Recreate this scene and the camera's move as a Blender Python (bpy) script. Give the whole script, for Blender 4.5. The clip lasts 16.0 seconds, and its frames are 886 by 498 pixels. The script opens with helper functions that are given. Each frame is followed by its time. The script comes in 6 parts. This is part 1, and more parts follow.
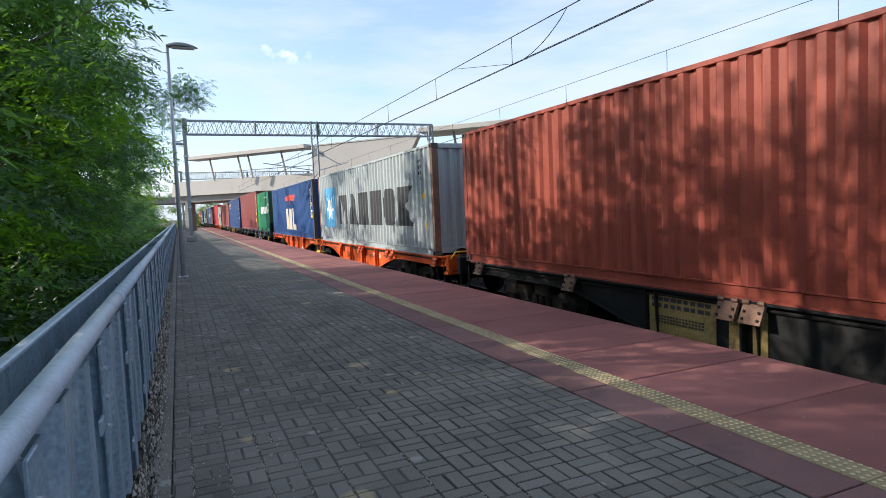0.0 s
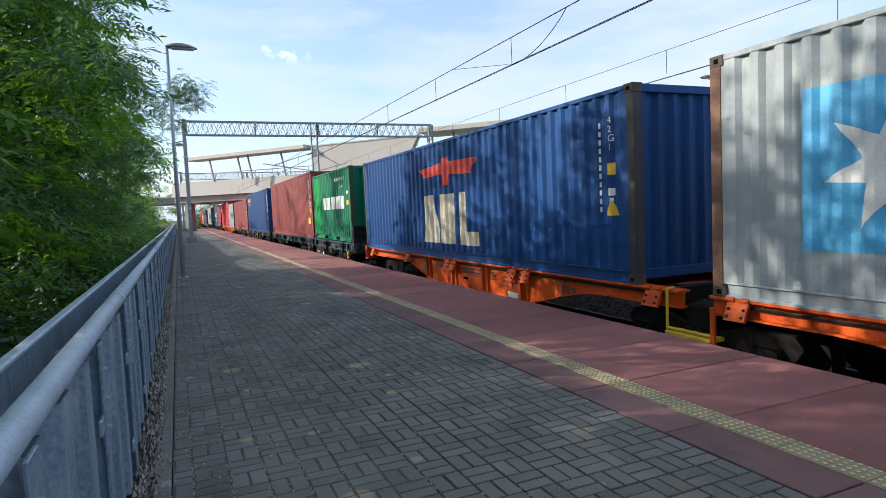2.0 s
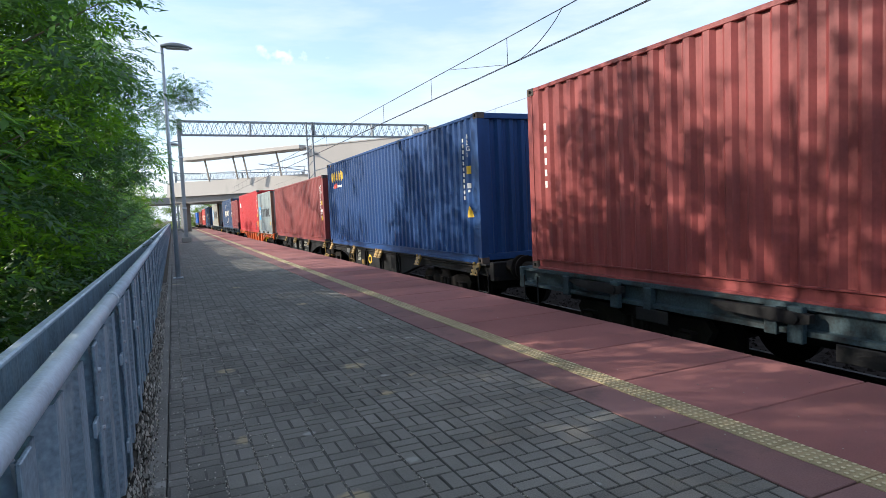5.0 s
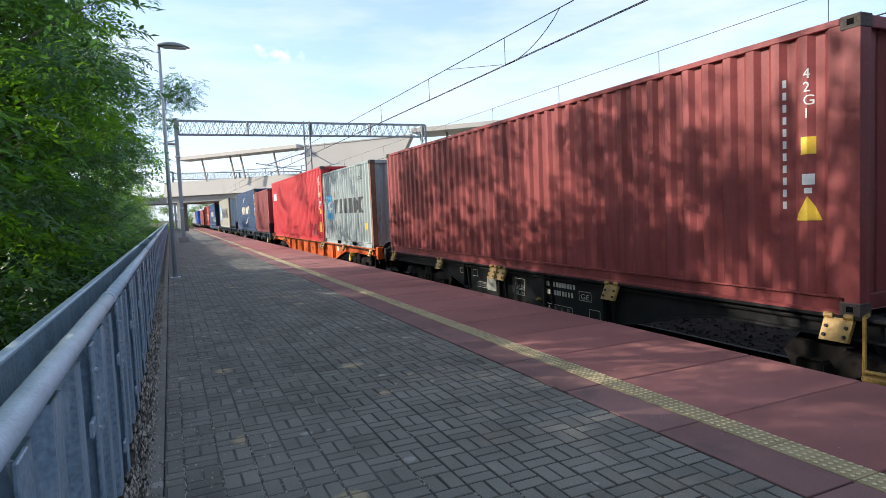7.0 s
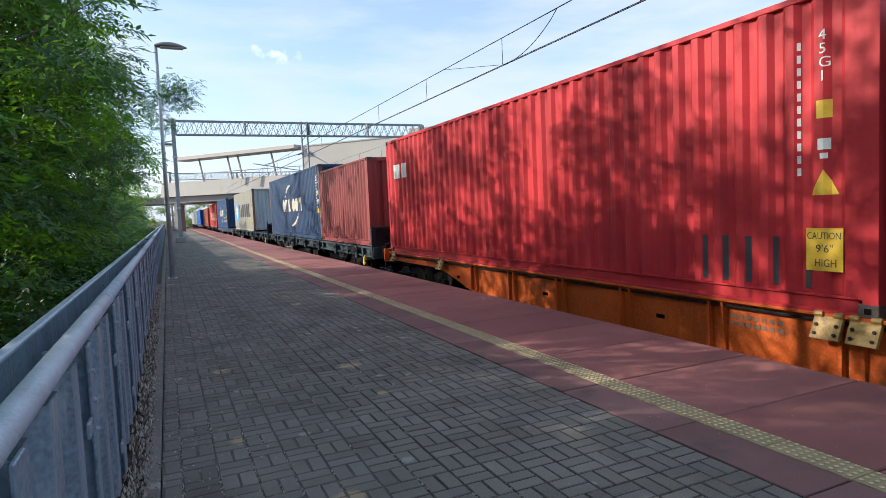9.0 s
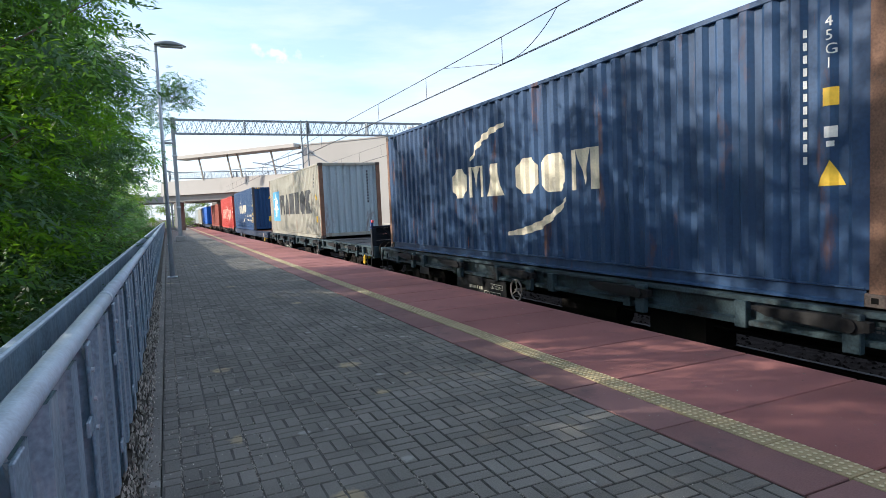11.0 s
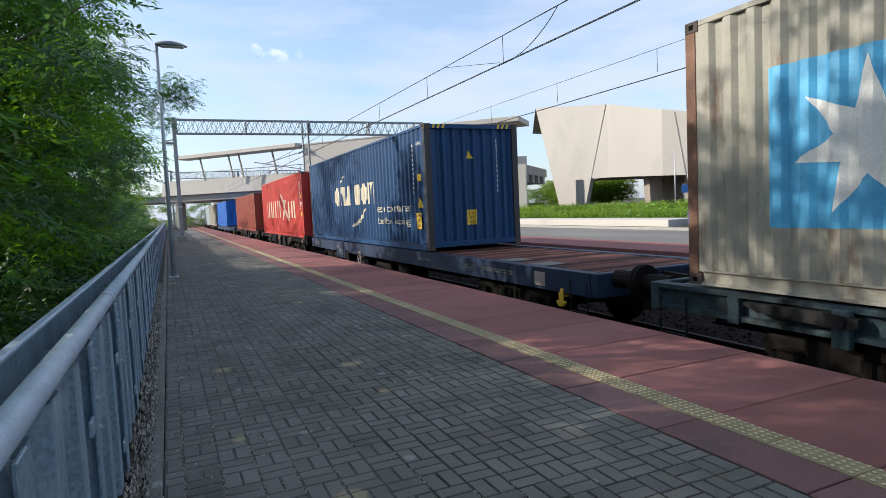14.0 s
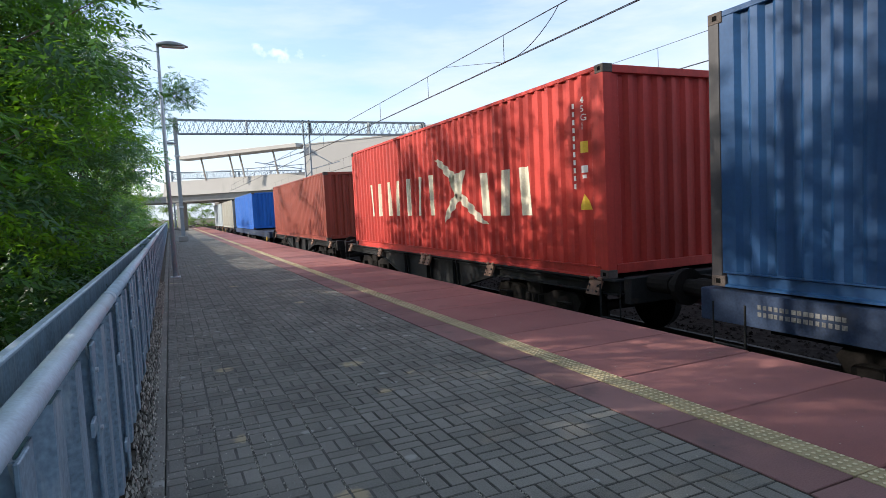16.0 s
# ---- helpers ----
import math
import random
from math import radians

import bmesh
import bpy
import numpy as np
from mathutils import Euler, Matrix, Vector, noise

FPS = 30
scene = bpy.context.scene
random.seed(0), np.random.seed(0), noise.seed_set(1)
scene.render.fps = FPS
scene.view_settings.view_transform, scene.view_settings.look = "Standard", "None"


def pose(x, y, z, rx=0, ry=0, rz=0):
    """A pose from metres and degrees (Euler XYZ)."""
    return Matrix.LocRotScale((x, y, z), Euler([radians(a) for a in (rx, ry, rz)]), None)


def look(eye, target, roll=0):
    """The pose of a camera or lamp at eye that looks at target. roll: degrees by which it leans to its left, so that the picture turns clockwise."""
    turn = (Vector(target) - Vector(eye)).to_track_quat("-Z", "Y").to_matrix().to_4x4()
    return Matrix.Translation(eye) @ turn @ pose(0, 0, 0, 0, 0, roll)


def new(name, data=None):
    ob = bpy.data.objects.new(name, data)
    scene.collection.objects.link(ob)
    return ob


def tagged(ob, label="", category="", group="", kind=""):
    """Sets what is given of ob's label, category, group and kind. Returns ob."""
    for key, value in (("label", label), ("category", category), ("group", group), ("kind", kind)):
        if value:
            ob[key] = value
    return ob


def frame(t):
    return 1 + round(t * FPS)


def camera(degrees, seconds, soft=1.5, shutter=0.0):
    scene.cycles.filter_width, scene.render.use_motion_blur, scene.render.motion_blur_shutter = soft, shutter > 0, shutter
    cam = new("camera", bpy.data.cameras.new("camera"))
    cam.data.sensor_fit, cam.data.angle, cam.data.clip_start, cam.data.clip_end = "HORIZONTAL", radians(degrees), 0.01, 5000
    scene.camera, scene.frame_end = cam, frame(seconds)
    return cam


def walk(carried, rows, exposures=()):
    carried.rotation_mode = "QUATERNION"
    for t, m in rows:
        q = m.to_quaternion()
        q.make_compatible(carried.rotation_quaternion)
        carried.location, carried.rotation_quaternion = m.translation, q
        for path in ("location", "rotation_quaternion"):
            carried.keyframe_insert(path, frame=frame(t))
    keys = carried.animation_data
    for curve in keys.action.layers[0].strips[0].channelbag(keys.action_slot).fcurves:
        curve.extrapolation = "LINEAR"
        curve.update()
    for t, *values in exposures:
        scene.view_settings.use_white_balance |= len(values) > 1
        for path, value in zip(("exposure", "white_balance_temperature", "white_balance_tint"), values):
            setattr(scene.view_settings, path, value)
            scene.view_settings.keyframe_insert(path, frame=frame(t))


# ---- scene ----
# ---- camera ----
EYE_Z = 1.51
# seconds, turn to the right of the track's direction, tilt, roll
CAMERA = [
    (0, 23.476, -3.87, -2.454), (0.5, 23.474, -3.871, -2.473), (1, 23.475, -3.872, -2.508), (1.5, 23.477, -3.863, -2.541),
    (2, 23.485, -3.847, -2.548), (2.5, 23.531, -3.836, -2.539), (3, 23.614, -3.822, -2.545), (3.5, 23.692, -3.811, -2.554),
    (4, 23.734, -3.809, -2.549), (6.5, 24.111, -3.87, -2.458), (7, 24.122, -3.867, -2.474), (7.5, 24.149, -3.858, -2.483),
    (8, 24.202, -3.849, -2.492), (8.5, 24.282, -3.851, -2.507), (9, 24.342, -3.86, -2.516), (11.5, 24.357, -3.98, -2.509),
    (12, 24.34, -3.987, -2.532), (12.5, 24.314, -4.001, -2.578), (13, 24.293, -4.012, -2.623), (13.5, 24.269, -4.021, -2.66),
    (14, 24.226, -4.037, -2.683), (14.5, 24.18, -4.052, -2.695), (15, 24.15, -4.06, -2.71), (15.5, 24.13, -4.059, -2.741),
    (16, 24.125, -4.057, -2.769),
]
cam = camera(72.37, 16.0, soft=0.8)
camera_rows = []
for t, turn, tilt, roll in CAMERA:
    a, b = radians(turn), radians(tilt)
    way = Vector((math.sin(a) * math.cos(b), math.cos(a) * math.cos(b), math.sin(b)))
    camera_rows.append((t, look((0, 0, EYE_Z), Vector((0, 0, EYE_Z)) + way * 10, roll)))
# the picture brightens a little in the middle of the shot
walk(cam, camera_rows, [(t, e, 5660, 9) for t, e in ((0, 0.82), (2.5, 0.8), (3.6, 0.85), (4.2, 0.95), (6.3, 1.0), (7.5, 0.97), (8.5, 0.87), (9.2, 0.8), (11.2, 1.06), (11.6, 1.04), (12.4, 0.76), (13.2, 0.66), (14.5, 0.64), (15.2, 0.74), (16, 0.9))])

# ---- light ----
SUN_EL, SUN_AZ = 26.0, -64.0      # height of the sun, degrees; azimuth from +y towards +x
world = bpy.data.worlds.new("sky")
scene.world = world
world.use_nodes = True
wn, wl = world.node_tree.nodes, world.node_tree.links
wn.clear()
w_out = wn.new("ShaderNodeOutputWorld")
w_bg = wn.new("ShaderNodeBackground")
w_sky = wn.new("ShaderNodeTexSky")
w_sky.sky_type = "NISHITA"
w_sky.sun_disc = False
w_sky.sun_elevation = radians(SUN_EL)
w_sky.sun_rotation = radians(SUN_AZ)
w_sky.air_density, w_sky.dust_density, w_sky.ozone_density = 1.0, 1.2, 1.4
w_bg.inputs["Strength"].default_value = 0.14
# thin high clouds in soft streaks
w_co = wn.new("ShaderNodeTexCoord")
w_sep = wn.new("ShaderNodeSeparateXYZ")
w_map = wn.new("ShaderNodeMapping")
w_map.inputs["Scale"].default_value = (1.0, 1.6, 5.5)
w_map.inputs["Rotation"].default_value = (0.12, 0.18, 0.5)
w_noise = wn.new("ShaderNodeTexNoise")
w_noise.inputs["Scale"].default_value = 1.7
w_noise.inputs["Detail"].default_value = 9.0
w_noise.inputs["Roughness"].default_value = 0.58
w_ramp = wn.new("ShaderNodeValToRGB")
w_ramp.color_ramp.elements[0].position = 0.41
w_ramp.color_ramp.elements[0].color = (0.28, 0.28, 0.28, 1)
w_ramp.color_ramp.elements[1].position = 0.62
w_ramp.color_ramp.elements[1].color = (0.9, 0.9, 0.9, 1)
w_mix = wn.new("ShaderNodeMix")
w_mix.data_type = "RGBA"
w_mix.inputs["B"].default_value = (3.78, 3.86, 4.0, 1)
wl.new(w_co.outputs["Generated"], w_map.inputs["Vector"])
wl.new(w_map.outputs["Vector"], w_noise.inputs["Vector"])
wl.new(w_noise.outputs["Fac"], w_ramp.inputs["Fac"])
wl.new(w_ramp.outputs["Color"], w_mix.inputs["Factor"])
wl.new(w_sky.outputs["Color"], w_mix.inputs["A"])
# one small torn cloud low over the tracks
w_off = wn.new("ShaderNodeVectorMath")
w_off.operation = "SUBTRACT"
w_off.inputs[1].default_value = (0.168, 0.955, 0.245)
w_sq = wn.new("ShaderNodeVectorMath")
w_sq.operation = "MULTIPLY"
w_sq.inputs[1].default_value = (1.0, 1.0, 4.2)
w_len = wn.new("ShaderNodeVectorMath")
w_len.operation = "LENGTH"
w_torn = wn.new("ShaderNodeTexNoise")
w_torn.inputs["Scale"].default_value = 38
w_torn.inputs["Detail"].default_value = 6
w_edge = wn.new("ShaderNodeMath")
w_edge.operation = "MULTIPLY_ADD"
w_edge.inputs[1].default_value = 0.22
w_puff = wn.new("ShaderNodeMapRange")
w_puff.inputs[1].default_value, w_puff.inputs[2].default_value = 0.148, 0.115
w_puff.inputs[3].default_value, w_puff.inputs[4].default_value = 0.0, 0.8
w_last = wn.new("ShaderNodeMix")
w_last.data_type = "RGBA"
w_last.inputs["B"].default_value = (4.6, 4.7, 4.75, 1)
wl.new(w_co.outputs["Generated"], w_off.inputs[0])
wl.new(w_off.outputs[0], w_sq.inputs[0])
wl.new(w_sq.outputs[0], w_len.inputs[0])
wl.new(w_co.outputs["Generated"], w_torn.inputs["Vector"])
wl.new(w_torn.outputs["Fac"], w_edge.inputs[0])
wl.new(w_len.outputs["Value"], w_edge.inputs[2])
wl.new(w_edge.outputs[0], w_puff.inputs[0])
wl.new(w_puff.outputs[0], w_last.inputs["Factor"])
wl.new(w_mix.outputs["Result"], w_last.inputs["A"])
wl.new(w_last.outputs["Result"], w_bg.inputs["Color"])
wl.new(w_bg.outputs["Background"], w_out.inputs["Surface"])

sun_data = bpy.data.lights.new("sun", "SUN")
sun_data.energy, sun_data.angle, sun_data.color = 4.2, radians(0.6), (1.0, 0.84, 0.64)
sun = new("sun", sun_data)
_az, _el = radians(SUN_AZ), radians(SUN_EL)
sun_way = Vector((math.sin(_az) * math.cos(_el), math.cos(_az) * math.cos(_el), math.sin(_el)))
sun.matrix_basis = look(sun_way * 60, (0, 0, 0))


# ---- materials ----
def material(name, base, rough=0.6, metal=0.0, vary=0.15, scale=3.0, fine=60.0, bump=0.1,
             dirt=None, dirt_amount=0.0, dirt_scale=1.5, stretch=(1, 1, 1), piece=0.0, island=0.0, spec=0.5, world_space=False):
    """A surface with variation at two scales, an optional second colour in stains, and fine relief."""
    m = bpy.data.materials.new(name)
    m.use_nodes = True
    n, l = m.node_tree.nodes, m.node_tree.links
    bsdf = n["Principled BSDF"]
    bsdf.inputs["Roughness"].default_value = rough
    bsdf.inputs["Metallic"].default_value = metal
    bsdf.inputs["Specular IOR Level"].default_value = spec
    co = n.new("ShaderNodeTexCoord")
    mp = n.new("ShaderNodeMapping")
    mp.inputs["Scale"].default_value = stretch
    spot = n.new("ShaderNodeNewGeometry").outputs["Position"] if world_space else co.outputs["Object"]
    l.new(spot, mp.inputs["Vector"])
    big = n.new("ShaderNodeTexNoise")
    big.inputs["Scale"].default_value = scale
    big.inputs["Detail"].default_value = 5
    small = n.new("ShaderNodeTexNoise")
    small.inputs["Scale"].default_value = fine
    small.inputs["Detail"].default_value = 3
    l.new(mp.outputs["Vector"], big.inputs["Vector"])
    l.new(spot, small.inputs["Vector"])
    add = n.new("ShaderNodeMath")
    add.operation = "MULTIPLY_ADD"
    add.inputs[1].default_value = 0.5
    l.new(small.outputs["Fac"], add.inputs[0])
    half = n.new("ShaderNodeMath")
    half.operation = "MULTIPLY"
    half.inputs[1].default_value = 0.5
    l.new(big.outputs["Fac"], half.inputs[0])
    l.new(half.outputs[0], add.inputs[2])
    value = add.outputs[0]
    for amount, kind, out in ((piece, "ShaderNodeObjectInfo", "Random"), (island, "ShaderNodeNewGeometry", "Random Per Island")):
        if amount:
            info = n.new(kind)
            more = n.new("ShaderNodeMath")
            more.operation = "MULTIPLY_ADD"
            more.inputs[1].default_value = amount
            l.new(info.outputs[out], more.inputs[0])
            l.new(value, more.inputs[2])
            less = n.new("ShaderNodeMath")
            less.operation = "SUBTRACT"
            less.inputs[1].default_value = amount * 0.5
            l.new(more.outputs[0], less.inputs[0])
            value = less.outputs[0]
    ramp = n.new("ShaderNodeValToRGB")
    ramp.color_ramp.elements[0].position = 0.25
    ramp.color_ramp.elements[1].position = 0.75
    ramp.color_ramp.elements[0].color = (*[max(0, c * (1 - vary * 1.6)) for c in base], 1)
    ramp.color_ramp.elements[1].color = (*[min(1, c * (1 + vary * 1.6)) for c in base], 1)
    l.new(value, ramp.inputs["Fac"])
    colour = ramp.outputs["Color"]
    if dirt:
        spots = n.new("ShaderNodeTexNoise")
        spots.inputs["Scale"].default_value = dirt_scale
        spots.inputs["Detail"].default_value = 8
        spots.inputs["Roughness"].default_value = 0.65
        l.new(mp.outputs["Vector"], spots.inputs["Vector"])
        cut = n.new("ShaderNodeValToRGB")
        cut.color_ramp.elements[0].position = 0.72 - 0.35 * dirt_amount
        cut.color_ramp.elements[1].position = 0.82 - 0.25 * dirt_amount
        l.new(spots.outputs["Fac"], cut.inputs["Fac"])
        mix = n.new("ShaderNodeMix")
        mix.data_type = "RGBA"
        mix.inputs["B"].default_value = (*dirt, 1)
        l.new(cut.outputs["Color"], mix.inputs["Factor"])
        l.new(colour, mix.inputs["A"])
        colour = mix.outputs["Result"]
    l.new(colour, bsdf.inputs["Base Color"])
    if bump:
        bp = n.new("ShaderNodeBump")
        bp.inputs["Strength"].default_value = bump
        bp.inputs["Distance"].default_value = 0.01
        l.new(value, bp.inputs["Height"])
        l.new(bp.outputs["Normal"], bsdf.inputs["Normal"])
    return m


RUST = (0.13, 0.055, 0.028)
_paints = {}


def add_streaks(m, base, fade, rust):
    """Upright weathering on painted steel: chalky faded runs, dark grime runs and thin rust runs."""
    n, l = m.node_tree.nodes, m.node_tree.links
    bsdf = n["Principled BSDF"]
    colour = bsdf.inputs["Base Color"].links[0].from_socket
    co, info = n.new("ShaderNodeTexCoord"), n.new("ShaderNodeObjectInfo")
    far = n.new("ShaderNodeVectorMath")
    far.operation = "MULTIPLY_ADD"
    far.inputs[1].default_value = (31.0, 47.0, 23.0)
    l.new(info.outputs["Random"], far.inputs[0])
    l.new(co.outputs["Object"], far.inputs[2])
    chalk = [min(0.8, c * 1.55 + 0.014) for c in base]
    grime = [c * 0.42 + 0.006 for c in base]
    for tint, stretch, lo, hi, most in ((chalk, (5, 5, 0.30), 0.46, 0.74, fade), (grime, (3.2, 3.2, 0.22), 0.52, 0.78, 0.55),
                                        (grime, (1.4, 1.4, 0.9), 0.56, 0.80, 0.4), (RUST, (9, 9, 1.1), 0.76 - 0.12 * rust, 0.82 - 0.1 * rust, 0.85)):
        mp, noise = n.new("ShaderNodeMapping"), n.new("ShaderNodeTexNoise")
        mp.inputs["Scale"].default_value = stretch
        noise.inputs["Scale"].default_value = 1.0
        noise.inputs["Detail"].default_value = 7
        noise.inputs["Roughness"].default_value = 0.6
        span, mix = n.new("ShaderNodeMapRange"), n.new("ShaderNodeMix")
        span.inputs[1].default_value, span.inputs[2].default_value = lo, hi
        span.inputs[3].default_value, span.inputs[4].default_value = 0.0, most
        mix.data_type = "RGBA"
        mix.inputs["B"].default_value = (*tint, 1)
        l.new(far.outputs[0], mp.inputs["Vector"])
        l.new(mp.outputs["Vector"], noise.inputs["Vector"])
        l.new(noise.outputs["Fac"], span.inputs[0])
        l.new(span.outputs[0], mix.inputs["Factor"])
        l.new(colour, mix.inputs["A"])
        colour = mix.outputs["Result"]
    l.new(colour, bsdf.inputs["Base Color"])


def paint(name, base, rust=0.25, rough=0.5, vary=0.14, fade=0.5):
    """Weathered container paint: faded in upright streaks, with rust spots."""
    if name not in _paints:
        m = _paints[name] = material(name, base, rough, 0.0, vary, 1.3, 25, 0.05, RUST, rust * 0.7, 2.2, (1.2, 1.2, 0.35), 0, 0, 0.27)
        add_streaks(m, base, fade, rust)
    return _paints[name]


def add_spots(m, colour, scale, reach, share):
    """Scattered round pale blotches of lichen and old gum, in world space."""
    n, l = m.node_tree.nodes, m.node_tree.links
    bsdf = n["Principled BSDF"]
    old = bsdf.inputs["Base Color"].links[0].from_socket
    geo = n.new("ShaderNodeNewGeometry")
    cells = n.new("ShaderNodeTexVoronoi")
    cells.inputs["Scale"].default_value = scale
    wob = n.new("ShaderNodeTexNoise")
    wob.inputs["Scale"].default_value = 16
    wob.inputs["Detail"].default_value = 5
    l.new(geo.outputs["Position"], cells.inputs["Vector"])
    l.new(geo.outputs["Position"], wob.inputs["Vector"])
    sep = n.new("ShaderNodeSeparateColor")
    l.new(cells.outputs["Color"], sep.inputs[0])
    size = n.new("ShaderNodeMapRange")
    size.inputs[1].default_value, size.inputs[2].default_value = 1 - share, 1.0
    size.inputs[3].default_value, size.inputs[4].default_value = 0.0, reach
    l.new(sep.outputs[0], size.inputs[0])
    d = n.new("ShaderNodeMath")
    d.operation = "MULTIPLY_ADD"
    d.inputs[1].default_value = 0.34
    l.new(wob.outputs["Fac"], d.inputs[0])
    l.new(cells.outputs["Distance"], d.inputs[2])
    gap = n.new("ShaderNodeMath")
    gap.operation = "SUBTRACT"
    l.new(size.outputs[0], gap.inputs[0])
    l.new(d.outputs[0], gap.inputs[1])
    soft = n.new("ShaderNodeMapRange")
    soft.inputs[1].default_value, soft.inputs[2].default_value = 0.0, 0.09
    soft.inputs[3].default_value, soft.inputs[4].default_value = 0.0, 0.75
    l.new(gap.outputs[0], soft.inputs[0])
    mix = n.new("ShaderNodeMix")
    mix.data_type = "RGBA"
    mix.inputs["B"].default_value = (*colour, 1)
    l.new(soft.outputs[0], mix.inputs["Factor"])
    l.new(old, mix.inputs["A"])
    l.new(mix.outputs["Result"], bsdf.inputs["Base Color"])


M_GALV = material("galvanised_steel", (0.40, 0.43, 0.46), 0.5, 0.15, 0.16, 5, 40, 0.05, (0.27, 0.29, 0.32), 0.3)
M_FENCE = material("weathered_galvanised_sheet", (0.225, 0.305, 0.375), 0.48, 0.1, 0.4, 5, 45, 0.1, (0.40, 0.46, 0.50), 0.55, 9, (1, 1, 0.22))
M_RAIL = material("worn_galvanised_tube", (0.40, 0.48, 0.56), 0.5, 0.0, 0.2, 8, 90, 0.05, (0.54, 0.6, 0.65), 0.4, 9)
M_PAVER = material("grey_paver", (0.172, 0.165, 0.146), 0.9, 0, 0.32, 1.6, 120, 0.5, (0.20, 0.185, 0.15), 0.3, 5, (1, 1, 1), 0.13, 0.13, 0.2, True)
add_spots(M_PAVER, (0.40, 0.33, 0.20), 2.6, 0.52, 0.22)
add_spots(M_PAVER, (0.33, 0.33, 0.30), 6.5, 0.54, 0.26)
M_JOINT = material("paver_joint_sand", (0.022, 0.021, 0.020), 0.95, 0, 0.3, 3, 90, 0.4, (0.11, 0.1, 0.075), 0.3, 14, (1, 1, 1), 0, 0, 0.1)
M_SAND = material("dark_joint_sand", (0.058, 0.056, 0.050), 0.95, 0, 0.5, 20, 120, 0.5, (0.024, 0.023, 0.022), 0.5, 28, (1, 1, 1), 0, 0, 0.1)
M_SILT = material("silted_joint", (0.098, 0.095, 0.086), 0.95, 0, 0.4, 4, 90, 0.4, (0.15, 0.145, 0.12), 0.35, 7, (1, 1, 1), 0, 0, 0.2)
# near-black for solid pieces: the shade inside openings is painted, not cut
M_HOLE = material("hollow_shade_black", (0.008, 0.008, 0.008), 1.0, 0, 0.2, 3, 40, 0, None, 0, 1, (1, 1, 1), 0, 0, 0.0)
M_RED = material("red_concrete_slab", (0.265, 0.117, 0.107), 0.85, 0, 0.17, 1.2, 110, 0.25, (0.195, 0.097, 0.090), 0.4, 2.5, (1, 1, 1), 0.22, 0, 0.2, True)
M_RED_IN = material("grimy_red_slab", (0.195, 0.112, 0.106), 0.9, 0, 0.2, 1.6, 110, 0.25, (0.135, 0.092, 0.088), 0.5, 2.5, (1, 1, 1), 0.2, 0, 0.2, True)
M_TACTILE = material("yellow_tactile_tile", (0.33, 0.27, 0.15), 0.75, 0, 0.2, 4, 80, 0.2, (0.2, 0.17, 0.12), 0.45, 6, (1, 1, 1), 0.25, 0, 0.3, True)
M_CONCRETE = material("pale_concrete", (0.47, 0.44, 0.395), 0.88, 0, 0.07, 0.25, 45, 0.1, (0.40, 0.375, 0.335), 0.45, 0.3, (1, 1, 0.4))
# a darker grey than the pale concrete, with stains
M_CONC_DARK = material("darker_stained_concrete", (0.28, 0.27, 0.25), 0.9, 0, 0.18, 0.6, 30, 0.15, (0.19, 0.185, 0.175), 0.35, 0.8)
M_ASPHALT = material("asphalt", (0.160, 0.152, 0.138), 0.9, 0, 0.25, 0.5, 60, 0.25, (0.115, 0.11, 0.10), 0.35, 0.3, (1, 0.3, 1))
M_KERB = material("kerb_concrete", (0.3, 0.29, 0.27), 0.9, 0, 0.15, 2, 60, 0.15)
# near-black holds both the dirt and the shade beneath the train
M_BALLAST = material("shade_dark_ballast", (0.026, 0.022, 0.020), 1.0, 0, 0.5, 9, 60, 0.6, (0.014, 0.012, 0.011), 0.4, 4, (1, 1, 1), 0, 0.5, 0.0)
M_GRIT = material("pale_grit", (0.3, 0.28, 0.24), 0.95, 0, 0.4, 20, 90, 0.2, (0.09, 0.06, 0.035), 0.4, 15, (1, 1, 1), 0, 0.7, 0.2)
M_SOIL = material("dark_soil", (0.06, 0.05, 0.035), 0.95, 0, 0.35, 0.7, 20, 0.4, (0.05, 0.07, 0.025), 0.5, 0.6)
M_STEEL_RAIL = material("rail_steel", (0.04, 0.03, 0.026), 0.8, 0.1, 0.15, 3, 60, 0.05, RUST, 0.4)
M_BLACK = material("grimy_black_frame", (0.0105, 0.0105, 0.011), 0.7, 0.0, 0.4, 2.5, 40, 0.1, (0.045, 0.033, 0.024), 0.3, 3, (1, 1, 1), 0, 0, 0.25)
M_GREYF = material("grey_teal_wagon_frame", (0.035, 0.056, 0.066), 0.65, 0.0, 0.4, 2.5, 40, 0.1, (0.014, 0.012, 0.011), 0.62, 2.0, (1, 1, 1), 0, 0, 0.2)
M_NAVYF = material("navy_wagon_frame", (0.020, 0.034, 0.070), 0.6, 0.0, 0.3, 2.0, 40, 0.1, (0.02, 0.02, 0.022), 0.35, 2.5, (1, 1, 1), 0, 0, 0.25)
M_ORANGE = material("orange_wagon_frame", (0.56, 0.085, 0.008), 0.6, 0.0, 0.22, 1.6, 40, 0.06, (0.15, 0.04, 0.015), 0.4, 2.2, (1, 1, 1), 0, 0, 0.25)
M_AMBER = material("faded_amber_frame", (0.47, 0.088, 0.010), 0.6, 0.0, 0.3, 1.6, 40, 0.06, (0.12, 0.045, 0.018), 0.4, 2.2, (1, 1, 1), 0, 0, 0.25)
M_BOGIE = material("brown_dusted_iron", (0.013, 0.011, 0.010), 0.9, 0.0, 0.4, 4, 50, 0.2, (0.05, 0.032, 0.021), 0.2, 4, (1, 1, 1), 0, 0, 0.15)
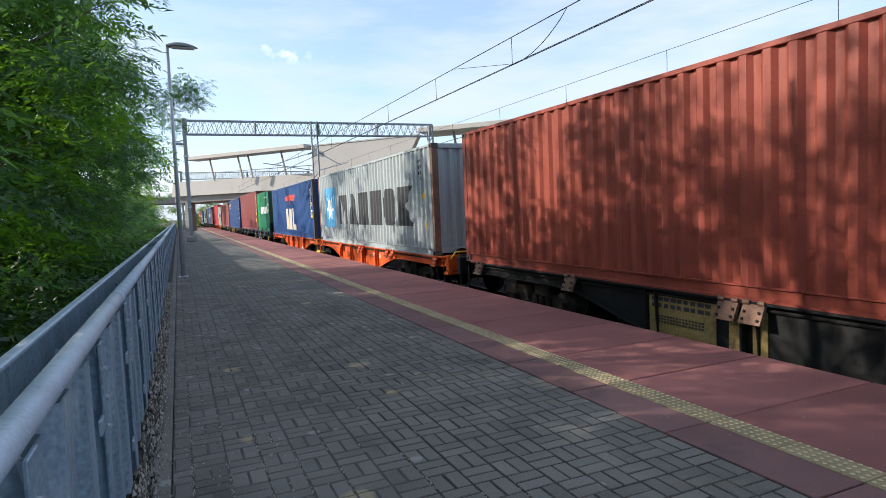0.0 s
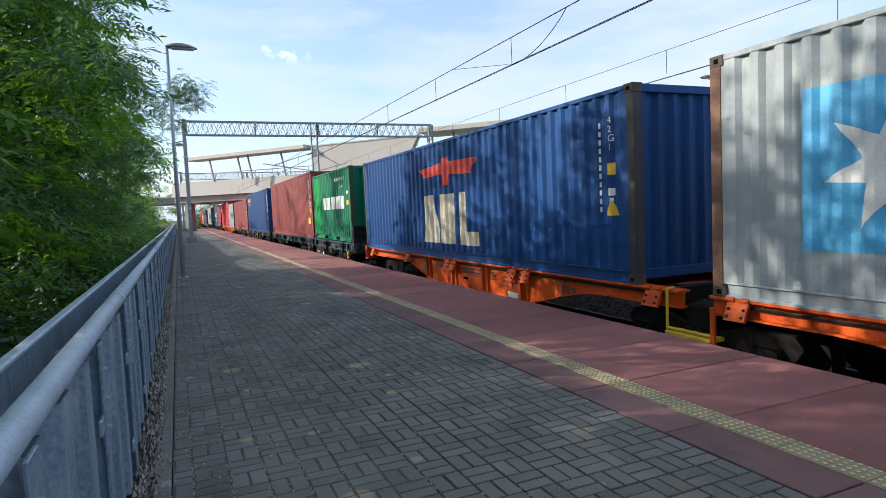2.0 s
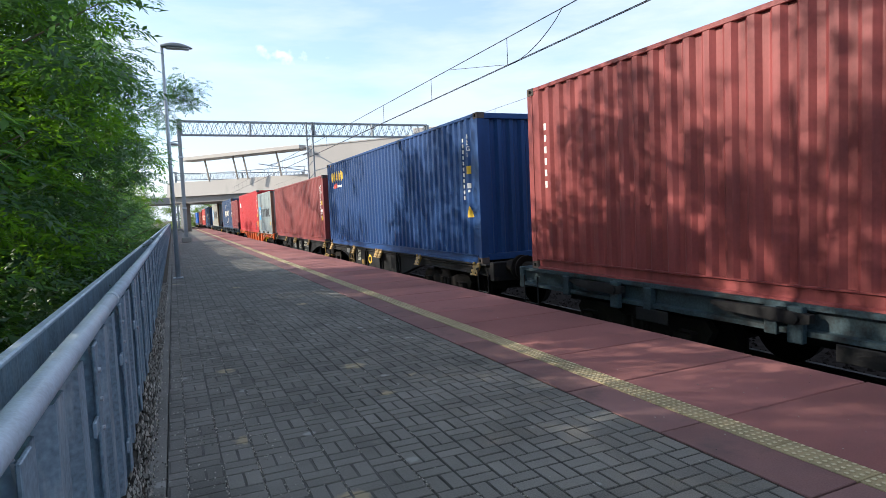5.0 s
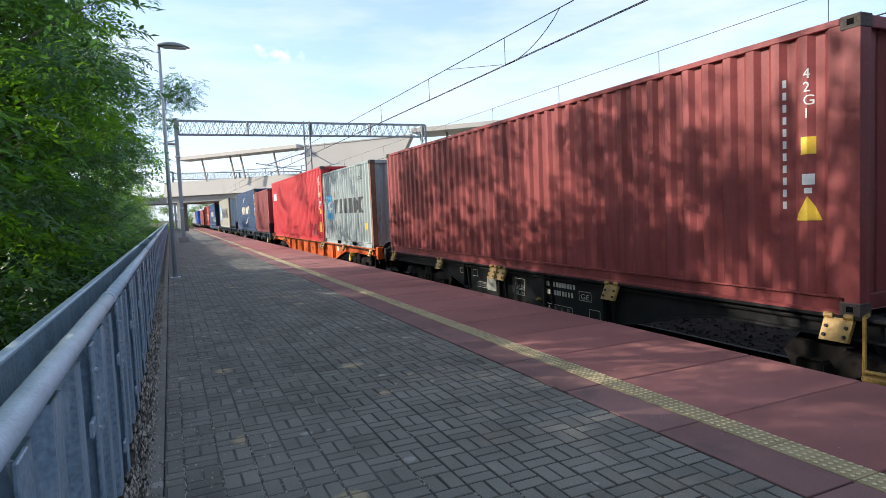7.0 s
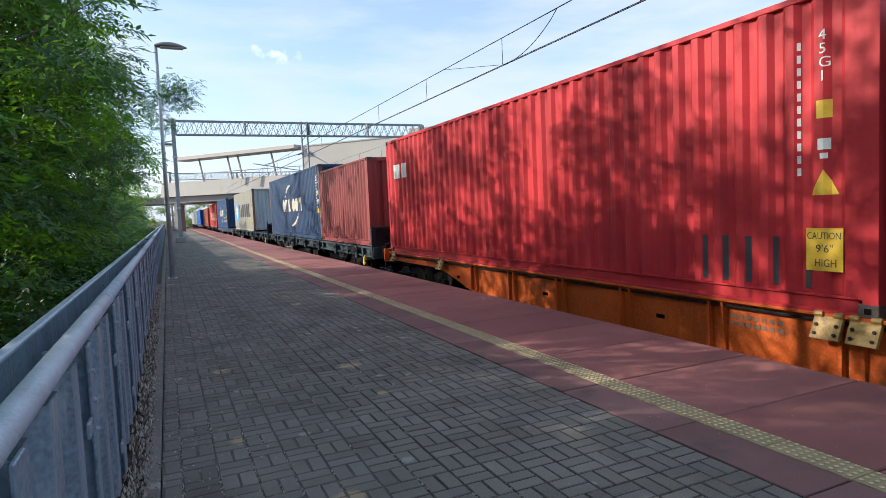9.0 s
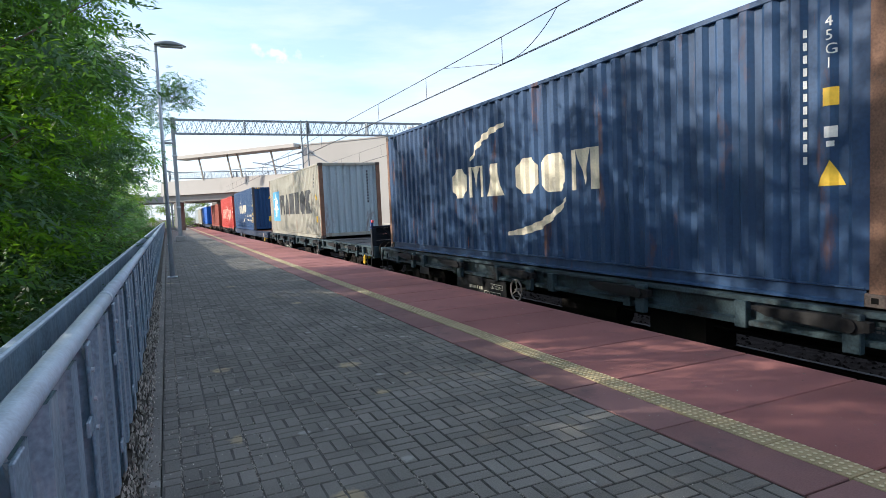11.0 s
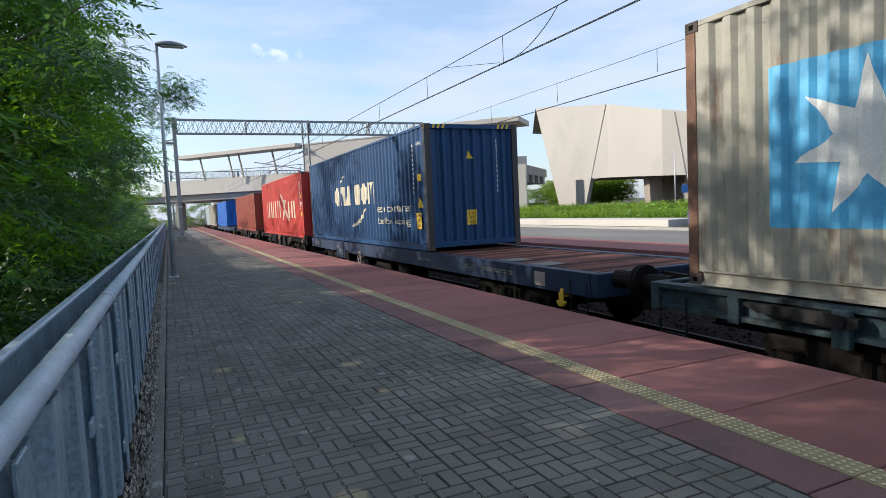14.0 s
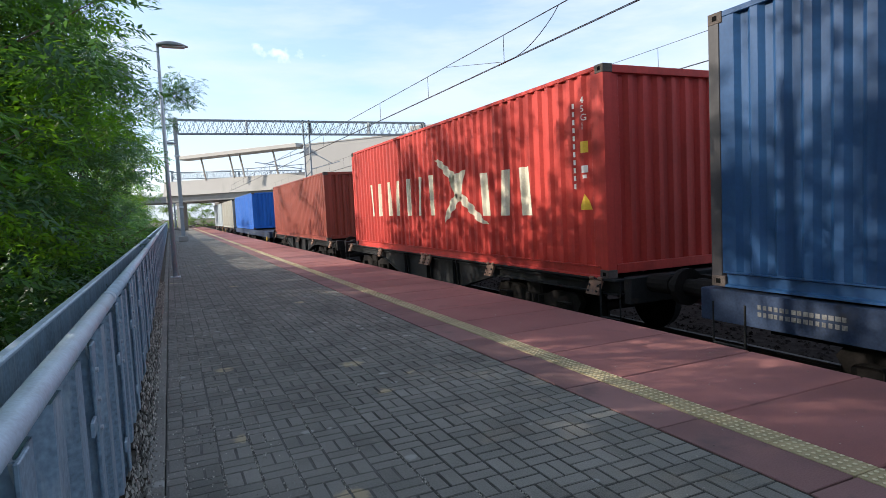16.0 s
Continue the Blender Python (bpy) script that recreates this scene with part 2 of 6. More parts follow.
M_DECK_WOOD = material("stained_deck_plank", (0.10, 0.046, 0.038), 0.95, 0, 0.45, 2, 50, 0.3, (0.035, 0.024, 0.022), 0.45, 2, (0.6, 3, 1), 0.5, 0, 0.15)
M_DECK_DARK = material("dark_oiled_deck", (0.040, 0.038, 0.040), 0.5, 0, 0.45, 1.4, 40, 0.2, (0.10, 0.095, 0.095), 0.4, 1.6, (1, 1, 1), 0.7)
M_CASTING = material("grimy_corner_steel", (0.075, 0.058, 0.05), 0.8, 0.1, 0.4, 6, 50, 0.2, (0.15, 0.08, 0.05), 0.35, 5)
M_RUSTY = material("rusty_corner_steel", (0.17, 0.092, 0.058), 0.75, 0.1, 0.35, 5, 50, 0.2, (0.07, 0.06, 0.055), 0.4, 4)
M_WHITE = material("white_marking_paint", (0.72, 0.72, 0.69), 0.55, 0, 0.12, 3, 40, 0.03, (0.45, 0.43, 0.39), 0.3, 3, (1.2, 1.2, 0.3))
M_DARKMARK = material("near_black_marking_paint", (0.035, 0.038, 0.045), 0.5, 0, 0.2, 3, 40, 0.03, (0.12, 0.12, 0.125), 0.25, 3)
M_YELLOW = material("yellow_sticker", (0.72, 0.47, 0.03), 0.5, 0, 0.1, 4, 40, 0.02)
M_SKYBLUE = material("light_blue_marking_paint", (0.09, 0.36, 0.62), 0.5, 0, 0.15, 3, 40, 0.03, (0.3, 0.4, 0.46), 0.2, 3)
M_REDMARK = material("red_marking_paint", (0.62, 0.06, 0.04), 0.5, 0, 0.12, 3, 40, 0.03)
M_GREENMARK = material("green_marking_paint", (0.02, 0.2, 0.09), 0.5)
M_STUD = material("worn_pale_stud", (0.55, 0.48, 0.30), 0.7, 0, 0.2, 9, 80, 0.1)
M_BARK = material("grey_brown_bark", (0.11, 0.085, 0.06), 0.95, 0, 0.35, 6, 40, 0.6, None, 0, 1, (1, 1, 0.2))
M_WIRE = material("dark_copper_wire", (0.05, 0.052, 0.055), 0.5, 0.6, 0.1)
M_LAMP = material("grey_lamp_housing", (0.2, 0.21, 0.21), 0.45, 0.3, 0.1, 6)
M_LENS = material("lamp_glass_cover", (0.55, 0.57, 0.58), 0.2, 0, 0.05)
M_BLUE_BIN = material("blue_plastic", (0.02, 0.12, 0.42), 0.4, 0, 0.1)
M_BROWN_SHRUB = material("russet_shrub_leaf", (0.13, 0.055, 0.035), 0.7, 0, 0.4, 3, 30, 0, None, 0, 1, (1, 1, 1), 0, 0.5)
M_FLOWER = material("white_blossom", (0.72, 0.72, 0.62), 0.7, 0, 0.15, 3, 30, 0, None, 0, 1, (1, 1, 1), 0, 0.3)
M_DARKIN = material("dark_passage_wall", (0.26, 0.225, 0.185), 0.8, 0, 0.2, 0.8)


def leaf_material(name, base, glow):
    """A leaf: light comes through its blade, and each leaf differs a little."""
    m = bpy.data.materials.new(name)
    m.use_nodes = True
    n, l = m.node_tree.nodes, m.node_tree.links
    bsdf, out = n["Principled BSDF"], n["Material Output"]
    info = n.new("ShaderNodeNewGeometry")
    ramp = n.new("ShaderNodeValToRGB")
    ramp.color_ramp.elements[0].color = (base[0] * 0.6, base[1] * 0.65, base[2] * 0.75, 1)
    ramp.color_ramp.elements[1].color = (base[0] * 1.45, base[1] * 1.3, base[2] * 1.1, 1)
    l.new(info.outputs["Random Per Island"], ramp.inputs["Fac"])
    l.new(ramp.outputs["Color"], bsdf.inputs["Base Color"])
    bsdf.inputs["Roughness"].default_value = 0.5
    bsdf.inputs["Specular IOR Level"].default_value = 0.35
    lit = n.new("ShaderNodeBsdfTranslucent")
    lit.inputs["Color"].default_value = (*glow, 1)
    mix = n.new("ShaderNodeMixShader")
    mix.inputs[0].default_value = 0.36
    l.new(bsdf.outputs[0], mix.inputs[1])
    l.new(lit.outputs[0], mix.inputs[2])
    l.new(mix.outputs[0], out.inputs["Surface"])
    return m


M_LEAF = leaf_material("green_leaf", (0.044, 0.125, 0.017), (0.25, 0.52, 0.02))
M_LEAF_GREY = leaf_material("grey_green_leaf", (0.058, 0.118, 0.070), (0.12, 0.27, 0.04))
M_LEAF_PALE = leaf_material("yellow_green_leaf", (0.07, 0.13, 0.03), (0.22, 0.36, 0.04))
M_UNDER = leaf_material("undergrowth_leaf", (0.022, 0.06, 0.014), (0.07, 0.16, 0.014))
M_HEDGE = leaf_material("hedge_leaf", (0.115, 0.22, 0.022), (0.35, 0.5, 0.04))


# ---- builders ----
class Geo:
    """Collects vertices and faces of one mesh."""

    def __init__(self):
        self.v, self.f = [], []

    def add(self, verts, faces):
        k = len(self.v)
        self.v += [tuple(p) for p in verts]
        self.f += [tuple(i + k for i in q) for q in faces]
        return self

    def box(self, x0, x1, y0, y1, z0, z1, b=0.0):
        if not b:
            vs = [(x, y, z) for x in (x0, x1) for y in (y0, y1) for z in (z0, z1)]
            return self.add(vs, [(0, 1, 3, 2), (4, 6, 7, 5), (0, 4, 5, 1), (2, 3, 7, 6), (0, 2, 6, 4), (1, 5, 7, 3)])
        lo, hi, vs, idx = (x0, y0, z0), (x1, y1, z1), [], {}
        for c in range(8):
            s = [(c >> 2) & 1, (c >> 1) & 1, c & 1]
            for ax in range(3):
                p = []
                for k in range(3):
                    e = hi[k] if s[k] else lo[k]
                    p.append(e if k == ax else e + (-b if s[k] else b))
                idx[c, ax] = len(vs)
                vs.append(p)
        fs = []
        for ax in range(3):
            o = [k for k in range(3) if k != ax]
            for s in (0, 1):
                ring = []
                for q in ((0, 0), (1, 0), (1, 1), (0, 1)):
                    c = (s << (2 - ax)) | (q[0] << (2 - o[0])) | (q[1] << (2 - o[1]))
                    ring.append(idx[c, ax])
                fs.append(tuple(ring))
        for ax in range(3):
            o = [k for k in range(3) if k != ax]
            for q in ((0, 0), (1, 0), (1, 1), (0, 1)):
                c0 = (q[0] << (2 - o[0])) | (q[1] << (2 - o[1]))
                c1 = c0 | (1 << (2 - ax))
                fs.append((idx[c0, o[0]], idx[c1, o[0]], idx[c1, o[1]], idx[c0, o[1]]))
        for c in range(8):
            fs.append((idx[c, 0], idx[c, 1], idx[c, 2]))
        return self.add(vs, fs)

    def tube(self, p, q, r, n=8, r2=None):
        p, q = Vector(p), Vector(q)
        r2 = r if r2 is None else r2
        d = (q - p).normalized()
        a = d.orthogonal().normalized()
        c = d.cross(a)
        vs = []
        for o, rr in ((p, r), (q, r2)):
            for i in range(n):
                w = 2 * math.pi * i / n
                vs.append(o + a * (math.cos(w) * rr) + c * (math.sin(w) * rr))
        fs = [(i, (i + 1) % n, n + (i + 1) % n, n + i) for i in range(n)]
        return self.add(vs, fs + [tuple(range(n))[::-1], tuple(range(n, 2 * n))])

    def prism(self, outline, axis, lo, hi):
        """Extrudes a closed outline of 2D points along an axis (the other two axes in order)."""
        n = len(outline)
        vs = []
        for e in (lo, hi):
            for a, c in outline:
                vs.append({0: (e, a, c), 1: (a, e, c), 2: (a, c, e)}[axis])
        return self.add(vs, [(i, (i + 1) % n, n + (i + 1) % n, n + i) for i in range(n)] + [tuple(range(n))[::-1], tuple(range(n, 2 * n))])

    def beam(self, p, q, w, h=None):
        """A square bar between two points."""
        p, q = Vector(p), Vector(q)
        d = (q - p).normalized()
        a = d.cross(Vector((0, 0, 1)))
        a = a.normalized() if a.length > 1e-3 else Vector((1, 0, 0))
        c = a.cross(d).normalized()
        h = w if h is None else h
        vs = [o + a * (s * w / 2) + c * (u * h / 2) for o in (p, q) for s, u in ((-1, -1), (1, -1), (1, 1), (-1, 1))]
        return self.add(vs, [(0, 1, 5, 4), (1, 2, 6, 5), (2, 3, 7, 6), (3, 0, 4, 7), (3, 2, 1, 0), (4, 5, 6, 7)])

    def mesh(self, name, smooth=False):
        me = bpy.data.meshes.new(name)
        me.from_pydata(self.v, [], self.f)
        bm = bmesh.new()
        bm.from_mesh(me)
        bmesh.ops.recalc_face_normals(bm, faces=bm.faces)
        bm.to_mesh(me)
        bm.free()
        if smooth:
            me.polygons.foreach_set("use_smooth", [True] * len(me.polygons))
        return me


def part(name, geo, mat, parent=None, label="", smooth=False):
    """Links a builder's mesh (or a finished mesh) as one object, under its thing if there is one."""
    me = geo if isinstance(geo, bpy.types.Mesh) else geo.mesh(name, smooth)
    if not me.materials:
        me.materials.append(mat)
    ob = new(name, me)
    if parent is not None:
        ob.parent = parent
    return tagged(ob, label)


def thing(name, label, category, at=(0, 0, 0), group=""):
    ob = new(name)
    ob.empty_display_size = 0.2
    ob.matrix_basis = Matrix.Translation(at)
    return tagged(ob, label, category, group)


def setting(name, geo, mat, label="", category=""):
    return tagged(part(name, geo, mat), label, category, kind="structure")


# ---- ground and platform ----
TRACK_X, TRACK2_X, RAIL_Z = 6.597, 10.8, -0.66
EDGE_X, BRICK_X, TACT0, TACT1 = 4.92, 2.785, 3.165, 3.365
SLAB, SLAB_Y = 1.02, 2.96
Y0, Y1 = -14.0, 112.0

setting("ground", Geo().add([(-1500, -1500, -1.45), (1500, -1500, -1.45), (1500, 2500, -1.45), (-1500, 2500, -1.45)], [(0, 1, 2, 3)]),
        M_SOIL, "dark weedy earth reaching to the horizon", "ground")
setting("joint_silt", Geo().box(-0.128, 1.1, 1.69, 44.9, -0.0089, -0.0038), M_SILT, "silted-up joints between paving blocks by the railing", "joint fill")
setting("joint_silt", Geo().box(1.1, BRICK_X - 0.004, 8.6, 44.9, -0.0089, -0.0035), M_SILT, "silted-up joints between paving blocks", "joint fill")
setting("joint_sand", Geo().box(1.1, BRICK_X - 0.004, 1.69, 8.59, -0.0089, -0.0036), M_SAND, "dark sand in the joints between paving blocks", "joint fill")
setting("platform_base", Geo().box(-0.13, BRICK_X + 0.01, Y0, Y1, -1.5, -0.009).box(BRICK_X + 0.01, EDGE_X - 0.12, Y0, Y1, -1.5, -0.08), M_JOINT, "platform body with dark sandy joints beside the track", "platform")
setting("ballast_bed", Geo().box(EDGE_X - 0.12, 12.2, -60, 260, -1.5, RAIL_Z - 0.17), M_BALLAST, "dirty track ballast, coloured near-black as in shade", "track bed")
far_platform = setting("far_platform", Geo().box(12.3, 14.55, -60, 112, -1.5, 0.0, 0.01), M_RED, "red concrete platform edge across the tracks", "platform")
setting("bus_road", Geo().box(14.56, 20.3, -60, 112, -1.5, -0.03), M_ASPHALT, "grey asphalt bus lane behind the far platform", "road")
setting("kerb", Geo().box(20.3, 20.5, -60, 112, -1.5, 0.09, 0.02), M_KERB, "pale concrete kerb along the road", "kerb")
setting("planting_bed", Geo().box(20.5, 400, -60, 400, -1.5, 0.05), M_SOIL, "earth bed behind the kerb", "ground")
setting("embankment", Geo().add([(-0.45, -40, -0.15), (-0.45, 170, -0.15), (-9, 170, -1.4), (-9, -40, -1.4), (-0.45, -40, -1.5), (-0.45, 170, -1.5)],
                                [(0, 1, 2, 3), (0, 4, 5, 1)]), M_SOIL, "earth bank behind the railing", "ground")


def rails(x, name):
    for s in (-0.7535, 0.7535):
        o = [(-0.036, 0), (-0.036, -0.035), (-0.009, -0.05), (-0.009, -0.14), (-0.07, -0.165), (-0.07, -0.175),
             (0.07, -0.175), (0.07, -0.165), (0.009, -0.14), (0.009, -0.05), (0.036, -0.035), (0.036, 0)]
        setting(name, Geo().prism([(x + s + a, RAIL_Z + c) for a, c in o], 1, -60, 260), M_STEEL_RAIL, "worn steel running rail", "rail")


rails(TRACK_X, "rail_1")
rails(TRACK2_X, "rail_2")
g = Geo()
for i in range(300):
    for x in (TRACK_X, TRACK2_X):
        y = -20 + i * 0.6
        g.box(x - 1.25, x + 1.25, y, y + 0.26, RAIL_Z - 0.3, RAIL_Z - 0.176)
# sleepers share the ballast's colour, with grime and underside shade painted in
tagged(part("sleepers", g, M_BALLAST), "grimy sleepers in shade-dark colour, half buried in ballast", "sleepers", kind="stuff")


rng = np.random.default_rng(8)
n = 9000
c = np.stack([rng.uniform(4.85, 12.1, n), rng.uniform(1.5, 26, n) ** 1.0, np.full(n, RAIL_Z - 0.165)], 1)
k = rng.uniform(0.02, 0.045, n)[:, None]
spin = rng.uniform(0, 6.28, n)
vs = []
for a, up in ((0, 0), (1.6, 0), (3.2, 0), (4.8, 0)):
    vs.append(c + k * np.stack([np.cos(spin + a), np.sin(spin + a), np.zeros(n)], 1))
vs.append(c + k * np.stack([rng.uniform(-0.3, 0.3, n), rng.uniform(-0.3, 0.3, n), rng.uniform(0.6, 1.1, n)], 1))
v = np.stack(vs, 1).reshape(-1, 3)
f = [(i * 5 + a, i * 5 + b, i * 5 + 4) for i in range(n) for a, b in ((0, 1), (1, 2), (2, 3), (3, 0))]
me = bpy.data.meshes.new("ballast_stones")
me.from_pydata(v.tolist(), [], f)
tagged(part("ballast_stones", me, M_BALLAST), "loose dirty ballast stones in shade-dark colour between the rails", "ballast", kind="stuff")


# ---- container train ----
SPEED, DECK_Z = 10.03, 1.159
PITCH, DEPTH = 0.278, 0.042
LOW_DECK = 0.09
STEPS = ((0.0, 0.0), (0.084, 0.0), (0.139, 1.0), (0.223, 1.0))


def ribs(length, start, pitch=PITCH, depth=DEPTH):
    """Corrugation of a panel as (place along it, depth) break points."""
    out, k = [(start, 0.0)], 0
    lead = start + 0.06
    while True:
        for a, d in STEPS:
            s = lead + k * pitch + a * pitch / PITCH
            if s > length - start - 0.06:
                return out + [(length - start, 0.0)] if out[-1][1] == 0 else out + [(out[-1][0] + 0.07, 0.0), (length - start, 0.0)]
            out.append((s, d * depth))
        k += 1


def wall(profile, z0, z1, place):
    """A corrugated sheet 4 mm thick; place(s, depth, z) gives a point."""
    g, n = Geo(), len(profile)
    vs = [place(s, d, z) for z in (z0, z1) for s, d in profile]
    vs += [place(s, d + 0.004, z) for z in (z0, z1) for s, d in profile]
    fs = [(i, i + 1, n + i + 1, n + i) for i in range(n - 1)]
    fs += [(2 * n + i, 3 * n + i, 3 * n + i + 1, 2 * n + i + 1) for i in range(n - 1)]
    return g.add(vs, fs)


def clip(poly, lo, hi):
    """The part of a convex outline between two upright lines."""
    for side, lim in ((1, lo), (-1, hi)):
        out = []
        for i, p in enumerate(poly):
            q = poly[(i + 1) % len(poly)]
            a, b = side * (p[0] - lim), side * (q[0] - lim)
            if a >= 0:
                out.append(p)
            if (a > 0 > b) or (a < 0 < b):
                w = a / (a - b)
                out.append((lim, p[1] + (q[1] - p[1]) * w))
        poly = out
        if len(poly) < 3:
            return []
    return poly


def painted(name, shapes, mat, parent, profile, place, lift=0.004, label=""):
    """Flat shapes painted over a corrugated sheet: every rib bends them."""
    if name in ("wordmark_block", "white_mark", "red_emblem", "winged_emblem", "fork_pocket", "small_mark", "small_wordmark", "bare_strip") and len(shapes) > 1:
        for one in shapes:
            painted(name, [one], mat, parent, profile, place, lift, label)
        return
    g = Geo()
    for poly in shapes:
        lo, hi = min(p[0] for p in poly), max(p[0] for p in poly)
        for (s0, d0), (s1, d1) in zip(profile, profile[1:]):
            if s1 <= lo or s0 >= hi or s1 - s0 < 1e-6:
                continue
            c = clip(list(poly), s0, s1)
            if len(c) >= 3:
                g.add([place(s, d0 + (d1 - d0) * (s - s0) / (s1 - s0) - lift, z) for s, z in c], [tuple(range(len(c)))])
    if g.v:
        ob = part(name, g, mat, parent, label)
        return tagged(ob, kind="stuff") if len(shapes) > 1 and name in ("registration", "bare_strip", "wordmark_block", "slogan") else ob


def rect(s0, s1, z0, z1):
    return [(s0, z0), (s1, z0), (s1, z1), (s0, z1)]


_text_cache = {}


def text_shapes(words, s, z, size, flip=True, width=None):
    """Triangles of lettering in the built-in font; s is where it starts, running towards smaller s if flip."""
    if words not in _text_cache:
        cu = bpy.data.curves.new("lettering", "FONT")
        cu.body, cu.size, cu.resolution_u = words, 1.0, 3
        ob = bpy.data.objects.new("lettering", cu)
        me = bpy.data.meshes.new_from_object(ob)
        me.calc_loop_triangles()
        _text_cache[words] = [[tuple(me.vertices[i].co[:2]) for i in t.vertices] for t in me.loop_triangles]
        bpy.data.objects.remove(ob)
        bpy.data.meshes.remove(me)
        bpy.data.curves.remove(cu)
    tris = _text_cache[words]
    span = max(p[0] for t in tris for p in t)
    kx = size if width is None else width / span
    return [[(s - p[0] * kx if flip else s + p[0] * kx, z + p[1] * size) for p in t] for t in tris]


CASTING = None


def container(label, u, length, height, colour, post, drop=0.0, group="containers on the train", end_colour=None):
    global CASTING
    c = thing("container", label, "shipping container", (TRACK_X, u, RAIL_Z + DECK_Z - drop), group)
    W, L, H = 1.219, length, height
    if CASTING is None:
        k = Geo()
        k.box(-0.081, 0.081, -0.089, 0.089, 0, 0.118, 0.006)
        CASTING = k.mesh("corner_casting")
        CASTING.materials.append(M_CASTING)
    # solid blocks in shade black stand in for the casting openings
    holes = Geo().box(-0.083, 0.083, -0.03, 0.03, 0.035, 0.085).mesh("hole_block")
    for x in (-W + 0.081, W - 0.081):
        for y in (0.089, L - 0.089):
            for z in (0, H - 0.118):
                o = part("corner_casting", CASTING, M_CASTING, c)
                o.location = (x, y, z)
                h = part("hole_block", holes, M_HOLE, o)
            s, e = (1 if x > 0 else -1), (-1 if y > 1 else 1)
            part("corner_post", Geo().prism([(x + s * 0.078, y - e * 0.083), (x + s * 0.078, y + e * 0.046), (x + s * 0.02, y + e * 0.08),
                                             (x - s * 0.07, y + e * 0.02), (x - s * 0.07, y - e * 0.083)], 2, 0.118, H - 0.118), post, c)
    prof = ribs(L, 0.142)
    left = lambda s, d, z: (-W + 0.012 + d, s, z)
    right = lambda s, d, z: (W - 0.012 - d, s, z)
    part("side_wall", wall(prof, 0.15, H - 0.06, left), colour, c)
    part("side_wall", wall(prof, 0.15, H - 0.06, right), colour, c)
    ends = ribs(2 * W, 0.15, 0.262, 0.058)
    near = lambda s, d, z: (s - W, 0.055 + d, z)
    far = lambda s, d, z: (s - W, L - 0.055 - d, z)
    part("end_wall", wall(ends, 0.18, H - 0.1, near), end_colour or colour, c)
    part("end_wall", wall(ends, 0.18, H - 0.1, far), colour, c)
    for x in (-W, W - 0.05):
        part("top_rail", Geo().box(x + 0.004, x + 0.046, 0.178, L - 0.178, H - 0.065, H - 0.006, 0.006), colour, c)
        part("bottom_rail", Geo().prism([(x + 0.002, 0.165), (x + 0.048, 0.165), (x + 0.048, 0.0), (x + 0.002, 0.0), (x + 0.002, 0.022), (x + (0.034 if x < 0 else 0.016), 0.035), (x + (0.034 if x < 0 else 0.016), 0.14), (x + 0.002, 0.15)] if x < 0 else [(x + 0.002, 0.165), (x + 0.048, 0.165), (x + 0.048, 0.0), (x + 0.002, 0.0)], 1, 0.178, L - 0.178), colour, c)
    for y in (0.012, L - 0.072):
        part("end_header", Geo().box(-W + 0.162, W - 0.162, y, y + 0.06, H - 0.115, H - 0.01, 0.006), colour, c)
        part("end_sill", Geo().box(-W + 0.162, W - 0.162, y, y + 0.06, 0.06, 0.19, 0.006), colour, c)
    roof = ribs(L, 0.1, 0.21, 0.02)
    part("roof", wall(roof, -W + 0.05, W - 0.05, lambda s, d, z: (z, s, H - 0.02 - d)), colour, c)
    under = Geo().box(-W + 0.05, W - 0.05, 0.08, L - 0.08, 0.12, 0.15)
    y = 0.5
    while y < L - 0.4:
        under.box(-W + 0.05, W - 0.05, y, y + 0.045, 0.02, 0.12)
        y += 0.6
    part("underframe", under, M_BLACK, c)
    c["L"], c["H"] = L, H
    CARGO.append(c)

    def side(name, shapes, mat, lift=0.004, lab=""):
        if name.startswith(("caution", "height")):
            return painted(name, shapes, mat, c, [(0.0, 0.0), (L, 0.0)], left, lift - 0.001, lab)
        return painted(name, shapes, mat, c, prof, left, lift, lab)

    def end(name, shapes, mat, lift=0.004, lab=""):
        return painted(name, shapes, mat, c, ends, near, lift, lab)
    return c, side, end


CARGO, WAGONS, WHEELS = [], [], []


def number_bars(s, z_top, n, w, h, gap, upright=True):
    """Plain bars in place of a registration."""
    if upright:
        w, h, gap = w * 0.72, h * 0.85, gap + h * 0.15
    else:
        w, h, gap = w * 0.6, h * 0.9, gap + w * 0.4
    out = []
    for i in range(n):
        if upright:
            z = z_top - i * (h + gap)
            out.append(rect(s, s + w, z - h, z))
        else:
            a = s - i * (w + gap)
            out.append(rect(a - w, a, z_top - h, z_top))
    return out


def triangle(s, z, w):
    return [[(s, z), (s + w, z), (s + w / 2, z + w * 0.95)]]


def star(s, z, r, n=7, inner=0.42):
    pts = []
    for i in range(2 * n):
        a = math.pi / 2 + math.pi * i / n
        rr = r if i % 2 == 0 else r * inner
        pts.append((s + math.cos(a) * rr, z + math.sin(a) * rr))
    return [[(s, z), pts[i], pts[(i + 1) % (2 * n)]] for i in range(2 * n)]


def stroke(path, w):
    """A tapering stroke along a path of (s, z) points."""
    out, n = [], len(path)
    for i in range(n - 1):
        (a, b), (c, d) = path[i], path[i + 1]
        k0, k1 = w * math.sin(math.pi * (0.15 + 0.7 * i / (n - 1))), w * math.sin(math.pi * (0.15 + 0.7 * (i + 1) / (n - 1)))
        out.append([(a, b - k0 / 2), (c, d - k1 / 2), (c, d + k1 / 2), (a, b + k0 / 2)])
    return out


